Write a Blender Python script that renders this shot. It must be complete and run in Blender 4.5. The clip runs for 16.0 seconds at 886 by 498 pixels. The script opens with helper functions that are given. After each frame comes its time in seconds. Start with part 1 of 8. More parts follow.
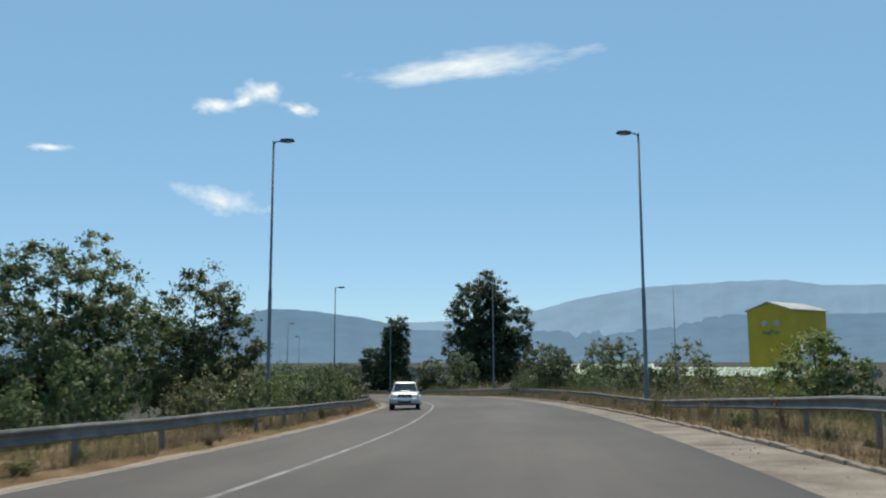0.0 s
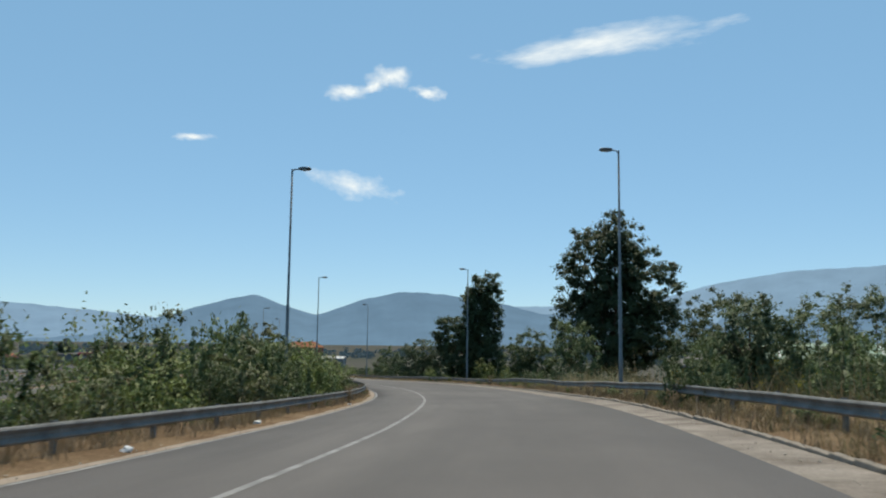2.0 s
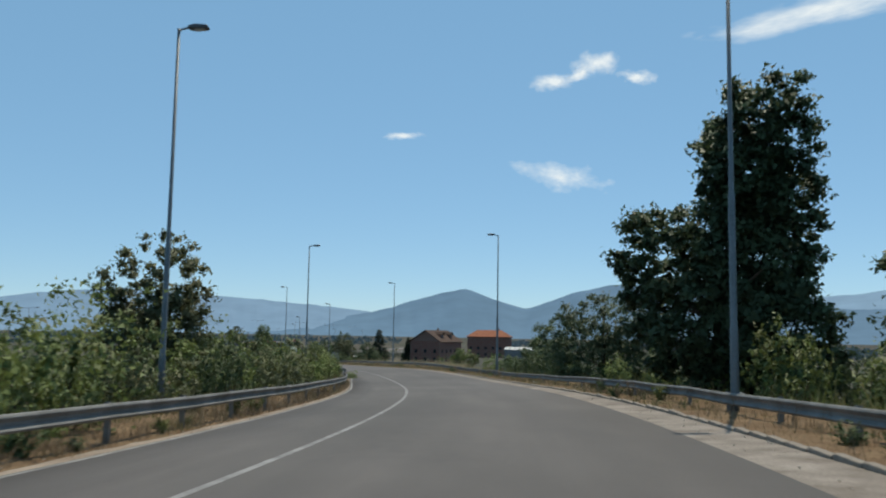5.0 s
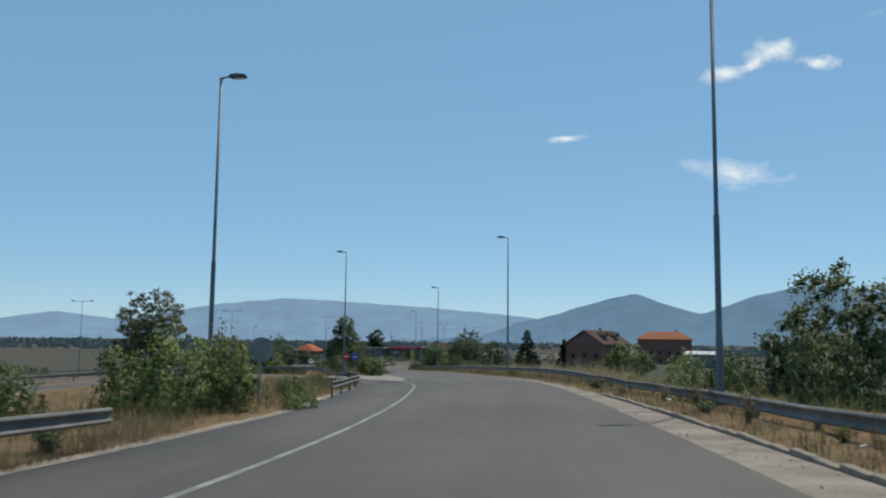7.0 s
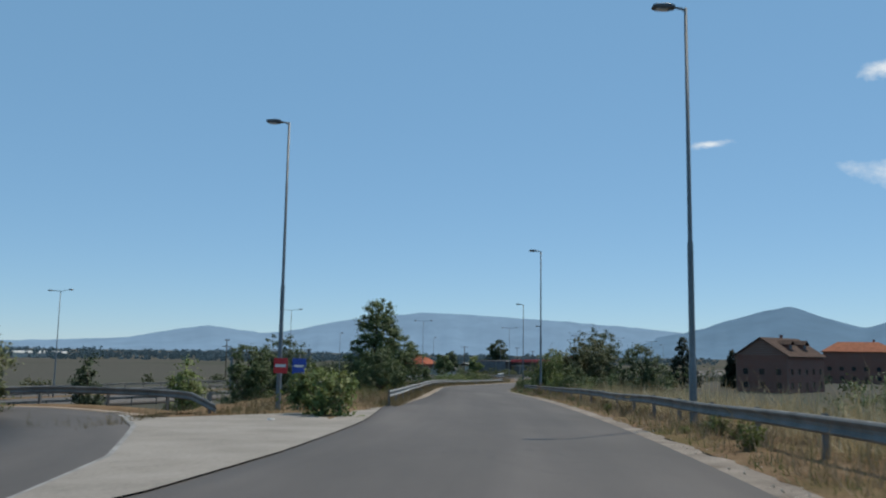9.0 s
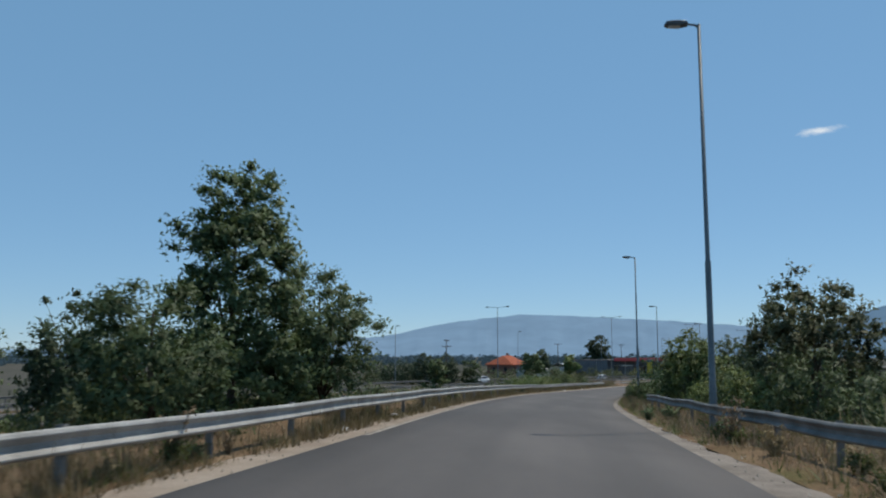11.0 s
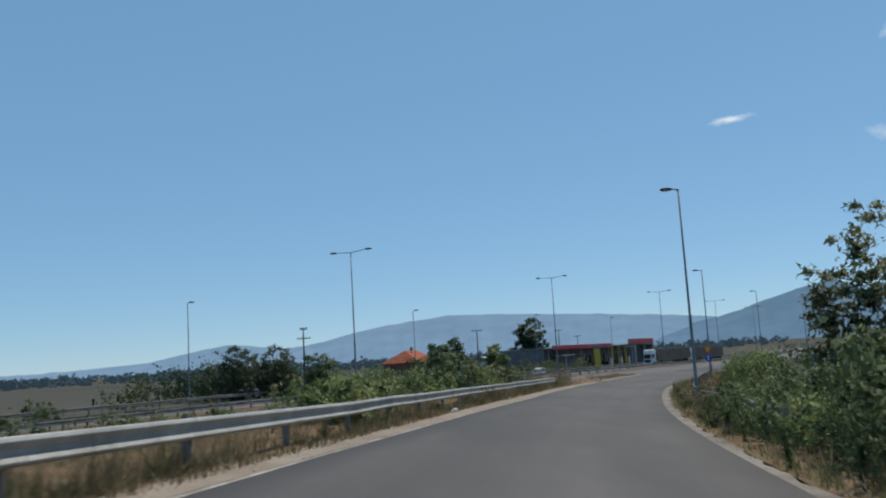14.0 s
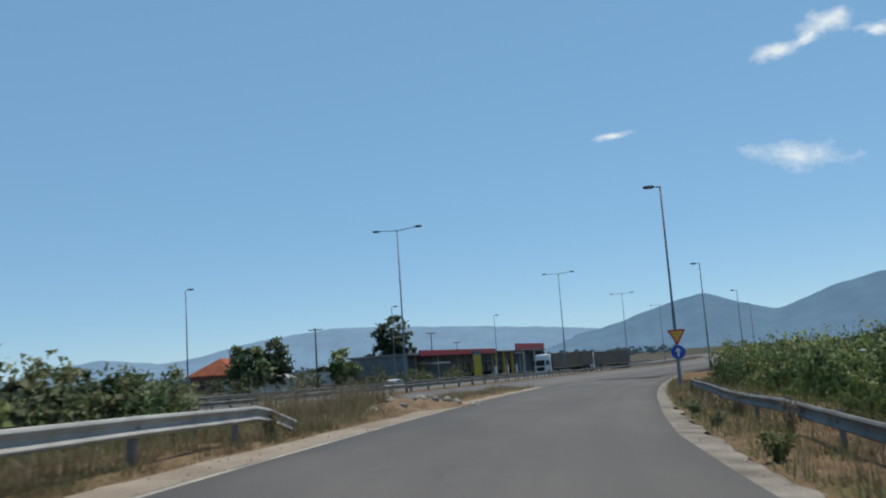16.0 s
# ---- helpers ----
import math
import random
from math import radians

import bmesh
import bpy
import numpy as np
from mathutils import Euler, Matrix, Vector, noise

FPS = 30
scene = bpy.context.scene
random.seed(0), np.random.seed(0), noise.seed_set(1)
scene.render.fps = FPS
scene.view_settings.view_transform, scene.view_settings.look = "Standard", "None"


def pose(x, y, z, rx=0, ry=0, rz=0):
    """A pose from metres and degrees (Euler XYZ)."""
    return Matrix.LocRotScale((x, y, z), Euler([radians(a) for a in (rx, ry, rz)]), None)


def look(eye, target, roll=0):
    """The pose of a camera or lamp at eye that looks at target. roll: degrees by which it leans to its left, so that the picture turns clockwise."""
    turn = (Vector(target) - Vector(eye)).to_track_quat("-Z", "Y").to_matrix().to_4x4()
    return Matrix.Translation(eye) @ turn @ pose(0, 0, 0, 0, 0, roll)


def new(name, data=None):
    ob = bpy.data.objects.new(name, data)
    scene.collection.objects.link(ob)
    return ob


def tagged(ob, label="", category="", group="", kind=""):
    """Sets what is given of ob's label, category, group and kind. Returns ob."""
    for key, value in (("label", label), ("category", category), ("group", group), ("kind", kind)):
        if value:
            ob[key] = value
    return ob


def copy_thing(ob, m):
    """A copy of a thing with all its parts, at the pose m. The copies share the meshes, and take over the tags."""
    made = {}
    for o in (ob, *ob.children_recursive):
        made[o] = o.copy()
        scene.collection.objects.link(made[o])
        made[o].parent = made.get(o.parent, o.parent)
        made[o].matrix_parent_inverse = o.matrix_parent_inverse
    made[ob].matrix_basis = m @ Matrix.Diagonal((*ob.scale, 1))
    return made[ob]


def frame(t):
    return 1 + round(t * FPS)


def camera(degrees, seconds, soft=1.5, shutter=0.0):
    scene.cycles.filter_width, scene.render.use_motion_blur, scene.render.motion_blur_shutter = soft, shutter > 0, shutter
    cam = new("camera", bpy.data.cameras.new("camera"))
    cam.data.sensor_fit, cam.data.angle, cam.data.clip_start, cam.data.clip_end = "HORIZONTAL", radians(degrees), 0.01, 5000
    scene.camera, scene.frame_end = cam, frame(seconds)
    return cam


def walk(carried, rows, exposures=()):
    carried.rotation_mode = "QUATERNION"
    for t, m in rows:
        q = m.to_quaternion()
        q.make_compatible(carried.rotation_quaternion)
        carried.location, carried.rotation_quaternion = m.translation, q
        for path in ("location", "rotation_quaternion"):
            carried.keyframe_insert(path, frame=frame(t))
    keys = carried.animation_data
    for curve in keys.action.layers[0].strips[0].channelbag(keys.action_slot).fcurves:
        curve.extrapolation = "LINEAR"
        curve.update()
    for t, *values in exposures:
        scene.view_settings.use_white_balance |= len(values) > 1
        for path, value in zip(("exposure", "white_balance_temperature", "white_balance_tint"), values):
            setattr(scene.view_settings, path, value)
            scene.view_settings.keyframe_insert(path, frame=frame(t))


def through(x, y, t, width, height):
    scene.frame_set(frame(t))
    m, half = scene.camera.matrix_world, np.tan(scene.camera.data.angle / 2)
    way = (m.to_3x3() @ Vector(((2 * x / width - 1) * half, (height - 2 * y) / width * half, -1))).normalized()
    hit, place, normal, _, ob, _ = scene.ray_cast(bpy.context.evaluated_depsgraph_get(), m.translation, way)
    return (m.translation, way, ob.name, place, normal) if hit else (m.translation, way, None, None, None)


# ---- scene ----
cam = camera(55.55, 16.0, soft=2.05, shutter=0.12)
PATH = [
    (0, (0.00, -0.00, 14.70), (0.002, 9.915, 16.000), -0.14),
    (0.5, (1.57, 12.77, 14.29), (1.296, 22.693, 15.507), 0.51),
    (1, (2.65, 25.24, 13.95), (1.984, 35.151, 15.139), 1.40),
    (1.5, (3.20, 37.64, 13.62), (2.100, 47.523, 14.690), 0.90),
    (2, (3.28, 50.30, 13.27), (1.741, 60.116, 14.381), 0.73),
    (2.5, (2.72, 62.77, 12.95), (0.785, 72.522, 14.056), 0.95),
    (3, (1.85, 75.22, 12.50), (-0.471, 84.888, 13.579), 1.35),
    (3.5, (0.26, 87.99, 12.02), (-2.435, 97.561, 13.056), 1.15),
    (4, (-1.67, 100.25, 11.50), (-4.737, 109.711, 12.558), 0.81),
    (4.5, (-4.33, 112.84, 11.04), (-7.836, 122.146, 12.092), 1.03),
    (5, (-7.56, 125.92, 10.57), (-11.489, 135.059, 11.585), 0.97),
    (5.5, (-11.43, 138.77, 10.09), (-15.809, 147.691, 11.200), 1.04),
    (6, (-15.92, 151.34, 9.67), (-20.738, 160.026, 10.797), 1.04),
    (6.5, (-20.99, 163.55, 9.22), (-26.228, 172.001, 10.309), 0.90),
    (7, (-26.57, 175.35, 8.72), (-32.215, 183.531, 9.797), 0.67),
    (7.5, (-32.58, 186.62, 8.28), (-38.567, 194.538, 9.472), 0.94),
    (8, (-39.34, 198.38, 7.99), (-45.659, 206.040, 9.147), 0.96),
    (8.5, (-46.66, 209.86, 7.75), (-53.290, 217.244, 8.954), 0.83),
    (9, (-54.34, 220.72, 7.55), (-61.239, 227.854, 8.778), 0.94),
    (9.5, (-62.15, 231.09, 7.16), (-69.327, 237.965, 8.279), 1.21),
    (10, (-69.98, 240.74, 6.74), (-77.407, 247.340, 7.876), 1.28),
    (10.5, (-77.63, 249.54, 6.44), (-85.244, 255.911, 7.672), 0.67),
    (11, (-84.82, 257.43, 6.28), (-92.501, 263.718, 7.537), 0.05),
    (11.5, (-92.44, 265.66, 5.99), (-100.114, 271.956, 7.171), -0.93),
    (12, (-100.66, 274.49, 5.68), (-108.305, 280.811, 6.938), -1.33),
    (12.5, (-109.29, 283.98, 5.30), (-116.884, 290.373, 6.530), -2.24),
    (13, (-117.74, 293.64, 4.85), (-125.220, 300.168, 6.053), -2.26),
    (13.5, (-125.40, 302.79, 4.46), (-132.698, 309.507, 5.706), -2.98),
    (14, (-132.91, 312.10, 4.08), (-139.990, 319.049, 5.361), -3.31),
    (14.5, (-140.34, 322.04, 3.68), (-147.202, 329.201, 4.931), -3.65),
    (15, (-147.70, 332.39, 3.28), (-154.326, 339.769, 4.579), -3.35),
    (15.5, (-154.82, 343.16, 2.90), (-161.188, 350.759, 4.215), -3.62),
    (16, (-161.80, 354.33, 2.57), (-167.877, 362.161, 3.926), -3.90),
]
walk(cam, [(t, look(eye, target, roll)) for t, eye, target, roll in PATH],
     [(0, 0.13, 6750, 4), (3, 0.08, 6700, 4), (6, -0.05, 6520, 4), (9, -0.15, 6350, 6), (12, -0.22, 6220, 7), (14, -0.18, 6270, 6), (16, -0.1, 6350, 5)])

# ---------------------------------------------------------------- sky, sun, exposure
SUN_EL, SUN_AZ = 62.0, -3.0
world = bpy.data.worlds.new("sky")
scene.world = world
world.use_nodes = True
wn = world.node_tree
sky = wn.nodes.new("ShaderNodeTexSky")
sky.sky_type = 'NISHITA'
sky.sun_disc = False
sky.sun_elevation, sky.sun_rotation = radians(SUN_EL), radians(SUN_AZ)
sky.altitude, sky.air_density, sky.dust_density, sky.ozone_density = 200, 0.75, 0.0, 1.4
wn.nodes["Background"].inputs["Strength"].default_value = 0.105
haze = wn.nodes.new("ShaderNodeMix")          # thin summer haze all over the sky
haze.data_type = 'RGBA'
haze.inputs[0].default_value = 0.52
haze.inputs[7].default_value = (2.36, 4.85, 7.55, 1)
wn.links.new(sky.outputs[0], haze.inputs[6])
wn.links.new(haze.outputs[2], wn.nodes["Background"].inputs["Color"])
sun_data = bpy.data.lights.new("sun", 'SUN')
sun_data.energy, sun_data.angle, sun_data.color = 4.0, radians(0.5), (1.0, 0.88, 0.74)
sun = new("sun", sun_data)
sun.matrix_world = look((60 * math.sin(radians(SUN_AZ)), 60 * math.cos(radians(SUN_AZ)), 60 * math.tan(radians(SUN_EL))), (0, 0, 0))

# ---------------------------------------------------------------- materials
RNG = np.random.default_rng(7)


def material(name):
    m = bpy.data.materials.new(name)
    m.use_nodes = True
    t = m.node_tree
    return m, t, t.nodes["Principled BSDF"]


def mix_rgb(t, fac, a, b, blend='MIX'):
    n = t.nodes.new("ShaderNodeMix")
    n.data_type, n.blend_type = 'RGBA', blend
    for sock, v in ((n.inputs[0], fac), (n.inputs[6], a), (n.inputs[7], b)):
        if isinstance(v, bpy.types.NodeSocket):
            t.links.new(v, sock)
        else:
            sock.default_value = v if not isinstance(v, tuple) else (*v, 1)
    return n.outputs[2]


def noise_tex(t, scale, detail=4, rough=0.55, vec=None, stretch=None):
    n = t.nodes.new("ShaderNodeTexNoise")
    n.inputs["Scale"].default_value, n.inputs["Detail"].default_value, n.inputs["Roughness"].default_value = scale, detail, rough
    c = vec
    if c is None:
        c = t.nodes.new("ShaderNodeTexCoord").outputs["Object"]
    if stretch:
        mp = t.nodes.new("ShaderNodeMapping")
        mp.inputs["Scale"].default_value = stretch
        t.links.new(c, mp.inputs["Vector"])
        c = mp.outputs[0]
    t.links.new(c, n.inputs["Vector"])
    return n.outputs["Fac"]


def ramp(t, fac, *stops):
    n = t.nodes.new("ShaderNodeValToRGB")
    e = n.color_ramp.elements
    while len(e) < len(stops):
        e.new(0.5)
    for el, (pos, col) in zip(e, stops):
        el.position = pos
        el.color = (*col, 1) if isinstance(col, tuple) else (col, col, col, 1)
    t.links.new(fac, n.inputs[0])
    return n.outputs[0]


def bump(t, b, height, strength, distance=0.02):
    n = t.nodes.new("ShaderNodeBump")
    n.inputs["Strength"].default_value, n.inputs["Distance"].default_value = strength, distance
    t.links.new(height, n.inputs["Height"])
    t.links.new(n.outputs[0], b.inputs["Normal"])


def worn(name, base, dark, scale=3.0, fine=60.0, rough=0.7, metal=0.0, relief=0.25, spread=(0.35, 0.7), dist=0.01):
    """A surface of two tones: blotches at one scale, grain at a finer one, with relief."""
    m, t, b = material(name)
    big = ramp(t, noise_tex(t, scale), (spread[0], 0.0), (spread[1], 1.0))
    col = mix_rgb(t, big, base, dark)
    small = noise_tex(t, fine, 3)
    col = mix_rgb(t, 0.35, col, ramp(t, small, (0.3, 0.25), (0.7, 0.9)), 'OVERLAY')
    t.links.new(col, b.inputs["Base Color"])
    b.inputs["Roughness"].default_value, b.inputs["Metallic"].default_value = rough, metal
    b.inputs["Specular IOR Level"].default_value = 0.15 if rough > 0.6 else 0.4
    bump(t, b, small, relief, dist)
    return m


def leaf_material(name, light, dark, dry=None, through=0.35):
    m, t, b = material(name)
    geo, info = t.nodes.new("ShaderNodeNewGeometry"), t.nodes.new("ShaderNodeObjectInfo")
    col = mix_rgb(t, geo.outputs["Random Per Island"], light, dark)
    blot = ramp(t, noise_tex(t, 0.9, 3), (0.35, 0.0), (0.65, 1.0))
    col = mix_rgb(t, blot, col, tuple(0.75 * c for c in dark))
    if dry:
        col = mix_rgb(t, ramp(t, noise_tex(t, 0.35, 2), (0.52, 0.0), (0.72, 0.8)), col, dry)
    hue = t.nodes.new("ShaderNodeHueSaturation")
    add = t.nodes.new("ShaderNodeMapRange")
    t.links.new(info.outputs["Random"], add.inputs[0])
    add.inputs[3].default_value, add.inputs[4].default_value = 0.75, 1.25
    t.links.new(add.outputs[0], hue.inputs["Value"])
    t.links.new(col, hue.inputs["Color"])
    t.links.new(hue.outputs[0], b.inputs["Base Color"])
    b.inputs["Roughness"].default_value = 0.6
    b.inputs["Specular IOR Level"].default_value = 0.25
    tr = t.nodes.new("ShaderNodeBsdfTranslucent")
    t.links.new(hue.outputs[0], tr.inputs["Color"])
    sh = t.nodes.new("ShaderNodeMixShader")
    sh.inputs[0].default_value = through
    out = t.nodes["Material Output"]
    t.links.new(b.outputs[0], sh.inputs[1])
    t.links.new(tr.outputs[0], sh.inputs[2])
    t.links.new(sh.outputs[0], out.inputs["Surface"])
    return m


def plain(name, col, rough=0.5, metal=0.0, emit=0.0):
    m, t, b = material(name)
    n = noise_tex(t, 8, 3)
    c = mix_rgb(t, ramp(t, n, (0.35, 0.0), (0.7, 0.35)), col, tuple(0.6 * v for v in col))
    t.links.new(c, b.inputs["Base Color"])
    b.inputs["Roughness"].default_value, b.inputs["Metallic"].default_value = rough, metal
    if emit:
        b.inputs["Emission Color"].default_value = (*col, 1)
        b.inputs["Emission Strength"].default_value = emit
    return m


def asphalt_material(name, base):
    m, t, b = material(name)
    c = t.nodes.new("ShaderNodeTexCoord").outputs["UV"]          # u along the road, v across, in metres
    grain = noise_tex(t, 55, 3, 0.7, c)
    patch = noise_tex(t, 0.22, 5, 0.6, c, (0.35, 1.0, 1.0))
    track = noise_tex(t, 0.9, 3, 0.5, c, (0.03, 1.0, 1.0))
    col = mix_rgb(t, ramp(t, patch, (0.36, 0.0), (0.66, 1.0)), tuple(0.72 * v for v in base), tuple(1.3 * v for v in base))
    col = mix_rgb(t, ramp(t, track, (0.35, 0.0), (0.65, 0.45)), col, tuple(0.62 * v for v in base))
    col = mix_rgb(t, 0.45, col, ramp(t, grain, (0.3, 0.2), (0.72, 0.95)), 'OVERLAY')
    # fine cracks
    v = t.nodes.new("ShaderNodeTexVoronoi")
    v.feature = 'DISTANCE_TO_EDGE'
    v.inputs["Scale"].default_value = 0.28
    warp = t.nodes.new("ShaderNodeVectorMath")
    warp.operation = 'ADD'
    nz = t.nodes.new("ShaderNodeTexNoise")
    nz.inputs["Scale"].default_value = 0.8
    t.links.new(c, nz.inputs["Vector"])
    t.links.new(c, warp.inputs[0])
    t.links.new(nz.outputs["Color"], warp.inputs[1])
    t.links.new(warp.outputs[0], v.inputs["Vector"])
    crack = ramp(t, v.outputs["Distance"], (0.0, 1.0), (0.006, 0.0))
    gate = ramp(t, noise_tex(t, 0.12, 2, 0.5, c), (0.55, 0.0), (0.68, 0.55))
    k = t.nodes.new("ShaderNodeMath")
    k.operation = 'MULTIPLY'
    t.links.new(crack, k.inputs[0])
    t.links.new(gate, k.inputs[1])
    col = mix_rgb(t, k.outputs[0], col, (0.02, 0.02, 0.022))
    t.links.new(col, b.inputs["Base Color"])
    b.inputs["Roughness"].default_value = 0.82
    bump(t, b, grain, 0.3, 0.006)
    return m


M_ASPHALT = asphalt_material("old_asphalt", (0.074, 0.065, 0.059))
M_ASPHALT2 = asphalt_material("highway_asphalt", (0.108, 0.098, 0.091))
M_PAINT = worn("road_paint", (0.3, 0.296, 0.285), (0.15, 0.146, 0.143), 1.6, 30, 0.8, spread=(0.3, 0.7))
M_DUST = worn("pale_dust", (0.304, 0.253, 0.203), (0.216, 0.169, 0.129), 0.7, 25, 1.0, relief=0.5, dist=0.02)
M_GUTTER = worn("dusty_shoulder", (0.264, 0.231, 0.198), (0.132, 0.109, 0.089), 0.9, 20, 0.95, relief=0.4, dist=0.02)
M_CONCRETE = worn("weathered_concrete", (0.24, 0.21, 0.173), (0.135, 0.112, 0.09), 1.5, 25, 0.9, relief=0.4)
M_PAVED = worn("pale_dusty_paving", (0.27, 0.247, 0.22), (0.2, 0.183, 0.162), 0.5, 22, 0.95)
M_STEEL_BRIGHT = worn("bright_galvanised_steel", (0.36, 0.355, 0.34), (0.22, 0.215, 0.2), 1.2, 40, 0.6, 0.2, 0.1)
M_STEEL = worn("dull_galvanised_steel", (0.2, 0.197, 0.188), (0.11, 0.107, 0.1), 1.2, 40, 0.7, 0.0, 0.1)
M_POLE = worn("painted_pole_steel", (0.15, 0.173, 0.188), (0.098, 0.112, 0.12), 0.7, 30, 0.5, 0.35, 0.1)
M_HEAD = worn("lamp_housing", (0.09, 0.098, 0.105), (0.053, 0.056, 0.06), 3, 40, 0.45, 0.2, 0.1)
M_LENS = plain("lamp_lens", (0.55, 0.57, 0.58), 0.15)
M_BARK = worn("bark", (0.12, 0.09, 0.064), (0.053, 0.041, 0.03), 6, 35, 0.95, relief=0.8, dist=0.02)
M_LEAF = leaf_material("robinia_leaves", (0.12, 0.168, 0.072), (0.076, 0.112, 0.046), None, 0.3)
M_LEAF_DARK = leaf_material("poplar_leaves", (0.098, 0.14, 0.068), (0.062, 0.092, 0.046), None, 0.28)
M_LEAF_LIGHT = leaf_material("shrub_leaves", (0.206, 0.259, 0.083), (0.128, 0.176, 0.058), (0.27, 0.232, 0.12), 0.3)
M_LEAF_GREY = leaf_material("thicket_leaves", (0.165, 0.184, 0.09), (0.105, 0.124, 0.06), (0.165, 0.165, 0.085), 0.3)
M_NEEDLE = leaf_material("conifer_needles", (0.022, 0.041, 0.019), (0.013, 0.026, 0.012), None, 0.15)
M_DRY = leaf_material("dry_grass_blades", (0.33, 0.27, 0.15), (0.225, 0.173, 0.09), (0.15, 0.143, 0.053), 0.3)
M_BROWN = leaf_material("brown_grass_blades", (0.29, 0.221, 0.142), (0.193, 0.145, 0.093), (0.187, 0.166, 0.076), 0.35)
M_PALE = leaf_material("ripe_grass_blades", (0.465, 0.398, 0.247), (0.36, 0.292, 0.165), None, 0.35)
M_PAINT_OLD = worn("old_road_paint", (0.375, 0.338, 0.292), (0.203, 0.176, 0.15), 1.1, 30, 0.8, spread=(0.35, 0.65))
M_GREEN_GRASS = leaf_material("green_grass_blades", (0.165, 0.188, 0.064), (0.098, 0.124, 0.038), (0.247, 0.203, 0.105), 0.4)


def ground_material():
    m, t, b = material("dry_field_soil")
    big = noise_tex(t, 0.02, 6, 0.6)
    mid = noise_tex(t, 0.3, 5, 0.6)
    fine = noise_tex(t, 9, 4, 0.7)
    col = mix_rgb(t, ramp(t, mid, (0.35, 0.0), (0.65, 1.0)), (0.143, 0.116, 0.094), (0.086, 0.079, 0.056))
    col = mix_rgb(t, ramp(t, big, (0.45, 0.0), (0.62, 1.0)), col, (0.112, 0.094, 0.079))
    # fields: straw, fallow and green plots, greyed in colour to stand for haze
    plot = t.nodes.new("ShaderNodeTexVoronoi")
    plot.inputs["Scale"].default_value = 0.011
    mp = t.nodes.new("ShaderNodeMapping")
    mp.inputs["Scale"].default_value, mp.inputs["Rotation"].default_value = (1.0, 0.45, 1.0), (0, 0, 0.27)
    t.links.new(t.nodes.new("ShaderNodeTexCoord").outputs["Object"], mp.inputs["Vector"])
    t.links.new(mp.outputs[0], plot.inputs["Vector"])
    sep = t.nodes.new("ShaderNodeSeparateColor")
    t.links.new(plot.outputs["Color"], sep.inputs[0])
    tone = ramp(t, sep.outputs[0], (0.2, (0.075, 0.08, 0.074)), (0.45, (0.094, 0.092, 0.08)), (0.65, (0.056, 0.068, 0.058)), (0.85, (0.08, 0.083, 0.078)))
    col = mix_rgb(t, 0.75, col, tone)
    col = mix_rgb(t, 0.4, col, ramp(t, fine, (0.3, 0.2), (0.7, 0.85)), 'OVERLAY')
    t.links.new(col, b.inputs["Base Color"])
    b.inputs["Roughness"].default_value = 1.0
    b.inputs["Specular IOR Level"].default_value = 0.0
    bump(t, b, fine, 0.5, 0.05)
    return m


def verge_material():
    m, t, b = material("dry_verge_soil")
    mid = noise_tex(t, 0.7, 5, 0.65)
    fine = noise_tex(t, 14, 4, 0.7)
    col = mix_rgb(t, ramp(t, mid, (0.35, 0.0), (0.6, 1.0)), (0.21, 0.15, 0.095), (0.14, 0.095, 0.06))
    col = mix_rgb(t, ramp(t, noise_tex(t, 0.25, 3), (0.55, 0.0), (0.7, 0.7)), col, (0.098, 0.098, 0.041))
    col = mix_rgb(t, 0.5, col, ramp(t, fine, (0.3, 0.15), (0.7, 0.9)), 'OVERLAY')
    t.links.new(col, b.inputs["Base Color"])
    b.inputs["Roughness"].default_value = 1.0
    b.inputs["Specular IOR Level"].default_value = 0.0
    bump(t, b, fine, 0.7, 0.05)
    return m


M_GROUND, M_VERGE = ground_material(), verge_material()


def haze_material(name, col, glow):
    """Far hills and woods: a plain backdrop with haze painted as colour and glow."""
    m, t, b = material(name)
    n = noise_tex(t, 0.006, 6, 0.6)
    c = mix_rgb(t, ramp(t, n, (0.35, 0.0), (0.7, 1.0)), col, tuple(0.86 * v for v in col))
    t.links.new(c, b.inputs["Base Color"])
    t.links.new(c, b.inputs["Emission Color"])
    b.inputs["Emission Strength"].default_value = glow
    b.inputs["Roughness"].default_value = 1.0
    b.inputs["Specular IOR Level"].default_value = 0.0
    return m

# ---------------------------------------------------------------- the ramp's alignment
K_S = [0, 53, 105, 158, 211, 263, 308, 356, 405, 500, 530, 1300]
K_V = [0.00305, 0.00329, 0.00332, 0.00373, 0.0031, 0.00248, -0.00109, -0.00241, -0.00231, -0.0023, 0.0, 0.0]
Z_S = [-60, 0, 13, 25.5, 38, 50.5, 63, 75.5, 88.5, 100.5, 113.5, 127, 140.5, 154, 167, 180, 193, 206.5, 220, 233.5, 246.5, 258.5, 270.5, 281, 292, 304.5, 317, 330, 342, 354, 366.5, 379, 392, 405, 430, 455, 510, 700, 1300]
Z_V = [15.0, 13.33, 12.94, 12.58, 12.24, 11.91, 11.55, 11.12, 10.64, 10.14, 9.66, 9.19, 8.73, 8.29, 7.83, 7.35, 6.91, 6.61, 6.39, 6.13, 5.78, 5.4, 5.1, 4.88, 4.62, 4.29, 3.91, 3.5, 3.09, 2.71, 2.31, 1.92, 1.55, 1.2, 0.75, 0.4, -0.2, -1.4, -1.4]
B_S = [0, 53, 105, 158, 211, 263, 308, 330, 356, 405, 450, 500]
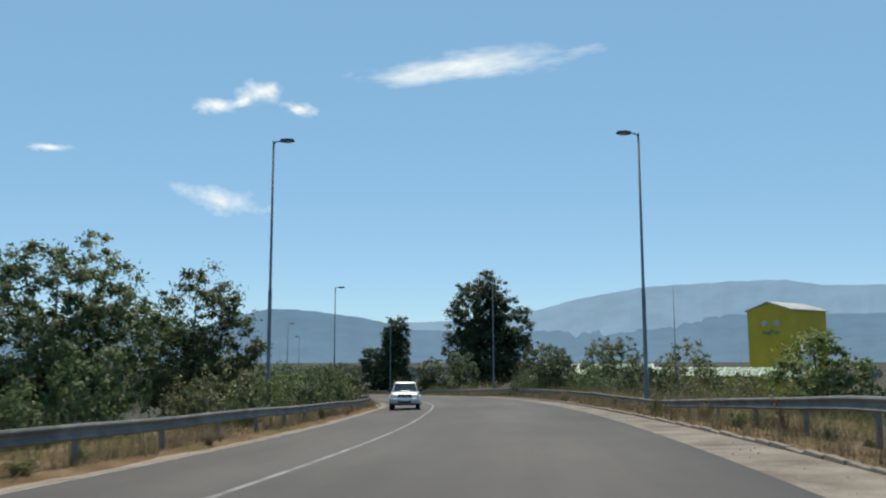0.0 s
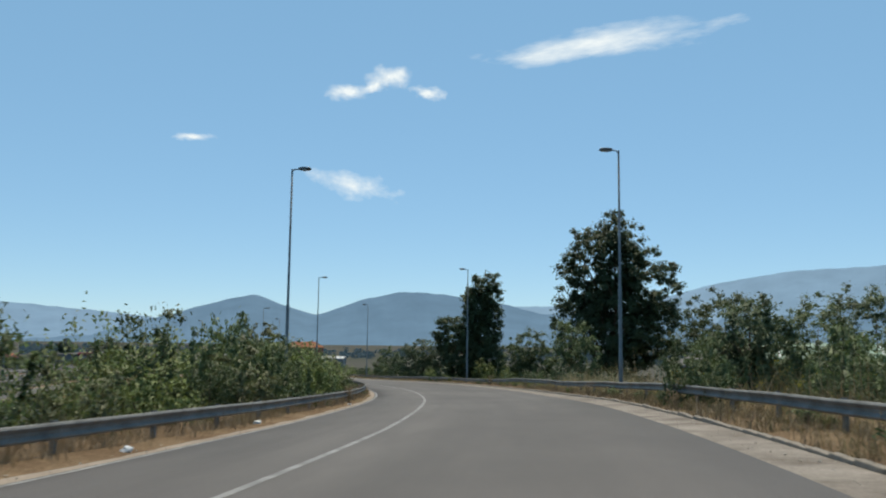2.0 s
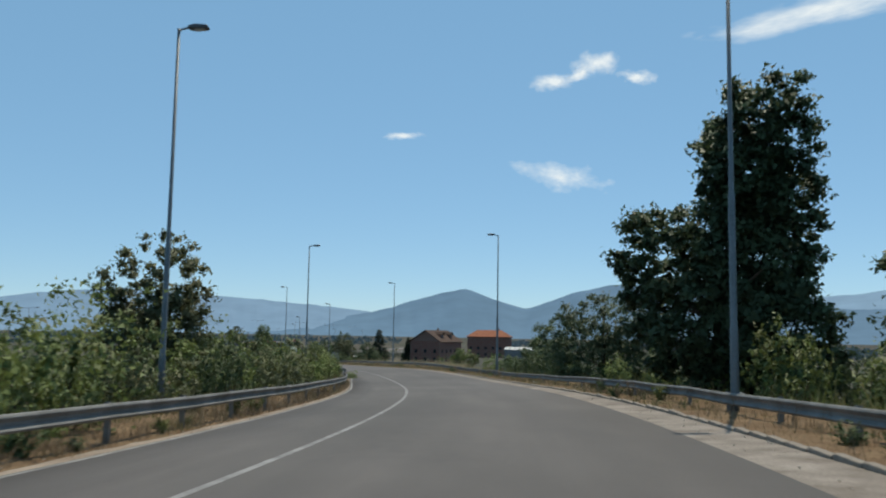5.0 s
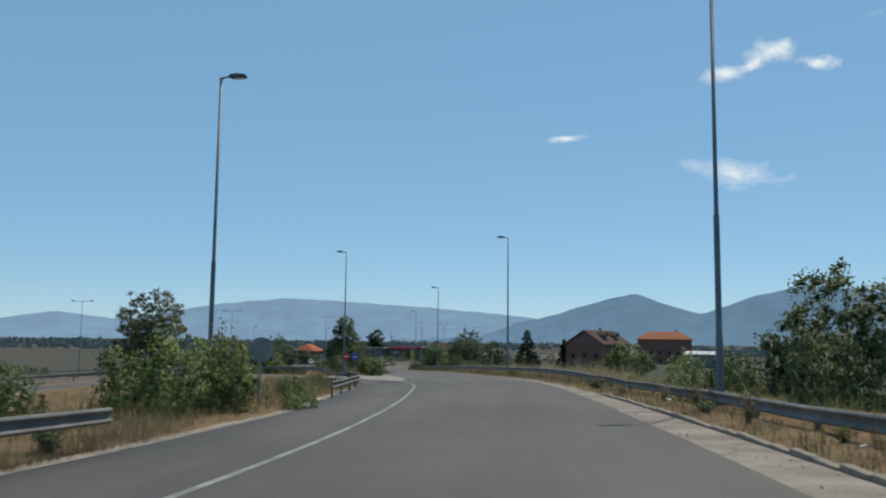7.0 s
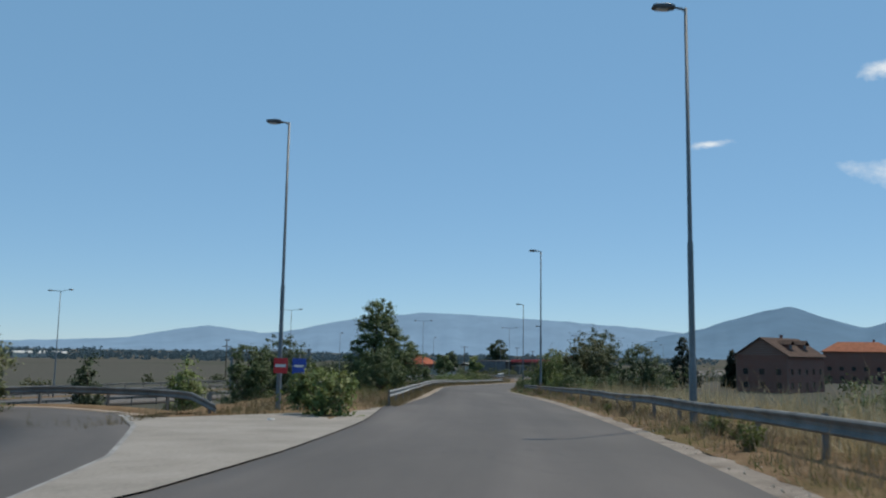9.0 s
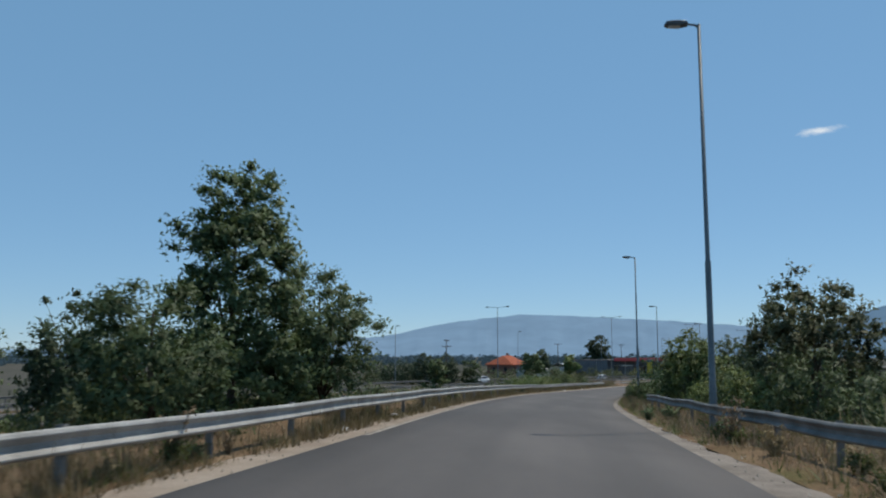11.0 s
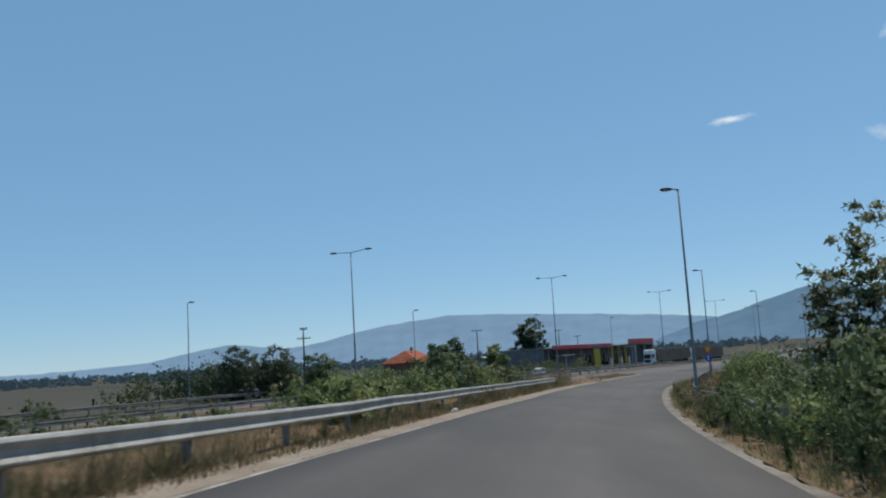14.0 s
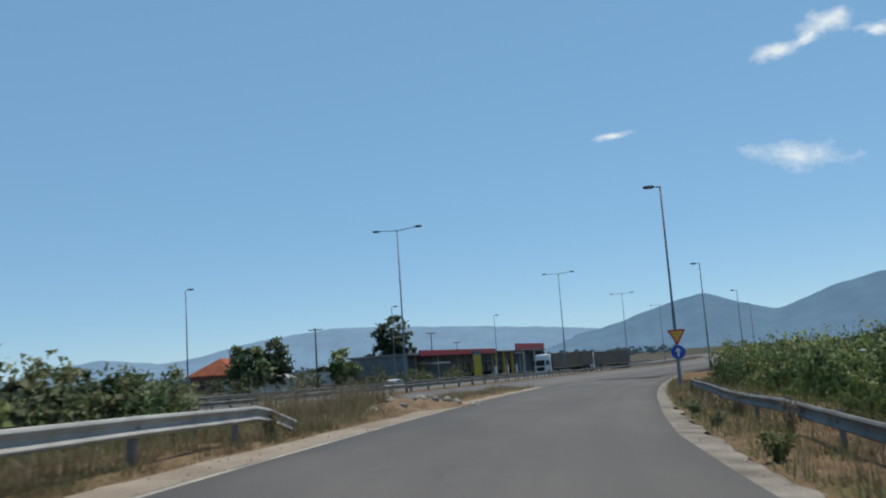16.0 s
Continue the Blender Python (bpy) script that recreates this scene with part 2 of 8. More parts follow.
B_V = [0.8, 2.1, 2.2, 2.15, 2.0, 1.3, -1.75, -2.9, -3.2, -3.8, -2.0, 0.0]
AX_S = np.arange(-60, 1000.25, 0.5)
_k = np.interp(AX_S, K_S, K_V)
_h = np.concatenate([[0], np.cumsum((_k[1:] + _k[:-1]) * 0.25)])
_h += 1.4273 - np.interp(0, AX_S, _h)
AX_X = np.concatenate([[0], np.cumsum((np.cos(_h)[1:] + np.cos(_h)[:-1]) * 0.25)])
AX_Y = np.concatenate([[0], np.cumsum((np.sin(_h)[1:] + np.sin(_h)[:-1]) * 0.25)])
AX_X += -0.07 - np.interp(0, AX_S, AX_X)
AX_Y += 0.0 - np.interp(0, AX_S, AX_Y)
_zk = np.interp(AX_S, Z_S, Z_V)
AX_Z = np.convolve(np.pad(_zk, 20, mode="edge"), np.ones(41) / 41, "valid")
AX_H = _h
PLAIN = 0.3


def on_road(s, d, up=0.0):
    """The place at s metres along the ramp and d metres to the right of its axis."""
    h = np.interp(s, AX_S, AX_H)
    dd = max(-8.0, min(6.5, d))
    z = np.interp(s, AX_S, AX_Z) + dd * math.tan(radians(np.interp(s, B_S, B_V)))
    return Vector((np.interp(s, AX_S, AX_X) + d * math.sin(h), np.interp(s, AX_S, AX_Y) - d * math.cos(h), z + up))


def heading(s):
    return float(np.interp(s, AX_S, AX_H))


# the highway: a straight line, along HU, with its median through H0, falling gently
H0, HU = Vector((-199.5, 364.4)), Vector((-0.267, 0.964)).normalized()
HN = Vector((HU.y, -HU.x))


def highway_z(a):
    return np.interp(a, [-600, 0, 210, 900], [1.0, 0.75, -1.4, -1.4])


def on_highway(a, r, up=0.0):
    p = H0 + HU * a + HN * r
    return Vector((p.x, p.y, float(highway_z(a)) + up))


LOOP = [(-46.6, 201.0, 6.75), (-53.0, 209.6, 6.4), (-60.8, 218.8, 6.1), (-65.2, 223.2, 5.95), (-70.3, 227.2, 5.8), (-77.0, 230.8, 5.55), (-84.0, 232.6, 5.3), (-90.5, 231.6, 5.0),
        (-95.8, 228.0, 4.7), (-98.8, 222.0, 4.3), (-99.8, 212.0, 3.7), (-99.0, 195.0, 2.9), (-97.0, 165.0, 1.6), (-94.0, 120.0, 0.7), (-90.0, 50.0, 0.6)]


def spline(points, step=1.0):
    """A smooth line (Catmull-Rom) through a few corners."""
    p = [Vector(q) for q in points]
    p = [p[0] * 2 - p[1]] + p + [p[-1] * 2 - p[-2]]
    out = []
    for a, b, c, d in zip(p, p[1:], p[2:], p[3:]):
        n = max(2, int((c - b).length / step))
        for i in range(n):
            t = i / n
            out.append(0.5 * (2 * b + (c - a) * t + (2 * a - 5 * b + 4 * c - d) * t * t + (3 * b - a - 3 * c + d) * t ** 3))
    out.append(p[-2])
    return out


def level_with_ramp(p):
    k = int(np.argmin((AX_X - p[0]) ** 2 + (AX_Y - p[1]) ** 2))
    d = (p[0] - AX_X[k]) * math.sin(AX_H[k]) - (p[1] - AX_Y[k]) * math.cos(AX_H[k])
    return (p[0], p[1], on_road(AX_S[k], max(d, -8)).z)


LOOP = [level_with_ramp(p) if i < 8 else p for i, p in enumerate(LOOP)]
LOOP_LINE = spline(LOOP)



# ---------------------------------------------------------------- mesh helpers
def mesh_object(name, verts, faces, mat=None, smooth=False, uvs=None):
    me = bpy.data.meshes.new(name)
    me.from_pydata(verts if isinstance(verts, list) else verts.tolist(), [], faces if isinstance(faces, list) else faces.tolist())
    if uvs is not None:
        lay = me.uv_layers.new(name="UVMap")
        idx = np.empty(len(me.loops), dtype=np.int32)
        me.loops.foreach_get("vertex_index", idx)
        lay.data.foreach_set("uv", np.asarray(uvs, dtype=np.float32)[idx].ravel())
    if smooth:
        me.polygons.foreach_set("use_smooth", [True] * len(me.polygons))
    me.update()
    ob = new(name, me)
    if mat:
        me.materials.append(mat)
    return ob


def part(name, bm, mat, parent=None, label="", smooth=False):
    """Links a bmesh as one mesh object under a thing or a part."""
    me = bpy.data.meshes.new(name)
    bm.to_mesh(me)
    bm.free()
    if smooth:
        me.polygons.foreach_set("use_smooth", [True] * len(me.polygons))
    ob = new(name, me)
    if mat:
        me.materials.append(mat)
    ob.parent = parent
    if label:
        ob["label"] = label
    return ob


def add_box(bm, size, at=(0, 0, 0), rot=None, bevel=0.0):
    m = Matrix.Translation(at)
    if rot:
        m = m @ Euler([radians(a) for a in rot]).to_matrix().to_4x4()
    r = bmesh.ops.create_cube(bm, size=1.0, matrix=m @ Matrix.Diagonal((*size, 1)))
    if bevel:
        es = list({e for v in r["verts"] for e in v.link_edges})
        bmesh.ops.bevel(bm, geom=es, offset=bevel, segments=2, affect='EDGES', profile=0.5)


def add_tube(bm, line, radii, sides=8, caps=True):
    rings = []
    line = [Vector(p) for p in line]
    for i, p in enumerate(line):
        d = (line[min(i + 1, len(line) - 1)] - line[max(i - 1, 0)]).normalized()
        a = d.orthogonal().normalized() if abs(d.z) > 0.98 else d.cross(Vector((0, 0, 1))).normalized()
        b = d.cross(a)
        r = radii[i] if isinstance(radii, (list, tuple)) else radii
        rings.append([bm.verts.new(p + (a * math.cos(k * math.tau / sides) + b * math.sin(k * math.tau / sides)) * r) for k in range(sides)])
    for r0, r1 in zip(rings, rings[1:]):
        for k in range(sides):
            bm.faces.new((r0[k], r0[(k + 1) % sides], r1[(k + 1) % sides], r1[k]))
    if caps:
        bm.faces.new(rings[0][::-1])
        bm.faces.new(rings[-1])


def add_prism(bm, outline, depth, axis=1):
    """An outline in a plane, drawn out both ways to the depth along an axis (0 x, 1 y, 2 z)."""
    def at(p, k):
        q = list(p)
        q.insert(axis, k)
        return q
    a = [bm.verts.new(at(p, -depth / 2)) for p in outline]
    b = [bm.verts.new(at(p, depth / 2)) for p in outline]
    bm.faces.new(a)
    bm.faces.new(b[::-1])
    n = len(a)
    for i in range(n):
        bm.faces.new((a[i], b[i], b[(i + 1) % n], a[(i + 1) % n]))
    bmesh.ops.recalc_face_normals(bm, faces=bm.faces)


def strip(name, lines, mat, thick=0.0, uv_across=None, smooth=True):
    """A sheet between neighbouring lines of points (all of one length); thick adds a skirt down its sides."""
    lines = [[Vector(p) for p in l] for l in lines]
    if thick:
        lines = [[p - Vector((0, 0, thick)) for p in lines[0]]] + lines + [[p - Vector((0, 0, thick)) for p in lines[-1]]]
    n, m = len(lines[0]), len(lines)
    verts, uv = [], []
    for j, l in enumerate(lines):
        run = 0.0
        for i, p in enumerate(l):
            if i:
                run += (l[i] - l[i - 1]).length
            verts.append(tuple(p))
            uv.append((run, (p - lines[0][i]).length))
    faces = [(j * n + i, (j + 1) * n + i, (j + 1) * n + i + 1, j * n + i + 1) for j in range(m - 1) for i in range(n - 1)]
    return mesh_object(name, verts, faces, mat, smooth, uv)


def lane(name, s0, s1, d0, d1, mat, up=0.0, step=1.0, across=2, thick=0.0):
    """A band of the ramp from d0 to d1, which may be functions of s."""
    ss = np.arange(s0, s1 + 0.01, step)
    f0 = d0 if callable(d0) else (lambda s: d0)
    f1 = d1 if callable(d1) else (lambda s: d1)
    lines = [[on_road(s, f0(s) + (f1(s) - f0(s)) * j / across, up) for s in ss] for j in range(across + 1)]
    return strip(name, lines[::-1], mat, thick)


def tab(*pairs):
    xs, ys = [p[0] for p in pairs], [p[1] for p in pairs]
    return lambda s: float(np.interp(s, xs, ys))


D_LEFT = tab((-60, -7.75), (20, -7.70), (40, -7.75), (52, -7.50), (61, -7.05), (75, -6.90), (100, -6.95), (125, -7.05), (150, -7.40), (175, -7.60), (192, -7.90), (202, -7.85), (207, -7.60), (216, -7.90), (232, -7.60), (246, -4.75), (270, -5.70), (290, -4.50), (300, -4.40), (330, -4.60), (351, -4.75), (375, -4.55), (401, -4.55), (409, -4.80), (415, -4.90), (440, -5.20), (470, -5.40), (1300, -5.40))
D_RIGHT = tab((-60, 3.25), (37, 3.25), (50, 3.10), (60, 3.20), (86, 3.50), (100, 3.30), (112, 3.34), (125, 3.20), (150, 3.00), (202, 2.76), (230, 2.90), (260, 2.75), (295, 2.60), (330, 2.53), (355, 2.75), (378, 2.60), (403, 2.46), (416, 2.25), (424, 2.20), (440, 2.70), (480, 3.40), (1300, 3.40))
D_KERB = tab((-60, 4.85), (14, 4.85), (25, 4.70), (38, 4.45), (62, 4.25), (80, 4.60), (89, 4.83), (100, 4.65), (113, 4.60), (125, 4.42), (145, 4.20), (204, 3.75), (231, 3.60), (245, 3.35), (262, 3.20), (294, 3.30), (303, 3.00), (330, 2.95), (404, 2.90), (417, 2.72), (440, 3.20), (480, 3.80), (1300, 3.80))
D_RAIL_R = tab((-60, 6.2), (20, 6.2), (95, 5.9), (131, 5.7), (165, 5.4), (206, 5.4), (225, 5.0), (259, 4.7), (308, 4.45), (355, 4.3), (405, 4.3), (440, 4.6), (480, 4.9))
D_RAIL_L = tab((-60, -8.7), (12, -8.7), (40, -8.9), (73, -8.2), (123, -7.75), (150, -8.0), (191, -8.2))
# how high the rails' upper edges stand over the carriageway's plane
H_RAIL_R = tab((-60, 1.0), (18, 1.0), (30, 0.72), (38, 0.5), (57, 0.6), (66, 0.7), (78, 0.76), (90, 0.79), (100, 0.74), (108, 0.68), (117, 0.8), (123, 0.76), (130, 0.72), (138, 0.58), (150, 0.55), (165, 0.62), (205, 0.52), (215, 0.5), (226, 0.6), (236, 0.7), (250, 0.78), (298, 0.78), (311, 0.82), (338, 0.9), (372, 0.8), (407, 0.76), (417, 0.64), (426, 0.72), (460, 0.7))
H_RAIL_L = tab((-60, 0.8), (30, 0.8), (45, 0.72), (58, 0.64), (80, 0.62), (113, 0.68), (128, 0.74), (140, 0.78), (200, 0.78))
D_RAIL_G = tab((240, -6.4), (289, -5.5), (303, -5.3), (337, -5.3), (350, -5.55), (374, -5.5), (387, -5.7), (414, -6.1), (425, -6.4))

# ---------------------------------------------------------------- ground sheet
def axis_sd(x, y):
    """Nearest point of the ramp for arrays of places: s, signed d."""
    ax, ay, ah, asx = AX_X[::4], AX_Y[::4], AX_H[::4], AX_S[::4]
    s, d = np.empty_like(x), np.empty_like(x)
    for i in range(0, len(x), 4000):
        q = (x[i:i + 4000, None] - ax) ** 2 + (y[i:i + 4000, None] - ay) ** 2
        k = q.argmin(1)
        s[i:i + 4000] = asx[k]
        d[i:i + 4000] = (x[i:i + 4000] - ax[k]) * np.sin(ah[k]) - (y[i:i + 4000] - ay[k]) * np.cos(ah[k])
    return s, d


LX, LY, LZ = (np.array([p[i] for p in LOOP_LINE]) for i in range(3))


def ground_z(x, y):
    """The height of the ground sheet."""
    x, y = np.atleast_1d(np.asarray(x, float)), np.atleast_1d(np.asarray(y, float))
    s, d = axis_sd(x, y)
    z = np.interp(s, AX_S, AX_Z)
    off = np.where(d > 0, d - 12.0, -d - 14.0)
    slope = np.maximum(PLAIN, z - 0.75 - np.maximum(off, 0) / 2.4)
    q = (x[:, None] - LX) ** 2 + (y[:, None] - LY) ** 2
    k = q.argmin(1)
    far = np.sqrt(q.min(1))
    loop = np.maximum(PLAIN, LZ[k] - 0.6 - np.maximum(far - 6.0, 0) / 2.4)
    base = np.maximum(slope, loop)
    und = np.sin(x * 0.05 + 1.3) * np.sin(y * 0.043) * 0.12
    a = (x - H0.x) * HU.x + (y - H0.y) * HU.y
    r = (x - H0.x) * HN.x + (y - H0.y) * HN.y
    hz = highway_z(a) - 0.35
    near = np.clip((np.abs(r) - 32) / 15, 0, 1)
    base = np.where((base <= PLAIN + 0.01) | (a > 60), np.where(a > -500, hz * (1 - near) + base * near, base), base)
    base = np.where((np.abs(r) < 17), np.minimum(base, hz), base)
    return base + und * (np.maximum(np.abs(d), 0) > 16) * (np.abs(r) > 32) - 0.05


def axis_lines(lo, hi, f0, f1, step):
    a = list(np.arange(f0, f1 + 0.1, step))
    out, g = [], step
    v = f1
    while v < hi:
        g *= 1.25
        v += g
        out.append(min(v, hi))
    pre, g, v = [], step, f0
    while v > lo:
        g *= 1.25
        v -= g
        pre.append(max(v, lo))
    return np.array(pre[::-1] + a + out)


gx, gy = axis_lines(-4900, 4900, -290, 60, 3.5), axis_lines(-4900, 4900, -60, 500, 3.5)
GX, GY = np.meshgrid(gx, gy)
GZ = ground_z(GX.ravel(), GY.ravel())
nx, ny = len(gx), len(gy)
ii = np.arange(nx * ny).reshape(ny, nx)
gfaces = np.stack([ii[:-1, :-1], ii[:-1, 1:], ii[1:, 1:], ii[1:, :-1]], -1).reshape(-1, 4)
tagged(mesh_object("ground", np.stack([GX.ravel(), GY.ravel(), GZ], 1), gfaces, M_GROUND, True),
       "dry summer fields of straw and green patches greyed for haze", "ground", kind="structure")

# ---------------------------------------------------------------- ramp, shoulders, verges, markings
tagged(lane("road", -50, 500, lambda s: D_LEFT(s) - (0.9 if 238 < s < 276 else 0.0), D_RIGHT, M_ASPHALT, 0.0, 1.0, 6, 0.3), "worn grey asphalt ramp with faint cracks and wheel tracks", "road", kind="structure")
tagged(lane("shoulder", -50, 500, lambda s: D_RIGHT(s) - 0.05 + 0.05 * noise.noise((s * 0.9, 2.0, 0)), lambda s: D_KERB(s) + (0.28 * noise.noise((s * 0.55, 7.0, 0)) + 0.12 * noise.noise((s * 1.7, 1.0, 0)) if s > 214 else 0.0), M_GUTTER, -0.006, 0.5, 3), "pale dusty concrete gutter along the asphalt", "shoulder", kind="structure")


def left_soft(s):
    return D_LEFT(s) - (0.35 + 0.25 * noise.noise((s * 0.3, 4.0, 0)) + 0.14 * noise.noise((s * 1.3, 9.0, 0)) + (0.45 if s > 262 else 0.0))


tagged(lane("shoulder", -50, 231, left_soft, lambda s: D_LEFT(s) + 0.05, M_DUST, -0.006, 0.5, 2), "narrow strip of pale dust beside the asphalt", "shoulder", kind="structure")
tagged(lane("shoulder", 262, 470, left_soft, lambda s: D_LEFT(s) + 0.05, M_DUST, -0.006, 0.5, 2), "strip of pale dust and gravel beside the asphalt", "shoulder", kind="structure")


def verge(name, s0, s1, inner, outer, label):
    """A rough strip of soil that falls from the road's edge to the ground sheet."""
    ss = np.arange(s0, s1 + 0.01, 1.0)
    steps = [0, 0.06, 0.15, 0.3, 0.5, 0.75, 1.0]
    lines = []
    for k in steps:
        row = []
        for s in ss:
            d0, d1 = inner(s), outer(s)
            d = d0 + (d1 - d0) * k
            p = on_road(s, d)
            n = noise.noise((p.x * 0.8, p.y * 0.8, 0)) * 0.09 + noise.noise((p.x * 0.25, p.y * 0.25, 3)) * 0.12
            if k == 0:
                p.z -= 0.02
            elif k < 0.9:
                p.z += n * min(1, k * 4) + 0.05 - 0.3 * k * k
            if k == 1.0:
                p.z = float(ground_z(p.x, p.y)[0]) - 0.15
            row.append(p)
        lines.append(row)
    if outer(s0) > inner(s0):
        lines = lines[::-1]
    return tagged(strip(name, lines, M_VERGE), label, "verge", kind="structure")


verge("verge", -50, 500, lambda s: D_KERB(s) + 0.02, lambda s: D_KERB(s) + 9, "verge of dry grass and brown soil beside the ramp")
verge("verge", -50, 216, lambda s: left_soft(s) + 0.03, lambda s: D_LEFT(s) - 9, "verge of dry grass and soil beside the ramp")
ISLAND = tab((214, left_soft(214)), (231, left_soft(231)), (236, -7.9), (243, -10.1), (250, -13.8))
verge("verge", 215, 249, lambda s: ISLAND(s) + 0.05, lambda s: ISLAND(s) - 8, "rough grass and soil on the island of the loop")
verge("verge", 263, 462, lambda s: left_soft(s) + 0.03, lambda s: D_LEFT(s) - (9 if s < 400 else max(1.5, 9 - (s - 400) * 0.12)), "verge of straw-coloured grass and gravel")


def kerb_line():
    """A low concrete kerb, stone by stone, along the gutter."""
    root = tagged(new("kerb"), "low weathered concrete kerb stones along the gutter", "kerb", kind="structure")
    bm = bmesh.new()
    add_box(bm, (0.99, 0.16, 0.3), (0, 0, 0), None, 0.02)
    first = part("kerb_stone", bm, M_CONCRETE, root)
    rng = random.Random(5)
    for i, s in enumerate(np.arange(-5, 215, 1.0)):
        p = on_road(s, D_KERB(s) + 0.06, -0.075 + rng.uniform(-0.03, 0.015))
        m = Matrix.Translation(p) @ Euler((rng.uniform(-0.03, 0.03), 0, heading(s) + rng.uniform(-0.012, 0.012))).to_matrix().to_4x4()
        if i == 0:
            first.matrix_basis = m
        else:
            o = first.copy()
            scene.collection.objects.link(o)
            o.matrix_basis = m


kerb_line()


def paint(s0, s1, d, width, label, up=0.004, mat=None):
    f = d if callable(d) else (lambda s: d)
    tagged(lane("lane_marking", s0, s1, lambda s: f(s) - width / 2, lambda s: f(s) + width / 2, mat or M_PAINT, up, 0.5, 1), label, "road marking", kind="structure")


D_CENTRE = tab((-60, -4.35), (14, -4.35), (28, -4.25), (42, -4.15), (60, -3.60), (71, -3.50), (85, -3.65), (110, -3.78), (125, -3.78), (140, -3.92), (165, -4.02), (190, -4.20), (204, -4.32), (229, -4.42), (234, -4.62), (240, -5.45), (249, -8.00), (258, -11.50), (264, -14.50), (268, -18.00))
paint(-45, 236, D_CENTRE, 0.14, "worn solid white centre line")
paint(-45, 222, lambda s: D_LEFT(s) + 0.12, 0.12, "worn white edge line")
paint(300, 440, lambda s: D_LEFT(s) + 0.1, 0.12, "almost worn away white edge line", 0.004, M_PAINT_OLD)

# the loop that leaves to the left
def offset_line(line, off, up=0.0):
    out = []
    for i, p in enumerate(line):
        t = (line[min(i + 1, len(line) - 1)] - line[max(i - 1, 0)])
        n = Vector((t.y, -t.x, 0)).normalized()
        out.append(p + n * off + Vector((0, 0, up)))
    return out



def loop_line(first, last, off, up):
    """A line beside the loop road; where the loop leaves the ramp it lies in the ramp's slope."""
    out = []
    for i, p in enumerate(offset_line(LOOP_LINE, off)):
        if i < first or (last and i >= last):
            continue
        w = max(0.0, min(1.0, (56 - i) / 16))
        out.append(Vector((p.x, p.y, level_with_ramp(p)[2] * w + p.z * (1 - w) + up)))
    return out


tagged(strip("road", [loop_line(0, None, o, -0.012) for o in (2.6, 1.0, -1.0, -2.4)], M_ASPHALT, 0.3), "grey asphalt loop road curving away from the ramp", "road", kind="structure")
tagged(strip("shoulder", [offset_line(LOOP_LINE[48:], o, -0.02) for o in (3.3, 2.55)], M_DUST, 0.3), "pale dusty strip along the loop road", "shoulder", kind="structure")
tagged(strip("shoulder", [loop_line(20, None, o, -0.02) for o in (-2.35, -2.9)], M_DUST, 0.3), "pale dusty strip along the loop road", "shoulder", kind="structure")


tagged(strip("verge", [loop_line(24, 95, o, dz) for o, dz in ((-2.85, -0.03), (-3.6, 0.04), (-5.0, -0.02), (-7.0, -0.5), (-9.0, -1.4))], M_VERGE), "dry grass and soil on the inside of the loop", "verge", kind="structure")
tagged(strip("verge", [offset_line(LOOP_LINE[48:95], o, dz) for o, dz in ((9.0, -1.4), (7.0, -0.5), (5.0, -0.02), (3.7, 0.03), (3.25, -0.03))], M_VERGE), "dry grass and soil on the outside of the loop", "verge", kind="structure")


def gore():
    """The pale paved wedge between ramp and loop."""
    ss = np.arange(240.5, 273, 0.5)
    rim_ = tab((240.5, -5.4), (244, -5.0), (250, -5.0), (262, -5.4), (273, -6.0))
    edge = [on_road(s, rim_(s), 0.03) for s in ss]
    far = [on_road(s, min(rim_(s) - 0.05, D_CENTRE(s) if s < 262 else -13.3 + (s - 262) * 0.68), 0.03) for s in ss]
    tagged(strip("pavement", [edge, far], M_PAVED), "pale dusty paved wedge between the two roads", "pavement", kind="structure")


gore()
# the centre line runs on along the outer edge of the loop
tagged(lane("lane_marking", 236, 267, lambda s: D_CENTRE(s) - 0.09 - max(0, s - 244) * 0.006, lambda s: D_CENTRE(s) + 0.09 + max(0, s - 244) * 0.006, M_PAINT, 0.022, 0.5, 1), "worn white line curving into the loop road", "road marking", kind="structure")
verge("verge", 263, 300, lambda s: -12.2 + (max(0, s - 263) * 0.9 if s < 270 else 6.3), lambda s: -17.0, "rough dry-grass wedge between ramp and loop")

# highway
def highway_band(name, r0, r1, mat, up, label, cat, a0=-420, a1=700, thick=0.3):
    aa = np.arange(a0, a1 + 1, 10.0)
    tagged(strip(name, [[on_highway(a, r, up) for a in aa] for r in (r1, r0)], mat, thick), label, cat, kind="structure")


highway_band("road", 1.3, 15.6, M_ASPHALT2, 0.0, "sun-bleached highway carriageway", "road")
highway_band("road", 15.55, 21.5, M_ASPHALT, -0.012, "grey asphalt merging lane", "road", 60, 700)
highway_band("road", -15.6, -1.3, M_ASPHALT2, 0.0, "sun-bleached highway carriageway", "road")
highway_band("median", -1.32, 1.32, M_VERGE, 0.06, "narrow dry-grass median strip", "median")
for r in (1.8, 15.2, -1.8, -15.2):
    highway_band("lane_marking", r - 0.08, r + 0.08, M_PAINT, 0.006, "solid white highway edge line", "road marking", thick=0)
for c in (6.0, 10.5, -6.0, -10.5):
    for a in np.arange(-120, 260, 14.0):
        aa = [a, a + 2.5, a + 5.0]
        tagged(strip("lane_dash", [[on_highway(v, r, 0.006) for v in aa] for r in (c + 0.07, c - 0.07)], M_PAINT), "short white lane dash", "road marking", "highway lane dashes", "structure")

# ---------------------------------------------------------------- far hills and clouds
MID = Vector((-80, 190))


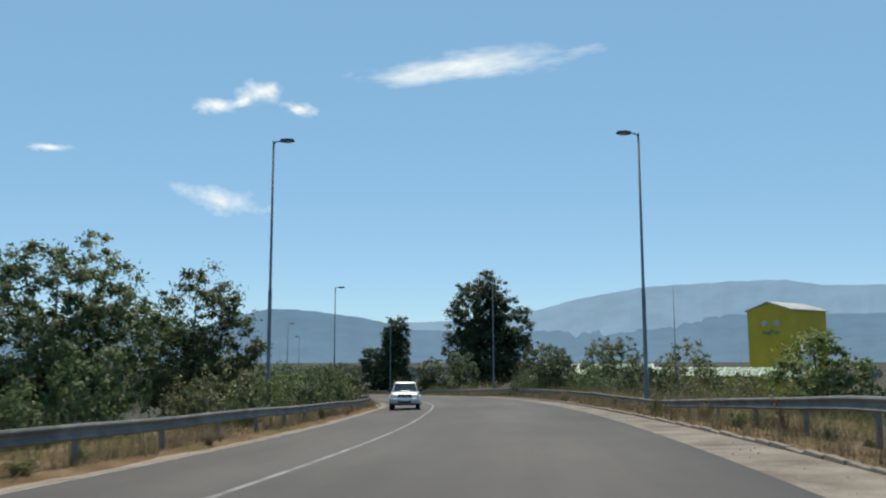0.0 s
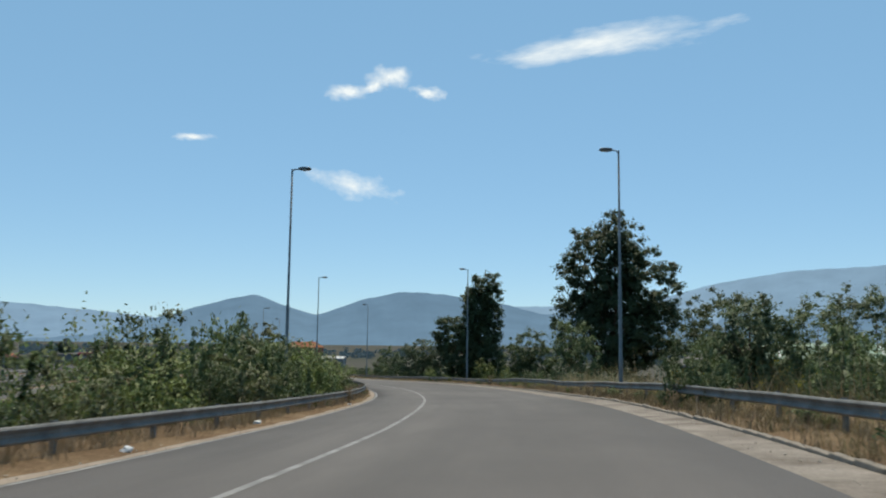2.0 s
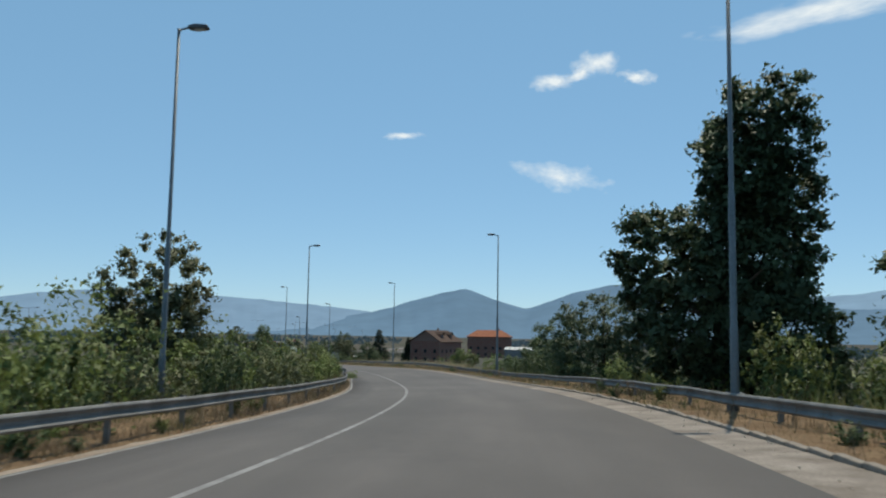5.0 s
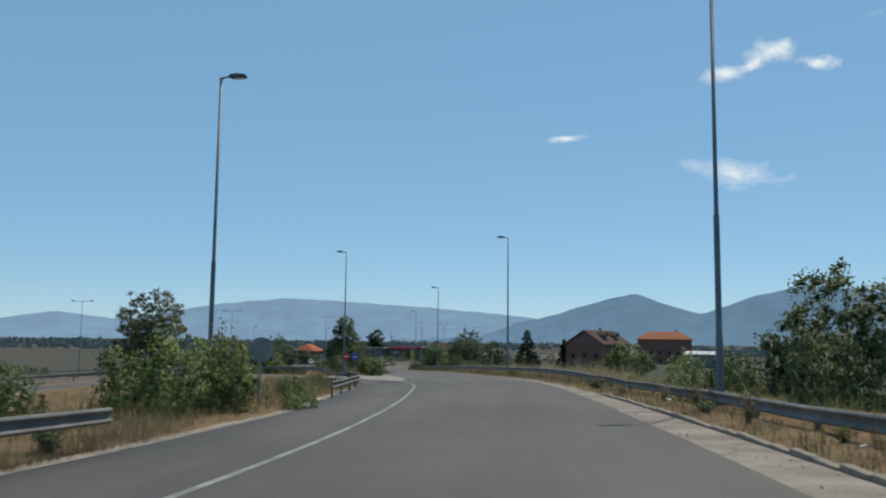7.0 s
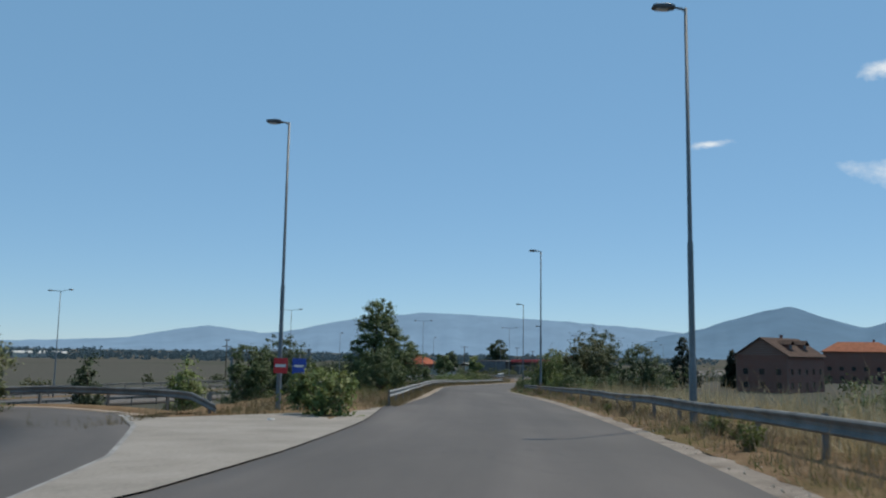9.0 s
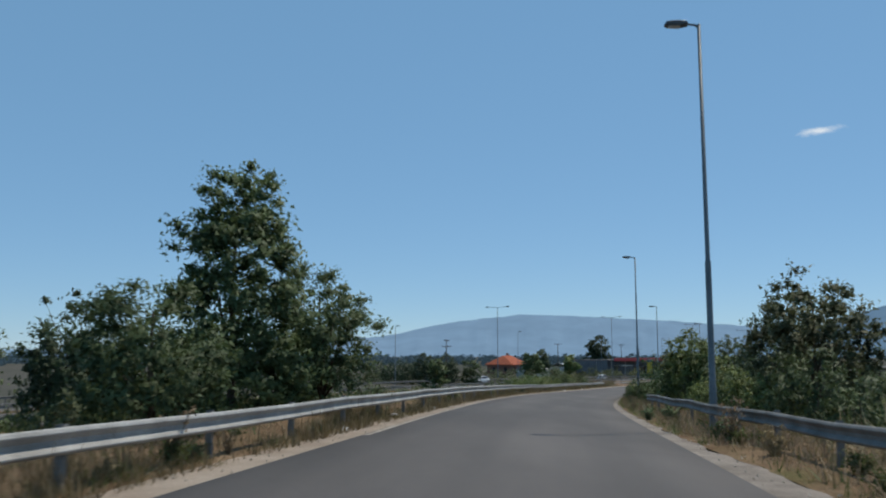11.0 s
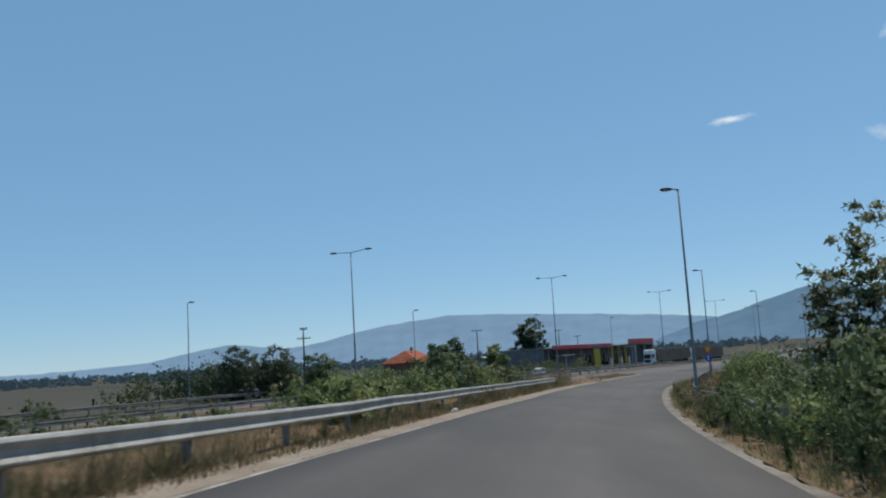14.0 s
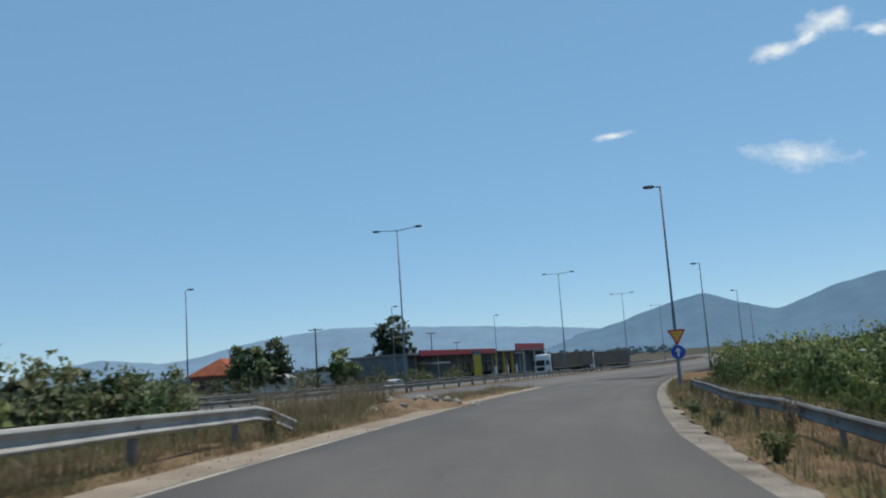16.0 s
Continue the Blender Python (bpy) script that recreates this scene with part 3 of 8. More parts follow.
def ridge(profile, dist, mat, label, seed, rough=0.05):
    """A far range: its crest's height in degrees over azimuths (degrees to the left of +y)."""
    az = np.arange(profile[0][0], profile[-1][0] + 0.01, 0.2)
    el = np.interp(az, [p[0] for p in profile], [p[1] for p in profile])
    w = np.hanning(7)
    el = np.convolve(np.pad(el, 3, mode="edge"), w / w.sum(), "valid")
    rows = 7
    verts, faces = [], []
    for j in range(rows):
        f = j / (rows - 1)
        for i, (a, e) in enumerate(zip(az, el)):
            n = noise.fractal((a * 0.9, seed, f * 2.0), 1.0, 2.1, 5)
            r = dist * (0.78 + 0.22 * f) + n * 60 * math.sin(f * math.pi)
            top = math.tan(radians(e + rough * n * (1 if j == rows - 1 else 0.5))) * dist
            z = -15 + (top + 15) * f ** 1.25 + 5
            x, y = MID.x - math.sin(radians(a)) * r, MID.y + math.cos(radians(a)) * r
            verts.append((x, y, z))
    n = len(az)
    for j in range(rows - 1):
        for i in range(n - 1):
            faces.append((j * n + i, j * n + i + 1, (j + 1) * n + i + 1, (j + 1) * n + i))
    return tagged(mesh_object("backdrop", verts, faces, mat, True), label, "mountain", kind="structure")


# blue tints stand for air haze; part of their brightness is emission
M_HILL_FAR = haze_material("haze_tinted_range", (0.165, 0.24, 0.32), 0.5)
M_HILL_MID = haze_material("haze_tinted_hills", (0.1, 0.158, 0.222), 0.46)
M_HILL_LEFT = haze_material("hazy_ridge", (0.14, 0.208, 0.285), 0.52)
ridge([(-75, 2.0), (-50, 3.8), (-35, 4.5), (-26.4, 4.75), (-24.0, 5.2), (-21.0, 5.22), (-15.0, 5.0), (-10.4, 4.26), (-7.6, 3.5), (-4.0, 3.0), (-0.6, 2.75), (2.5, 2.7), (8, 2.5), (14, 2)], 4650, M_HILL_FAR, "far mountain range tinted pale blue for haze", 1.0)
ridge([(-75, 1.2), (-45, 2.0), (-30, 2.9), (-20.6, 3.05), (-15.8, 2.55), (-9.6, 2.15), (-5, 2.05), (1.2, 2.2), (4.0, 2.95), (7.9, 3.5), (10.8, 3.68), (13.4, 3.15), (16.9, 1.92), (19.2, 2.6), (21.2, 3.33), (23.7, 2.7), (27.6, 1.54), (30, 1.15), (37, 0.6)], 4250, M_HILL_MID, "twin-peaked mountains tinted blue for haze", 5.0)
ridge([(23, 1.0), (27, 1.5), (30, 1.84), (35.9, 2.3), (40.9, 2.6), (44.6, 2.75), (49, 2.3), (51.5, 1.85), (53.6, 1.35), (55.5, 1.15), (58.9, 1.6), (61.3, 1.25), (64, 0.7), (70, 0.4), (90, 0.3), (120, 0.5)], 4500, M_HILL_LEFT, "long ridge tinted blue for haze", 9.0)


def cloud_material():
    m, t, b = material("cloud_vapour")
    tc = t.nodes.new("ShaderNodeTexCoord").outputs["Generated"]
    info = t.nodes.new("ShaderNodeObjectInfo")
    vm = t.nodes.new("ShaderNodeVectorMath")
    vm.operation = 'MULTIPLY_ADD'
    vm.inputs[1].default_value = (2.6, 1.0, 1.5)
    comb = t.nodes.new("ShaderNodeCombineXYZ")
    k = t.nodes.new("ShaderNodeMath")
    k.operation = 'MULTIPLY'
    k.inputs[1].default_value = 40
    t.links.new(info.outputs["Random"], k.inputs[0])
    t.links.new(k.outputs[0], comb.inputs[0])
    t.links.new(tc, vm.inputs[0])
    t.links.new(comb.outputs[0], vm.inputs[2])
    n = noise_tex(t, 1.5, 7, 0.58, vm.outputs[0])
    # fades from the middle out
    sub = t.nodes.new("ShaderNodeVectorMath")
    sub.operation = 'SUBTRACT'
    sub.inputs[1].default_value = (0.5, 0.5, 0.5)
    t.links.new(tc, sub.inputs[0])
    sc = t.nodes.new("ShaderNodeVectorMath")
    sc.operation = 'MULTIPLY'
    sc.inputs[1].default_value = (2, 0, 2)
    t.links.new(sub.outputs[0], sc.inputs[0])
    ln = t.nodes.new("ShaderNodeVectorMath")
    ln.operation = 'LENGTH'
    t.links.new(sc.outputs[0], ln.inputs[0])
    a = t.nodes.new("ShaderNodeMath")
    a.operation = 'MULTIPLY_ADD'
    a.inputs[1].default_value = -0.55
    t.links.new(ln.outputs["Value"], a.inputs[0])
    t.links.new(n, a.inputs[2])
    al = ramp(t, a.outputs[0], (0.1, 0.0), (0.26, 0.3), (0.5, 0.92))
    al = t.nodes[-1].outputs[0]
    # the cloud's sunlit white is given as emission on a flat card
    em = t.nodes.new("ShaderNodeEmission")
    em.inputs["Color"].default_value = (0.93, 0.96, 1.0, 1)
    em.inputs["Strength"].default_value = 0.95
    tr = t.nodes.new("ShaderNodeBsdfTransparent")
    mx = t.nodes.new("ShaderNodeMixShader")
    t.links.new(al, mx.inputs[0])
    t.links.new(tr.outputs[0], mx.inputs[1])
    t.links.new(em.outputs[0], mx.inputs[2])
    t.links.new(mx.outputs[0], t.nodes["Material Output"].inputs["Surface"])
    return m


M_CLOUD = cloud_material()


def cloud(az, el, w, h, lean=0.0):
    """A small fair-weather cloud far off; angles and sizes in degrees."""
    r = 4600
    c = Vector((MID.x - math.sin(radians(az)) * r, MID.y + math.cos(radians(az)) * r, math.tan(radians(el)) * r + 5))
    bm = bmesh.new()
    bmesh.ops.create_grid(bm, x_segments=2, y_segments=2, size=0.5, matrix=Matrix.Rotation(radians(90), 4, 'X'))
    sx, sz = math.tan(radians(w)) * r, math.tan(radians(h)) * r
    bmesh.ops.transform(bm, matrix=Matrix.Diagonal((sx, 1, sz, 1)), verts=bm.verts)
    ob = part("cloud", bm, M_CLOUD)
    ob.matrix_basis = Matrix.Translation(c) @ Euler((radians(-el * 0), radians(lean), radians(az))).to_matrix().to_4x4()
    ob.visible_shadow = False
    return tagged(ob, "small white fair-weather cloud", "cloud", "fair-weather clouds", "structure")


cloud(-3.0, 20.7, 20.2, 3.4, -5)
cloud(15.0, 17.3, 5.6, 2.0, -4)
cloud(12.2, 18.5, 5.8, 2.6, -8)
cloud(13.2, 17.9, 3.6, 1.6, -20)
cloud(9.4, 17.5, 4.0, 1.4, 8)
cloud(25.6, 13.7, 4.4, 0.9, -3)
cloud(14.9, 11.0, 8.0, 2.8, 10)


# ---------------------------------------------------------------- street lamps
def lamp_head(name, parent, at, yaw, tilt=4):
    """A flat cobra head at the end of an arm, pointing along +x of its yaw."""
    bm = bmesh.new()
    out = [(-0.1, -0.035), (0.1, -0.085), (0.52, -0.095), (0.64, -0.05), (0.57, 0.045), (0.2, 0.09), (-0.05, 0.06)]
    add_prism(bm, out, 0.3, 1)
    bmesh.ops.bevel(bm, geom=list(bm.edges), offset=0.025, segments=2, affect='EDGES', profile=0.5)
    head = part(name, bm, M_HEAD, parent, "dark grey streetlight head", True)
    head.matrix_basis = Matrix.Translation(at) @ Euler((0, radians(-tilt), yaw)).to_matrix().to_4x4()
    bm = bmesh.new()
    add_box(bm, (0.36, 0.22, 0.03), (0.32, 0, -0.1), None, 0.01)
    part("lens", bm, M_LENS, head, "clouded lamp lens")
    return head


def street_lamp(height=9.4, double=False, arm=1.0):
    """A tapered steel pole with one or two short arms; the arm points along +x."""
    bm = bmesh.new()
    add_tube(bm, [(0, 0, -0.6), (0, 0, 0.02), (0, 0, 1.8), (0, 0, 1.85), (0, 0, 5.5), (0, 0, 5.55), (0, 0, height)], [0.115, 0.115, 0.11, 0.095, 0.09, 0.07, 0.05], 12)
    root = part("street_lamp", bm, M_POLE, None, "", True)
    bm = bmesh.new()
    add_box(bm, (0.42, 0.42, 0.03), (0, 0, 0.015), None, 0.006)
    part("base_plate", bm, M_POLE, root)
    bm = bmesh.new()
    add_box(bm, (0.03, 0.1, 0.42), (0, -0.115, 1.05), None, 0.006)
    part("service_hatch", bm, M_POLE, root, "narrow hatch cover")
    sides = (0, math.pi) if double else (0,)
    for a in sides:
        bm = bmesh.new()
        c, s = math.cos(a), math.sin(a)
        add_tube(bm, [(0, 0, height - 0.12), (0.12 * c, 0.12 * s, height - 0.02), (arm * c, arm * s, height + (0.12 if double else 0.03))], [0.04, 0.04, 0.033], 8)
        part("arm", bm, M_POLE, root)
        lamp_head("lamp_head", root, (arm * c, arm * s, height + (0.12 if double else 0.03)), a)
    return root


def place_lamp(proto, x, y, top, height, yaw, label, group):
    ob = copy_thing(proto, Matrix.Translation((x, y, top - height)) @ Matrix.Rotation(yaw, 4, 'Z'))
    return tagged(ob, label, "street lamp", group)


LAMP1 = street_lamp(13.0, False, 0.42)
p = on_road(-50, 6.8)
LAMP1.matrix_basis = Matrix.Translation((p.x, p.y, 14.5)) @ Matrix.Rotation(heading(-50) + math.pi / 2, 4, 'Z')
tagged(LAMP1, "grey steel street lamp with a single flat head over the ramp", "street lamp", "ramp street lamps")
SINGLE = "grey steel street lamp with a single flat head over the ramp"
# right side of the ramp: place along it, d, height of the head
for s, d, top in ((39.5, 6.2, 25.4), (95.2, 6.6, 23.75), (150.7, 6.0, 22.1), (206.0, 5.95, 20.1), (259.2, 5.0, 18.5), (307.2, 4.5, 16.6), (354.8, 4.55, 14.65), (405.1, 4.4, 13.2)):
    p = on_road(s, d)
    place_lamp(LAMP1, p.x, p.y, top, 13.0, heading(s) + math.pi / 2, SINGLE, "ramp street lamps")
for s, d, top in ((41.3, -11.7, 25.6), (96.4, -11.2, 22.7), (154.9, -11.5, 20.95), (212.9, -11.8, 19.2)):
    p = on_road(s, d)
    place_lamp(LAMP1, p.x, p.y, top, 13.0, heading(s) - math.pi / 2, SINGLE, "ramp street lamps")
place_lamp(LAMP1, -85.5, 242.7, 17.9, 13.0, heading(270) + math.pi / 2, "grey steel street lamp with its head over the loop road", "ramp street lamps")
HY = math.atan2(HU.y, HU.x)
for a, r, top in ((33, 26.8, 12.6), (84, 23.8, 12.4), (133, 24.8, 11.8), (183, 24.4, 11.6)):
    q = on_highway(a, r)
    place_lamp(LAMP1, q.x, q.y, top, 13.0, HY + math.pi / 2, "grey steel street lamp beside the highway", "highway side lamps")
for a in (3, 53, 103, 153):
    q = on_highway(a, -26.5)
    place_lamp(LAMP1, q.x, q.y, 12.3, 13.0, HY - math.pi / 2, "grey steel street lamp across the highway", "highway side lamps")
LAMP2 = street_lamp(14.4, True, 1.9)
q = on_highway(-153, 0)
LAMP2.matrix_basis = Matrix.Translation((q.x, q.y, q.z)) @ Matrix.Rotation(HY - math.pi / 2, 4, 'Z')
tagged(LAMP2, "grey steel street lamp with two arms in the median", "street lamp", "median street lamps")
for a, r in ((-101, 0.5), (-51, 0.5), (0, 0), (50, 0.5), (106, 0.8), (158, 0.5), (210, 0.5)):
    q = on_highway(a, r)
    place_lamp(LAMP2, q.x, q.y, 15.15 - max(0, a - 106) * 0.008, 14.4, HY - math.pi / 2, "grey steel street lamp with two arms in the median", "median street lamps")

# ---------------------------------------------------------------- guard rails
def w_profile():
    """Cross-section of a W-beam, (out, up), centred."""
    pts = [(0.0, 0.15), (0.03, 0.157), (0.06, 0.14), (0.081, 0.106), (0.078, 0.09), (0.02, 0.022), (0.015, -0.035), (0.058, -0.073), (0.082, -0.1), (0.078, -0.12), (0.03, -0.152), (0.0, -0.155)]
    return pts


def post_mesh():
    bm = bmesh.new()
    add_box(bm, (0.006, 0.1, 1.35), (-0.045, 0, -0.1))
    add_box(bm, (0.1, 0.006, 1.35), (0, 0.05, -0.1))
    add_box(bm, (0.1, 0.006, 1.35), (0, -0.05, -0.1))
    add_box(bm, (0.05, 0.16, 0.22), (-0.07, 0, 0.38))
    me = bpy.data.meshes.new("post")
    bm.to_mesh(me)
    bm.free()
    me.materials.append(M_STEEL)
    return me


POST = post_mesh()


def guard_rail(line, side, label, spacing=4.0, end_dip=False, start_dip=False, top=0.75, wobble=0.02, seed=0, steel=M_STEEL):
    """A W-beam on C-posts along a line of ground points; side +1: it faces the line's right."""
    rng = random.Random(seed)
    line = [Vector(p) for p in line]
    run = [0.0]
    for a, b in zip(line, line[1:]):
        run.append(run[-1] + (b - a).length)
    total = run[-1]
    xs, ys, zs = ([p[i] for p in line] for i in range(3))

    def at(r):
        return Vector((np.interp(r, run, xs), np.interp(r, run, ys), np.interp(r, run, zs)))

    def way(r):
        t = at(min(r + 0.5, total)) - at(max(r - 0.5, 0))
        return Vector((t.x, t.y, 0)).normalized()

    prof = w_profile()
    root = None
    cut = list(np.arange(0, total, spacing)) + [total]
    jit = [rng.uniform(-wobble, wobble) for _ in cut]
    bend = [rng.uniform(-wobble, wobble) * 1.5 for _ in cut]
    for k, (r0, r1) in enumerate(zip(cut, cut[1:])):
        if r1 - r0 < 0.3:
            continue
        verts, faces = [], []
        rr = np.linspace(r0 - (0.06 if k else 0), r1, 5)
        for r in rr:
            f = (r - r0) / (r1 - r0)
            c, w = at(r), way(r)
            n = Vector((w.y, -w.x, 0)) * side
            dip = 0.0
            if end_dip:
                dip += max(0, r - (total - 2.2)) / 2.2 * 0.42
            if start_dip:
                dip += max(0, 2.2 - r) / 2.2 * 0.42
            up = top - 0.155 + jit[k] * (1 - f) + jit[k + 1] * f - dip
            out = bend[k] * (1 - f) + bend[k + 1] * f + 0.003 * (k % 2)
            for o, u in prof:
                verts.append(tuple(c + n * (o + out) + Vector((0, 0, up + u))))
            for o, u in prof[::-1]:
                verts.append(tuple(c + n * (o + out - 0.006) + Vector((0, 0, up + u * 0.985))))
        m = 2 * len(prof)
        for i in range(len(rr) - 1):
            for j in range(m):
                faces.append((i * m + j, i * m + (j + 1) % m, (i + 1) * m + (j + 1) % m, (i + 1) * m + j))
        faces.append(tuple(range(m))[::-1])
        faces.append(tuple((len(rr) - 1) * m + j for j in range(m)))
        if root is None:
            root = tagged(new("guard_rail"), label, "guard rail")
        ob = mesh_object("beam", verts, faces, steel)
        ob.parent = root
    for k, r in enumerate(cut[:-1]):
        c, w = at(r + (0.8 if r == 0 else 0)), way(r)
        n = Vector((w.y, -w.x, 0)) * side
        o = new("post", POST)
        o.matrix_basis = Matrix.Translation(c + n * -0.1 + Vector((0, 0, top - 0.55 + jit[k]))) @ Matrix.Rotation(math.atan2(n.y, n.x) + math.pi + rng.uniform(-0.06, 0.06), 4, 'Z')
        o.parent = root
    return root


def ramp_line(s0, s1, d, up=0.0, step=2.0):
    return [on_road(s, d(s) if callable(d) else d, up(s) if callable(up) else up) for s in np.arange(s0, s1 + 0.01, step)]


guard_rail(ramp_line(-46, 196, D_RAIL_L, lambda s: H_RAIL_L(s) - 0.75), 1, "dull galvanised guard rail in dry grass beside the ramp", seed=1)
guard_rail(ramp_line(-46, 330, D_RAIL_R, lambda s: H_RAIL_R(s) - 0.75), -1, "dull galvanised guard rail along the dry verge", seed=2, wobble=0.035)
guard_rail(ramp_line(372, 452, D_RAIL_R, lambda s: H_RAIL_R(s) - 0.75), -1, "dull galvanised guard rail half hidden by weeds", seed=7, wobble=0.04, end_dip=True)
guard_rail(ramp_line(274, 424, D_RAIL_G), 1, "bright galvanised guard rail with a turned-down end", seed=3, end_dip=True, top=0.76, steel=M_STEEL_BRIGHT)
guard_rail([on_highway(a, 0.95) for a in np.arange(-150, 300, 4)], 1, "galvanised median guard rail", seed=4)
guard_rail([on_highway(a, -0.95) for a in np.arange(-150, 300, 4)], -1, "galvanised median guard rail", seed=5)
guard_rail([on_highway(a, 16.6) for a in np.arange(-150, -22, 4)], -1, "galvanised guard rail beside the highway", seed=6)
guard_rail([on_highway(a, -16.6) for a in np.arange(-150, 300, 4)], 1, "galvanised guard rail across the highway", seed=8)
guard_rail(offset_line(LOOP_LINE[47:110:2], 5.5), -1, "dark weathered guard rail round the loop road", seed=9, start_dip=True)
guard_rail(ramp_line(217, 241, tab((217, -7.6), (231.5, -7.75), (236.3, -8.5), (241, -10.0)), -0.05), 1, "old guard rail on the island of the loop", seed=10)

# ---------------------------------------------------------------- plants
def leaf_arrays(rng, clumps, per, size, aspect=0.5, flat=0.5, simple=False):
    """Small folded leaves round clump centres (x, y, z, radius): places, faces, and normals that lean to the outside of the crown."""
    clumps = np.asarray(clumps, float)
    c = np.repeat(clumps, per, axis=0)
    n = len(c)
    v = rng.normal(size=(n, 3))
    v /= np.linalg.norm(v, axis=1)[:, None]
    pos = c[:, :3] + v * (c[:, 3] * np.minimum(np.abs(rng.normal(0.35, 0.5, n)), 1.08))[:, None] * np.array([1, 1, 0.75])
    ax = rng.normal(size=(n, 3)) + v * 0.8
    ax[:, 2] -= 0.25
    ax /= np.linalg.norm(ax, axis=1)[:, None]
    up = np.array([0, 0, 1.0]) * flat + rng.normal(size=(n, 3)) * 0.6
    side = np.cross(ax, up)
    side /= np.linalg.norm(side, axis=1)[:, None] + 1e-9
    nor = np.cross(side, ax)
    ln = size * rng.uniform(0.6, 1.3, n)[:, None]
    w = ln * aspect * 0.5
    p0, p2 = pos - ax * ln * 0.5, pos + ax * ln * 0.5
    p1, p3 = pos + side * w + nor * w * 0.35, pos - side * w + nor * w * 0.35
    if simple:
        k = 3
        quads = np.stack([p0 + side * w, p0 - side * w, p2], 1)
    else:
        k = 4
        quads = np.stack([p0, p1, p2, p3], 1)
    out = v * 0.75 + np.array([0, 0, 0.35])
    if n and np.ptp(clumps[:, 0]) < 40:
        core = pos - (clumps[:, :3].mean(0) - np.array([0, 0, 0.15 * np.ptp(clumps[:, 2])]))
        out += core / (np.linalg.norm(core, axis=1)[:, None] + 1e-6)
    face = np.cross(quads[:, 1] - quads[:, 0], quads[:, 2] - quads[:, 0])
    turned = (face * out).sum(1) < 0
    quads[turned] = quads[turned][:, ::-1]
    face[turned] *= -1
    face /= np.linalg.norm(face, axis=1)[:, None] + 1e-12
    out = out / (np.linalg.norm(out, axis=1)[:, None] + 1e-9) + face * 0.32
    out /= np.linalg.norm(out, axis=1)[:, None] + 1e-9
    return quads.reshape(-1, 3), np.arange(k * n).reshape(n, k), np.repeat(out, k, axis=0)


def leaf_mesh(name, v, f, n, mat):
    """One mesh of leaves, shaded by the normals given."""
    ob = mesh_object(name, v, f, mat, True)
    ob.data.normals_split_custom_set_from_vertices(n)
    return ob


def crown_clumps(rng, blobs, density, rad):
    """Clump centres in the outer shell of a few rounded masses (x, y, z, rx, ry, rz)."""
    out = []
    for x, y, z, rx, ry, rz in blobs:
        n = max(4, int(density * (rx * ry + rx * rz + ry * rz) / (rad * rad)))
        v = rng.normal(size=(n, 3))
        v /= np.linalg.norm(v, axis=1)[:, None]
        f = rng.uniform(0.35, 1.08, n) ** 0.5
        bump_ = 1 + 0.16 * np.sin(v[:, 0] * 5 + x) * np.sin(v[:, 1] * 4 + v[:, 2] * 6 + z)
        pos = np.array([x, y, z]) + v * np.array([rx, ry, rz]) * (f * bump_)[:, None]
        r = rad * rng.uniform(0.4, 1.35, n)
        out.append(np.concatenate([pos, r[:, None]], 1))
    return np.concatenate(out)


def wood(bm, rng, height, radius, clumps, limbs=9, lean=0.0, fork=0.3):
    """A tapered, slightly bent trunk with limbs that run out to some of the clumps."""
    bends = [(0, 0, -0.6)]
    x = y = 0.0
    k = 6
    for i in range(1, k + 1):
        x += rng.normal(0, 0.04 * height / k) + lean * height / k
        y += rng.normal(0, 0.04 * height / k)
        bends.append((x, y, height * 0.82 * i / k))
    radii = [radius * (1.25 if i == 0 else 1 - 0.82 * i / k) for i in range(k + 1)]
    add_tube(bm, bends, radii, 9)
    pick = rng.choice(len(clumps), min(limbs, len(clumps)), replace=False)
    for j in pick:
        t = clumps[j, :3]
        f = min(0.95, max(fork, (t[2] - 0.25 * height) / height))
        i = f * k
        a, b = bends[int(i)], bends[min(int(i) + 1, k)]
        s = Vector(a).lerp(Vector(b), i - int(i))
        e = Vector(t)
        mid = s.lerp(e, 0.5) + Vector((0, 0, 0.08 * (e - s).length)) + Vector(rng.normal(0, 0.05, 3)) * (e - s).length
        r = radius * (1 - 0.8 * f) * 0.55
        add_tube(bm, [s, mid, e], [r, r * 0.65, r * 0.2], 6)


def tree(height, blobs, leaf, size, rad, per, density=1.0, radius=0.18, seed=0, limbs=10, aspect=0.5, name="tree", lean=0.0, fork=0.3):
    """A tree: trunk with limbs, and a crown of leaves under it."""
    rng = np.random.default_rng(seed)
    cl = crown_clumps(rng, blobs, density, rad)
    bm = bmesh.new()
    wood(bm, rng, height, radius, cl, limbs, lean, fork)
    root = new(name)
    part("trunk", bm, M_BARK, root, "", True)
    crown = leaf_mesh("crown", *leaf_arrays(rng, cl, int(per * 1.45), size * 0.95, aspect * 1.35, simple=True), leaf)
    crown.parent = root
    return root


def stand(ob, x, y, z=None, turn=0.0, scale=1.0, label="", category="tree", group=""):
    if z is None:
        z = float(ground_z(x, y)[0])
    ob.matrix_basis = Matrix.LocRotScale((x, y, z), Euler((0, 0, turn)), (scale, scale, scale))
    return tagged(ob, label, category, group)


def again(ob, x, y, z=None, turn=0.0, scale=1.0, tall=1.0, label="", category="tree", group=""):
    if z is None:
        z = float(ground_z(x, y)[0])
    keep = ob.scale.copy()
    ob.scale = (1, 1, 1)
    o = copy_thing(ob, Matrix.LocRotScale((x, y, z), Euler((0, 0, turn)), (scale, scale, scale * tall)))
    ob.scale = keep
    return tagged(o, label or ob["label"], category, group)


def gz(x, y):
    return float(ground_z(x, y)[0])


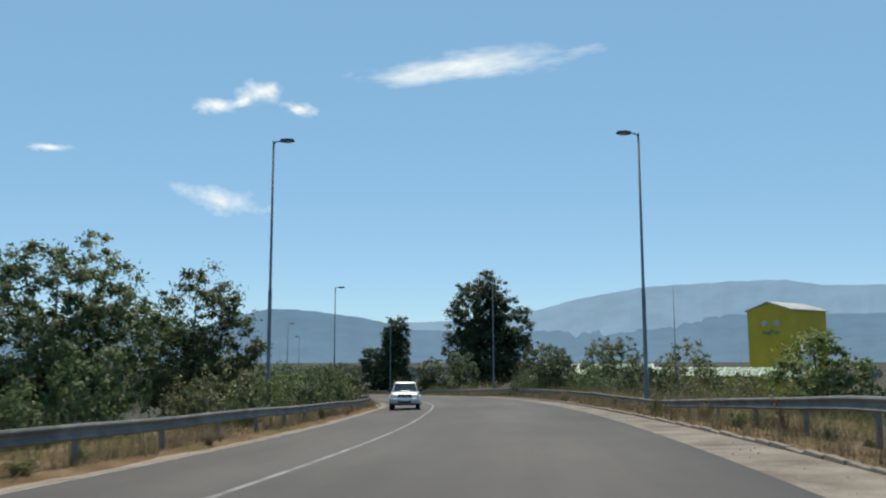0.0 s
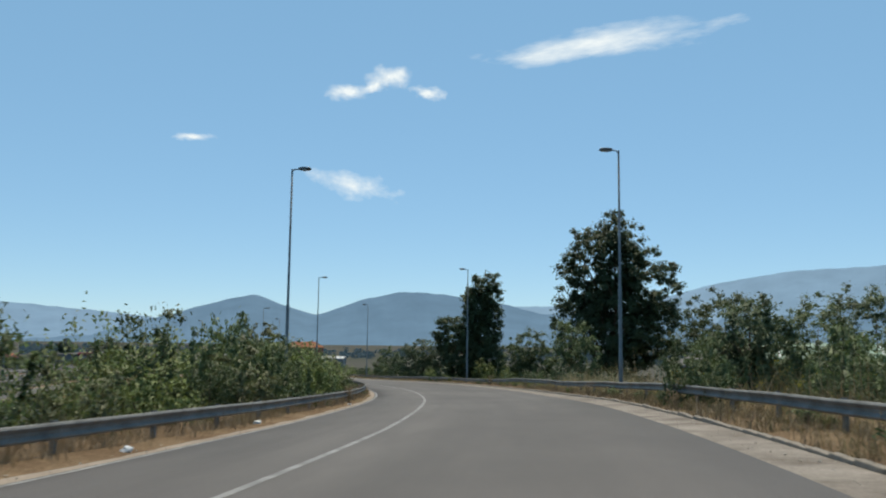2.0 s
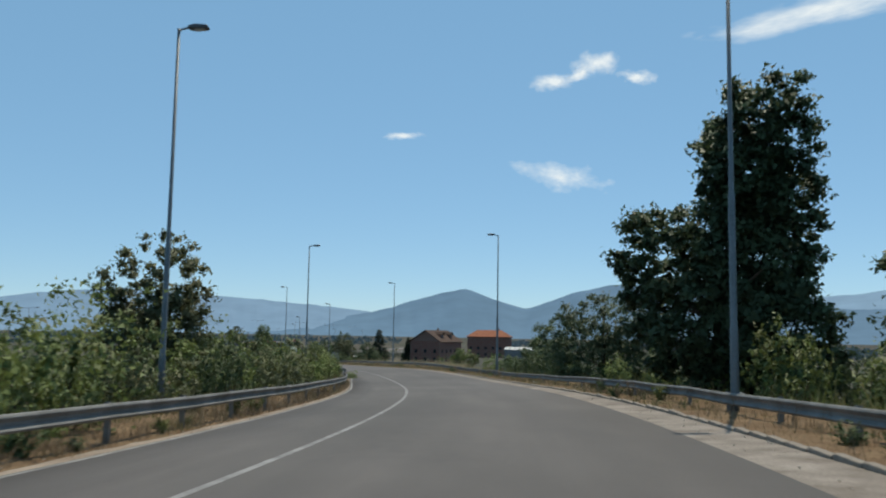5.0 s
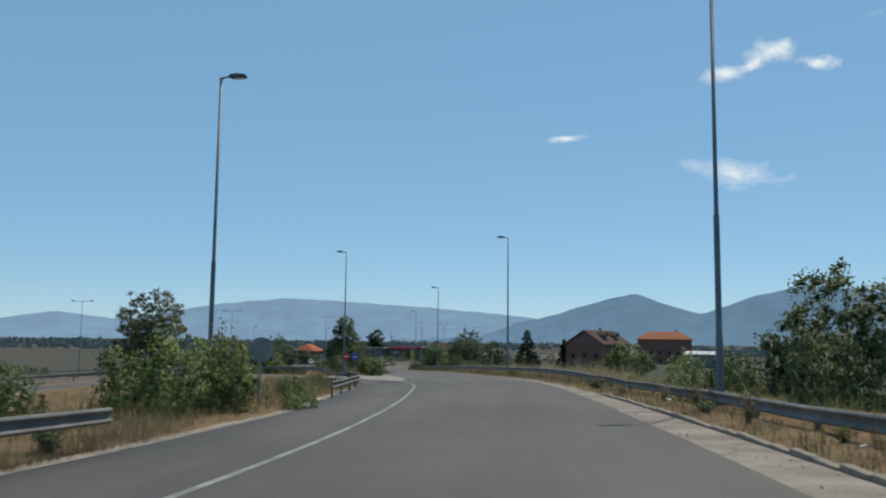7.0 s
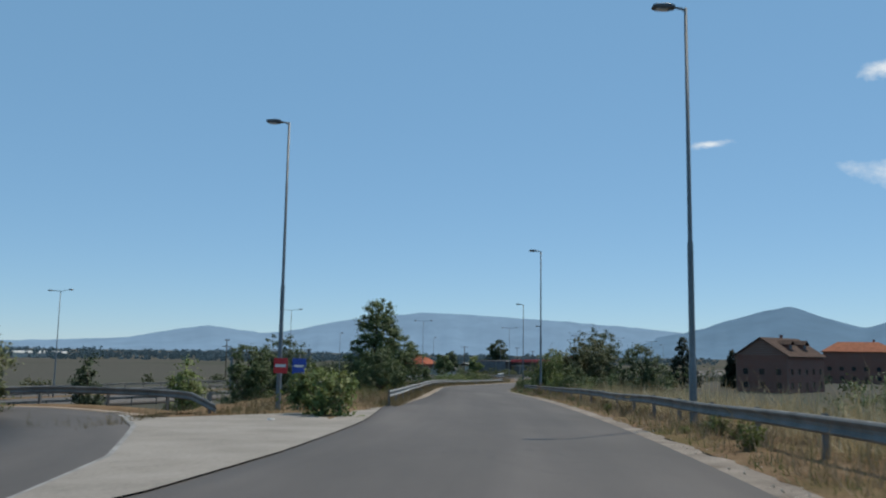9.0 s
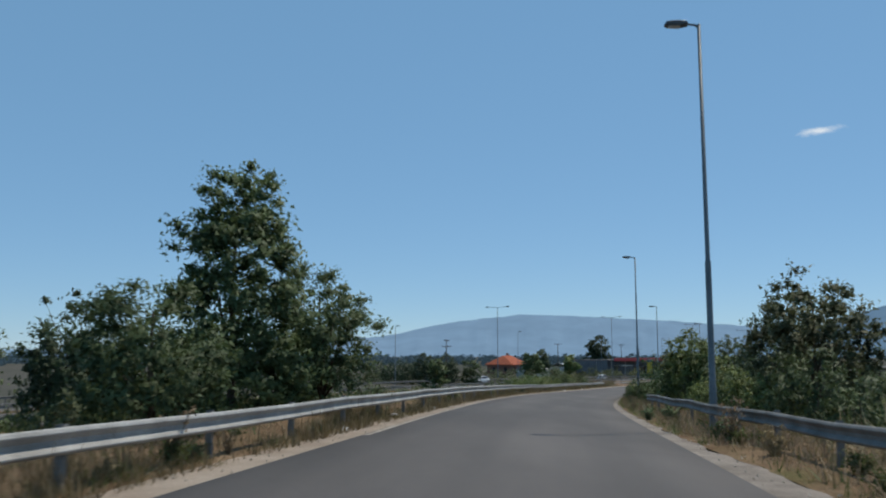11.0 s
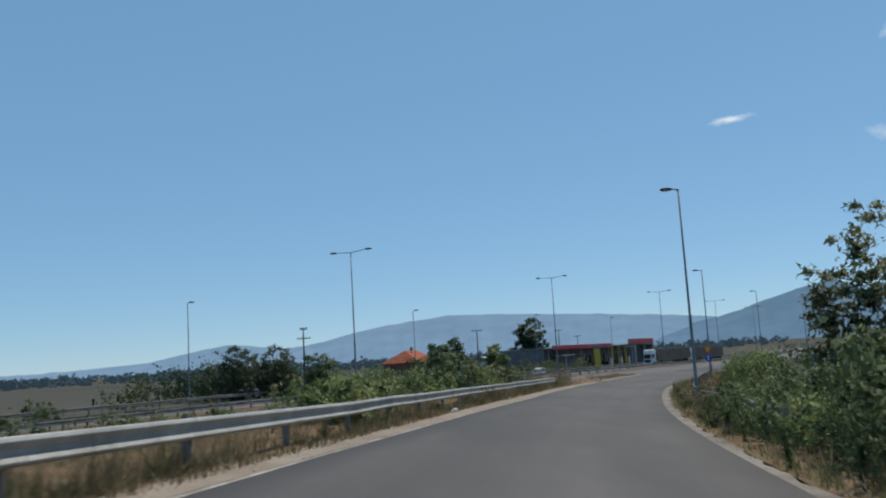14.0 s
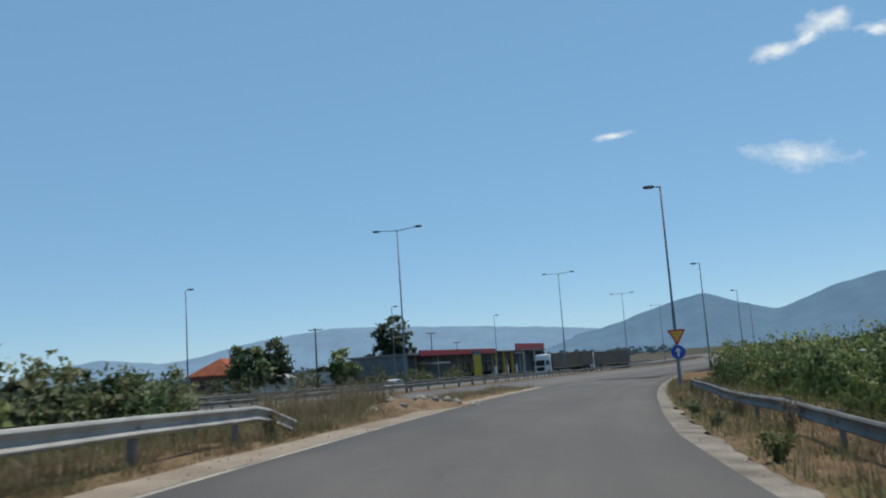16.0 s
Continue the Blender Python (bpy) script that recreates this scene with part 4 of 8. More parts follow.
# the two feathery trees beside the start of the ramp
def robinia(top, base, w, seed, leaf=M_LEAF):
    h = top - base
    return tree(h, [(0, 0, h * 0.72, w * 0.34, w * 0.34, h * 0.25), (w * 0.22, 0.2, h * 0.55, w * 0.3, w * 0.3, h * 0.2), (-w * 0.24, -0.3, h * 0.5, w * 0.28, w * 0.3, h * 0.22),
                    (0.1, w * 0.2, h * 0.42, w * 0.3, w * 0.26, h * 0.2), (0, -w * 0.2, h * 0.34, w * 0.34, w * 0.28, h * 0.18)],
                leaf, 0.21, 0.6, 58, 1.7, 0.16, seed, 16, 0.42)


p = on_road(33, -18.5)
stand(robinia(20.0, gz(p.x, p.y), 9.5, 11), p.x, p.y, label="feathery green robinia tree behind the guard rail", group="robinias by the ramp")
p = on_road(51, -18.0)
stand(robinia(20.3, gz(p.x, p.y), 8.4, 12), p.x, p.y, label="dense green robinia tree behind the guard rail", group="robinias by the ramp")
p = on_road(17, -23)
stand(robinia(20.5, gz(p.x, p.y), 9.0, 13), p.x, p.y, label="feathery green robinia tree on the slope", group="robinias by the ramp")


# tall poplar group, and the darker pair beside the rail
def poplar_group():
    b = gz(9.3, 177)
    h = 33.4 - b
    return tree(h, [(-3.5, 0, h * 0.72, 4.2, 4.0, h * 0.22), (0.5, 1, h * 0.8, 4.0, 4.0, h * 0.19), (4.5, -1, h * 0.64, 4.6, 4.2, h * 0.19), (-5.0, 1, h * 0.5, 4.2, 4.2, h * 0.16),
                    (5.4, 0.5, h * 0.47, 4.2, 4.4, h * 0.15), (0, -1, h * 0.5, 6.0, 5.0, h * 0.2), (0.6, 0, h * 0.28, 4.4, 4.2, h * 0.15), (0.4, 0, h * 0.6, 3.4, 3.2, h * 0.28), (1.0, 0, h * 0.1, 5.4, 4.2, h * 0.1)],
                M_LEAF_DARK, 0.37, 1.1, 84, 2.0, 0.5, 21, 14, 0.6)


stand(poplar_group(), 9.3, 177, label="large dark green poplar with a broad crown", category="tree")


def dark_poplar():
    b = gz(-11, 167.5)
    h = 23.6 - b
    return tree(h, [(1.3, 0, h * 0.62, 1.9, 2.0, h * 0.37), (2.9, 0.4, h * 0.6, 1.5, 1.6, h * 0.35), (0.1, -0.3, h * 0.55, 1.7, 1.8, h * 0.36), (1.5, 0, h * 0.4, 2.3, 2.2, h * 0.34), (-3.2, 0.2, h * 0.42, 2.4, 2.2, h * 0.2),
                    (-1.4, 0, h * 0.25, 3.0, 2.6, h * 0.2), (2.4, 0, h * 0.22, 3.0, 2.6, h * 0.2)],
                M_LEAF_DARK, 0.25, 0.62, 74, 2.2, 0.32, 22, 12, 0.6)


stand(dark_poplar(), -11.0, 167.5, turn=-0.2, label="dark columnar poplar with a bushy side branch", category="tree")

# thicket tree on the left slope, and the pair by the second rail
p = on_road(172, -17.5)
b = gz(p.x, p.y)
stand(tree(15.8 - b, [(0, 0, (15.8 - b) * 0.66, 2.7, 2.6, (15.8 - b) * 0.32), (1.2, 0.4, (15.8 - b) * 0.5, 1.9, 2.0, (15.8 - b) * 0.25), (-1.6, 0, (15.8 - b) * 0.42, 2.0, 2.0, (15.8 - b) * 0.25)],
           M_LEAF_GREY, 0.26, 0.6, 50, 1.8, 0.14, 23, 12), p.x, p.y, label="grey-green willow-like tree above the shrubs")


def spire_tree():
    b = gz(-108.2, 268.5)
    h = 12.3 - b
    return tree(h, [(0, 0, h * 0.8, 1.25, 1.25, h * 0.2), (0.2, 0, h * 0.62, 1.9, 1.9, h * 0.2), (-0.3, 0.2, h * 0.42, 2.6, 2.5, h * 0.2), (0, 0, h * 0.22, 2.9, 2.7, h * 0.18)],
                M_LEAF, 0.145, 0.46, 84, 2.1, 0.15, 31, 16, 0.5)


stand(spire_tree(), -108.2, 268.5, label="young pointed tree with glossy green leaves", category="tree")


def side_tree(top, x, y, w, seed, leaf=M_LEAF, size=0.21, per=44):
    b = gz(x, y)
    h = top - b
    return stand(tree(h, [(0, 0, h * 0.7, w * 0.36, w * 0.36, h * 0.26), (w * 0.26, 0, h * 0.55, w * 0.27, w * 0.3, h * 0.22), (-w * 0.26, 0.2, h * 0.5, w * 0.28, w * 0.28, h * 0.24), (0, 0, h * 0.28, w * 0.42, w * 0.4, h * 0.24), (0, 0.2, h * 0.12, w * 0.36, w * 0.36, h * 0.13)],
                      leaf, size, 0.55, per, 1.8, 0.12, seed, 14, 0.42), x, y)


tagged(side_tree(9.4, -108.6, 271.8, 4.8, 32, M_LEAF, 0.14, 84), "bushy feathery-leaved tree behind the guard rail", "tree", "trees behind the bright guard rail")
tagged(side_tree(8.0, -102.6, 264.0, 4.4, 33, M_LEAF, 0.14, 84), "low bushy tree with feathery leaves", "tree", "trees behind the bright guard rail")
tagged(side_tree(14.4, -104.8, 233.0, 9.2, 34, M_LEAF_GREY, 0.17, 70), "grey-green tree beside the loop road", "tree")
tagged(side_tree(17.2, 12.6, 104.6, 7.6, 48, M_LEAF, 0.17, 70), "dense green tree with bushes round its foot", "tree", "trees beyond the dry verge")
tagged(side_tree(18.1, 22.5, 121.0, 8.0, 35), "rounded green tree beyond the dry verge", "tree", "trees beyond the dry verge")
tagged(side_tree(18.2, 23.0, 110.0, 8.6, 36, M_LEAF_DARK), "dark green tree beyond the dry verge", "tree", "trees beyond the dry verge")
tagged(side_tree(17.4, 27.5, 96.0, 8.0, 37, M_LEAF_GREY), "dusty green tree beyond the dry verge", "tree", "trees beyond the dry verge")
tagged(side_tree(15.5, -2.2, 153.0, 6.6, 38, M_LEAF), "light green tree with feathery shoots", "tree", "trees beyond the dry verge")
tagged(side_tree(16.6, 3.0, 146.0, 6.0, 39), "green tree behind the guard rail", "tree", "trees beyond the dry verge")
tagged(side_tree(14.2, -21.8, 190.8, 9.6, 40, M_LEAF_DARK), "broad dark green tree beyond the rail", "tree", "trees beyond the dry verge")
tagged(side_tree(12.7, -33.4, 216.5, 6.0, 41), "feathery green tree reaching towards the road", "tree", "trees beyond the dry verge")
tagged(side_tree(9.9, -101.2, 289.4, 5.0, 42, M_LEAF_GREY), "thin-crowned green tree behind the rail", "tree", "trees behind the dull rail")
tagged(side_tree(8.8, -97.0, 292.5, 5.6, 43, M_LEAF_DARK), "dark rounded tree behind the rail", "tree", "trees behind the dull rail")
tagged(side_tree(8.4, -124.0, 314.6, 5.4, 44, M_LEAF_LIGHT), "light green sapling leaning over the rail", "tree", "trees behind the dull rail")
tagged(side_tree(8.6, -142.0, 341.6, 6.0, 45, M_LEAF_GREY), "yellowish feathery tree behind the bushes", "tree", "trees behind the dull rail")
tagged(side_tree(8.8, -139.0, 345.0, 6.6, 46), "green tree behind the bushes", "tree", "trees behind the dull rail")
tagged(side_tree(11.2, -113.1, 309.8, 6.2, 47, M_LEAF_DARK), "dark green tree beyond the pale grass", "tree", "trees behind the dull rail")


def far_tree(top, x, y, w, seed, leaf, label, low=0.12):
    b = gz(x, y)
    h = top - b
    t = tree(h, [(0, 0, h * 0.66, w * 0.4, w * 0.4, h * 0.3), (w * 0.15, 0, h * 0.45, w * 0.42, w * 0.4, h * 0.25), (-w * 0.15, 0, h * 0.36, w * 0.4, w * 0.4, h * 0.24)],
             leaf, 0.6, 1.1, 34, 1.8, 0.25, seed, 6, 0.6)
    return stand(t, x, y, label=label)


far_tree(13.8, -278, 485, 9.0, 51, M_LEAF_DARK, "dark rounded tree across the highway")
far_tree(8.2, -259, 437, 5.5, 52, M_LEAF_DARK, "dark green tree beside the red-roofed house")
far_tree(7.2, -255, 429, 6.5, 53, M_LEAF, "bushy green tree beside the red-roofed house")
far_tree(6.5, -270, 462, 5, 54, M_LEAF_LIGHT, "small bright green tree across the highway")


def conifer(top, x, y, w, seed):
    b = gz(x, y)
    h = top - b
    rng = np.random.default_rng(seed)
    cl = []
    for k in range(18):
        f = (k + 0.5) / 18
        r = w * 0.5 * (1 - f) ** 0.75 + 0.1
        n = max(4, int(26 * (1 - f)) + 3)
        for a in rng.uniform(0, math.tau, n):
            rr = r * rng.uniform(0.5, 1.05)
            cl.append((rr * math.cos(a), rr * math.sin(a), h * (0.06 + 0.92 * f) + rng.normal(0, 0.1), 0.5))
    cl = np.array(cl)
    root = new("conifer")
    bm = bmesh.new()
    wood(bm, rng, h, 0.2, cl, 6)
    part("trunk", bm, M_BARK, root, "", True)
    leaf_mesh("crown", *leaf_arrays(rng, cl, 46, 0.42, 0.45), M_NEEDLE).parent = root
    return stand(root, x, y, label="dark green cone-shaped conifer near the houses", group="conifers near the houses")


conifer(12.1, -147, 394, 8.2, 61)
conifer(9.4, -144, 412, 5.0, 62)


# ---------------------------------------------------------------- shrubs
FORMS = ([(0, 0, 1.0, 0.95, 0.9, 0.85), (0.5, 0.3, 1.4, 0.5, 0.55, 0.7), (-0.5, -0.2, 1.2, 0.55, 0.6, 0.8), (0, 0.4, 0.5, 1.1, 1.0, 0.5)],
         [(0, 0, 0.8, 1.2, 1.1, 0.65), (0.7, 0, 1.3, 0.45, 0.5, 0.6), (-0.6, 0.3, 1.45, 0.45, 0.5, 0.6), (0, -0.5, 0.5, 1.2, 0.9, 0.5)],
         [(0, 0, 1.1, 1.0, 1.0, 0.9), (0.4, -0.4, 1.7, 0.5, 0.5, 0.5), (-0.5, 0.3, 1.5, 0.55, 0.55, 0.6), (0, 0, 0.5, 1.2, 1.2, 0.5)])


def shoot_clumps(rng, count, low, spread):
    """Thin upright shoots: rows of small clumps that taper to a point."""
    out = []
    for _ in range(count):
        x, y = rng.normal(0, spread), rng.normal(0, spread)
        lx, ly = rng.normal(0, 0.16), rng.normal(0, 0.16)
        n = int(rng.integers(3, 6))
        z0 = low - 0.1 + rng.uniform(-0.35, 0.1)
        for k in range(n):
            out.append((x + lx * k * 0.13, y + ly * k * 0.13, z0 + 0.125 * k, 0.15 - 0.1 * k / n))
    return np.array(out)


def shrub_proto(form, leaf, seed, size=0.15, aspect=0.45):
    """A shrub about 2.4 m high and wide."""
    rng = np.random.default_rng(seed)
    cl = crown_clumps(rng, FORMS[form], 1.45, 0.3)
    cl = np.concatenate([cl, shoot_clumps(rng, 2, 1.2, 0.75)])
    root = new("shrub")
    bm = bmesh.new()
    for _ in range(9):
        e = Vector(cl[rng.integers(len(cl)), :3])
        a = Vector((rng.normal(0, 0.12), rng.normal(0, 0.12), -0.5))
        add_tube(bm, [a, a.lerp(e, 0.5) + Vector((0, 0, 0.12)), e], [0.03, 0.02, 0.006], 5)
    part("woody_base", bm, M_BARK, root)
    leaf_mesh("foliage", *leaf_arrays(rng, cl, 27, size * 0.7, aspect * 1.35, simple=True), leaf).parent = root
    return root


SHRUBS = [shrub_proto(0, M_LEAF_LIGHT, 70), shrub_proto(1, M_LEAF_GREY, 71), shrub_proto(2, M_LEAF, 72, 0.17, 0.35), shrub_proto(2, M_LEAF_DARK, 73, 0.17, 0.55),
          shrub_proto(1, M_LEAF_LIGHT, 74, 0.13, 0.6), shrub_proto(0, M_LEAF, 75, 0.2, 0.3)]
SHRUB_LABEL = ("light green shrub with pale shoots", "dusty grey-green shrub", "feathery green shrub", "dark green leafy shrub", "bright green small-leaved shrub", "feathery green shrub with long shoots")
for k, ob in enumerate(SHRUBS):
    p = on_road(-30 - 4 * k, -14)
    stand(ob, p.x, p.y, label=SHRUB_LABEL[k] + " on the slope", category="shrub", group="roadside shrubs")
srng = random.Random(99)


def shrub_spots(s0, s1, d0, d1, top0, top1, step, jitter):
    """Places along the ramp between d0 and d1 with the plant's height there; tops top0..top1 over the road."""
    s = s0
    while s < s1:
        f = (s - s0) / max(1e-6, s1 - s0)
        d = srng.uniform(d0, d1)
        ss = s + srng.uniform(-jitter, jitter)
        p = on_road(ss, d)
        g = gz(p.x, p.y)
        top = float(np.interp(ss, AX_S, AX_Z)) + (top0 + (top1 - top0) * f) * srng.uniform(0.55, 1.2)
        yield p, g, max(0.7, top - g + 0.1)
        s += step * srng.uniform(0.95, 1.65)


def shrub_row(s0, s1, d0, d1, top0, top1, step, kinds, where, jitter=1.5, wide=1.0):
    for p, g, h in shrub_spots(s0, s1, d0, d1, top0, top1, step, jitter):
        k = srng.choice(kinds)
        sc = srng.uniform(0.85, 1.2) * wide * max(0.5, min(2.2, h / 2.5))
        again(SHRUBS[k], p.x, p.y, g - 0.1, srng.uniform(0, 6.28), sc, min(1.5, h / 2.05 / sc), SHRUB_LABEL[k] + " " + where, "shrub", "roadside shrubs")


def thicket(name, spots, leaf, label, seed, size=0.2, rad=0.44, per=18):
    """Grown-together bushes that cannot be told apart, in one mesh."""
    rng = np.random.default_rng(seed)
    cl = []
    for p, g, h in spots:
        w = max(1.0, min(2.6, h / 1.9)) * rng.uniform(0.85, 1.3)
        form = FORMS[int(rng.integers(3))]
        a = rng.uniform(0, math.tau)
        for c in crown_clumps(rng, [tuple(b) for b in form], 1.0, rad / min(w, 1.35)):
            x, y = c[0] * math.cos(a) - c[1] * math.sin(a), c[0] * math.sin(a) + c[1] * math.cos(a)
            cl.append((p.x + x * w, p.y + y * w, g - 0.1 + c[2] * h / 2.25, c[3] * w))
        for c in shoot_clumps(rng, 2, 0.95, 0.4):
            cl.append((p.x + c[0] * w, p.y + c[1] * w, g - 0.1 + c[2] * h / 2.25, c[3] * 1.2))
    return tagged(leaf_mesh(name, *leaf_arrays(rng, np.array(cl), per, size * 0.98, 0.65, simple=True), leaf), label, "shrubs", kind="stuff")


def thicket_row(s0, s1, d0, d1, top0, top1, step, leaf, label, seed, **more):
    return thicket("thicket", shrub_spots(s0, s1, d0, d1, top0, top1, step, 1.5), leaf, label, seed, **more)


# left slope
shrub_row(14, 64, -11, -14, 2.4, 2.0, 3.6, (1, 2, 3, 5), "below the robinias")
shrub_row(60, 120, -10.0, -13, 2.2, 2.8, 2.6, (1, 0, 2, 4, 5), "behind the guard rail")
thicket_row(60, 125, -12.5, -20, 3.4, 4.0, 1.8, M_LEAF_LIGHT, "light green thicket behind the guard rail", 201)
shrub_row(118, 196, -9.8, -13, 2.6, 2.3, 2.5, (2, 0, 1, 4, 5), "behind the guard rail")
thicket_row(118, 200, -13, -20, 4.2, 3.0, 1.8, M_LEAF_LIGHT, "light green thicket behind the guard rail", 202)
thicket_row(64, 200, -15, -24, 2.5, 2.6, 4.0, M_LEAF_GREY, "grey-green thicket on the slope", 203)
thicket("thicket", [(Vector((-77.6, 285.0, 0)), gz(-77.6, 285), 5.6), (Vector((-75.2, 283.0, 0)), gz(-75.2, 283), 5.0), (Vector((-80.2, 286.6, 0)), gz(-80.2, 286.6), 4.4)], M_LEAF, "green bushes standing in the pale grass", 210)
shrub_row(196, 210, -10.5, -16, 1.7, 1.5, 2.2, (1, 2, 0), "on the loop's island")
# right slope
shrub_row(16, 60, 15, 26, 1.2, 1.8, 4.5, (1, 3), "beyond the dry verge")
thicket_row(36, 72, 14, 22, 2.6, 3.0, 3.0, M_LEAF_GREY, "dusty green bushes beyond the dry verge", 214)
shrub_row(60, 96, 13, 17, 2.4, 3.0, 4.2, (1, 2, 3), "beyond the dry verge")
thicket_row(56, 98, 14, 24, 3.4, 4.0, 1.9, M_LEAF_DARK, "dark green thicket beyond the dry verge", 204)
for s_, d_, sc, tall in ((80.0, 6.5, 0.95, 1.3), (81.6, 7.2, 0.8, 1.1), (78.6, 6.6, 0.6, 1.0)):
    p = on_road(s_, d_)
    again(SHRUBS[5], p.x, p.y, p.z - 0.1, s_, sc, tall, "light green shrub leaning over the dull rail", "shrub", "roadside shrubs")
thicket_row(124, 166, 12, 19, 1.6, 2.6, 2.0, M_LEAF_DARK, "dark green thicket behind the dull rail", 215)
thicket("thicket", ((Vector((x, y, 0)), gz(x, y), h) for x, y, h in ((13.2, 108.5, 3.4), (14.2, 101.5, 3.2), (10.8, 101.6, 3.0), (15.4, 105.8, 3.8), (17.5, 108, 4.2), (17.2, 99.5, 3.6))), M_LEAF, "green bushes round the foot of a tree", 216)
thicket("thicket", ((Vector((x, y, 0)), gz(x, y), max(1.2, z - gz(x, y))) for x, y, z in ((4.6, 136, 10.7), (6.6, 141, 11.2), (7.4, 134, 10.6), (9.0, 138, 10.9), (9.4, 146, 11.4), (12.0, 152, 11.6), (10.6, 132.5, 10.5), (13.0, 131, 10.4), (15.4, 130, 10.3), (6.0, 150, 11.6), (17.6, 129, 10.2))), M_LEAF_GREY, "dusty green bushes before the yellow house", 217)
thicket("thicket", ((Vector((12 + 2.1 * k, 206 - 0.7 * k + 5 * (k % 3), 0)), gz(12 + 2.1 * k, 206 - 0.7 * k), 12.3 + 0.5 * (k % 4) - gz(12 + 2.1 * k, 206 - 0.7 * k)) for k in range(16)), M_LEAF_DARK, "dark hedge far behind the yellow house", 219, 0.3, 0.6, 18)
shrub_row(130, 160, 9.5, 14, 2.0, 2.6, 3.4, (0, 2, 3, 5), "behind the dull rail")
shrub_row(156, 236, 9.5, 14, 2.6, 2.2, 3.4, (2, 3, 5, 0), "behind the dull rail")
thicket_row(150, 240, 13, 24, 3.8, 2.4, 1.9, M_LEAF_DARK, "dark green thicket behind the dull rail", 205)
shrub_row(238, 300, 22, 40, 1.8, 2.2, 8.0, (0, 2, 3), "in the pale dry grass")
shrub_row(300, 350, 7.0, 11, 1.9, 2.5, 2.5, (2, 5, 0, 3), "behind the dull rail")
thicket_row(314, 392, 11, 18, 3.4, 3.4, 2.0, M_LEAF, "green thicket behind the dull rail", 206)
shrub_row(349, 388, 4.5, 6.4, 1.5, 1.1, 1.3, (2, 0, 5), "growing over the rail", 0.6)
shrub_row(350, 386, 6.4, 10, 2.8, 1.8, 2.0, (2, 3, 5), "crowding the road's edge", 0.6)
thicket_row(353, 369, 6.4, 9.0, 3.9, 3.4, 0.9, M_LEAF, "green thicket crowding the road's edge", 218)
shrub_row(354, 386, 3.9, 4.4, 0.95, 0.8, 1.2, (2, 5, 0), "beside the kerb", 0.2)
shrub_row(384, 396, 7.4, 10.5, 1.7, 1.5, 2.4, (2, 5, 4), "behind the dull rail")
shrub_row(398, 420, 6.4, 8.5, 0.35, 0.35, 3.0, (4, 1), "behind the dull rail")
shrub_row(423, 470, 7.0, 10.5, 1.9, 2.4, 2.4, (4, 5, 0), "behind the dull rail")
thicket_row(424, 476, 8.5, 11, 2.2, 2.8, 2.0, M_LEAF_LIGHT, "green thicket behind the dull rail", 207)
# left, beyond the bright rail
def beyond_lot(n, a0, a1, r0, r1, h0, h1):
    rng = np.random.default_rng(77)
    for k in range(n):
        a, r = radians(a0 + (a1 - a0) * (k + rng.uniform(0, 1)) / n), rng.uniform(r0, r1)
        x, y = -147.7 + r * math.cos(a), 332.4 + r * math.sin(a)
        yield Vector((x, y, 0)), gz(x, y), rng.uniform(h0, h1)


thicket("thicket", beyond_lot(28, 88, 112, 128, 150, 3.0, 5.2), M_LEAF_DARK, "dark green bushes beyond the dusty lot", 231, 0.3, 0.6, 16)
shrub_row(286, 318, -8.5, -13, 1.7, 1.2, 2.6, (2, 1, 5), "behind the bright rail")
shrub_row(318, 365, -9, -15, 0.8, 0.8, 5.0, (1, 2, 0), "behind the bright rail")
shrub_row(366, 388, -9.2, -11.8, 1.0, 1.3, 2.2, (4, 0, 1, 2), "behind the bright rail")
shrub_row(388, 400, -9.2, -11.8, 1.8, 2.2, 1.8, (4, 0, 4, 2), "behind the bright rail")
shrub_row(400, 426, -8.6, -11.5, 2.5, 1.9, 2.2, (1, 4, 2), "behind the bright rail")
thicket_row(392, 428, -11, -15, 2.3, 2.4, 1.5, M_LEAF_LIGHT, "bright green bushes behind the bright guard rail", 208)
for x, y, sc in ((-166, 343.5, 1.3), (-163, 333.6, 1.2), (-178, 349, 1.25), (-176.5, 346.5, 1.0)):
    again(SHRUBS[4], x, y, None, srng.uniform(0, 6), sc, 1.1, "bright green shrub between ramp and highway", "shrub", "roadside shrubs")
for x, y in ((-83.5, 225.0), (-80.5, 222.0), (-87.5, 227.5), (-86.5, 222.0), (-84.5, 217.0)):
    again(SHRUBS[1], x, y, None, srng.uniform(0, 6), srng.uniform(0.9, 1.3), 1.1, "dusty shrub on the island of the loop road", "shrub", "roadside shrubs")
for x, y, k, sc in ((-92, 249, 2, 1.0), (-97, 255, 0, 0.8), (-52.0, 201.2, 4, 0.62), (-51.0, 200.2, 0, 0.6), (-53.0, 202.0, 4, 0.5), (-47.5, 193.5, 0, 0.9), (-48.2, 191.0, 4, 1.1)):
    again(SHRUBS[k], x, y, level_with_ramp((x, y))[2] - 0.2, srng.uniform(0, 6), sc, 1.0, SHRUB_LABEL[k] + " in dry grass", "shrub", "roadside shrubs")
g = gz(-118.1, 284.2)
h = 6.2 - g
stand(tree(h, [(0, 0, h * 0.5, 0.55, 0.5, h * 0.4), (0.1, 0, h * 0.82, 0.4, 0.4, h * 0.16)], M_LEAF, 0.2, 0.28, 26, 1.5, 0.04, 30, 8, name="sapling"), -118.1, 284.2, g, label="slender green sapling behind the bright rail", category="sapling")
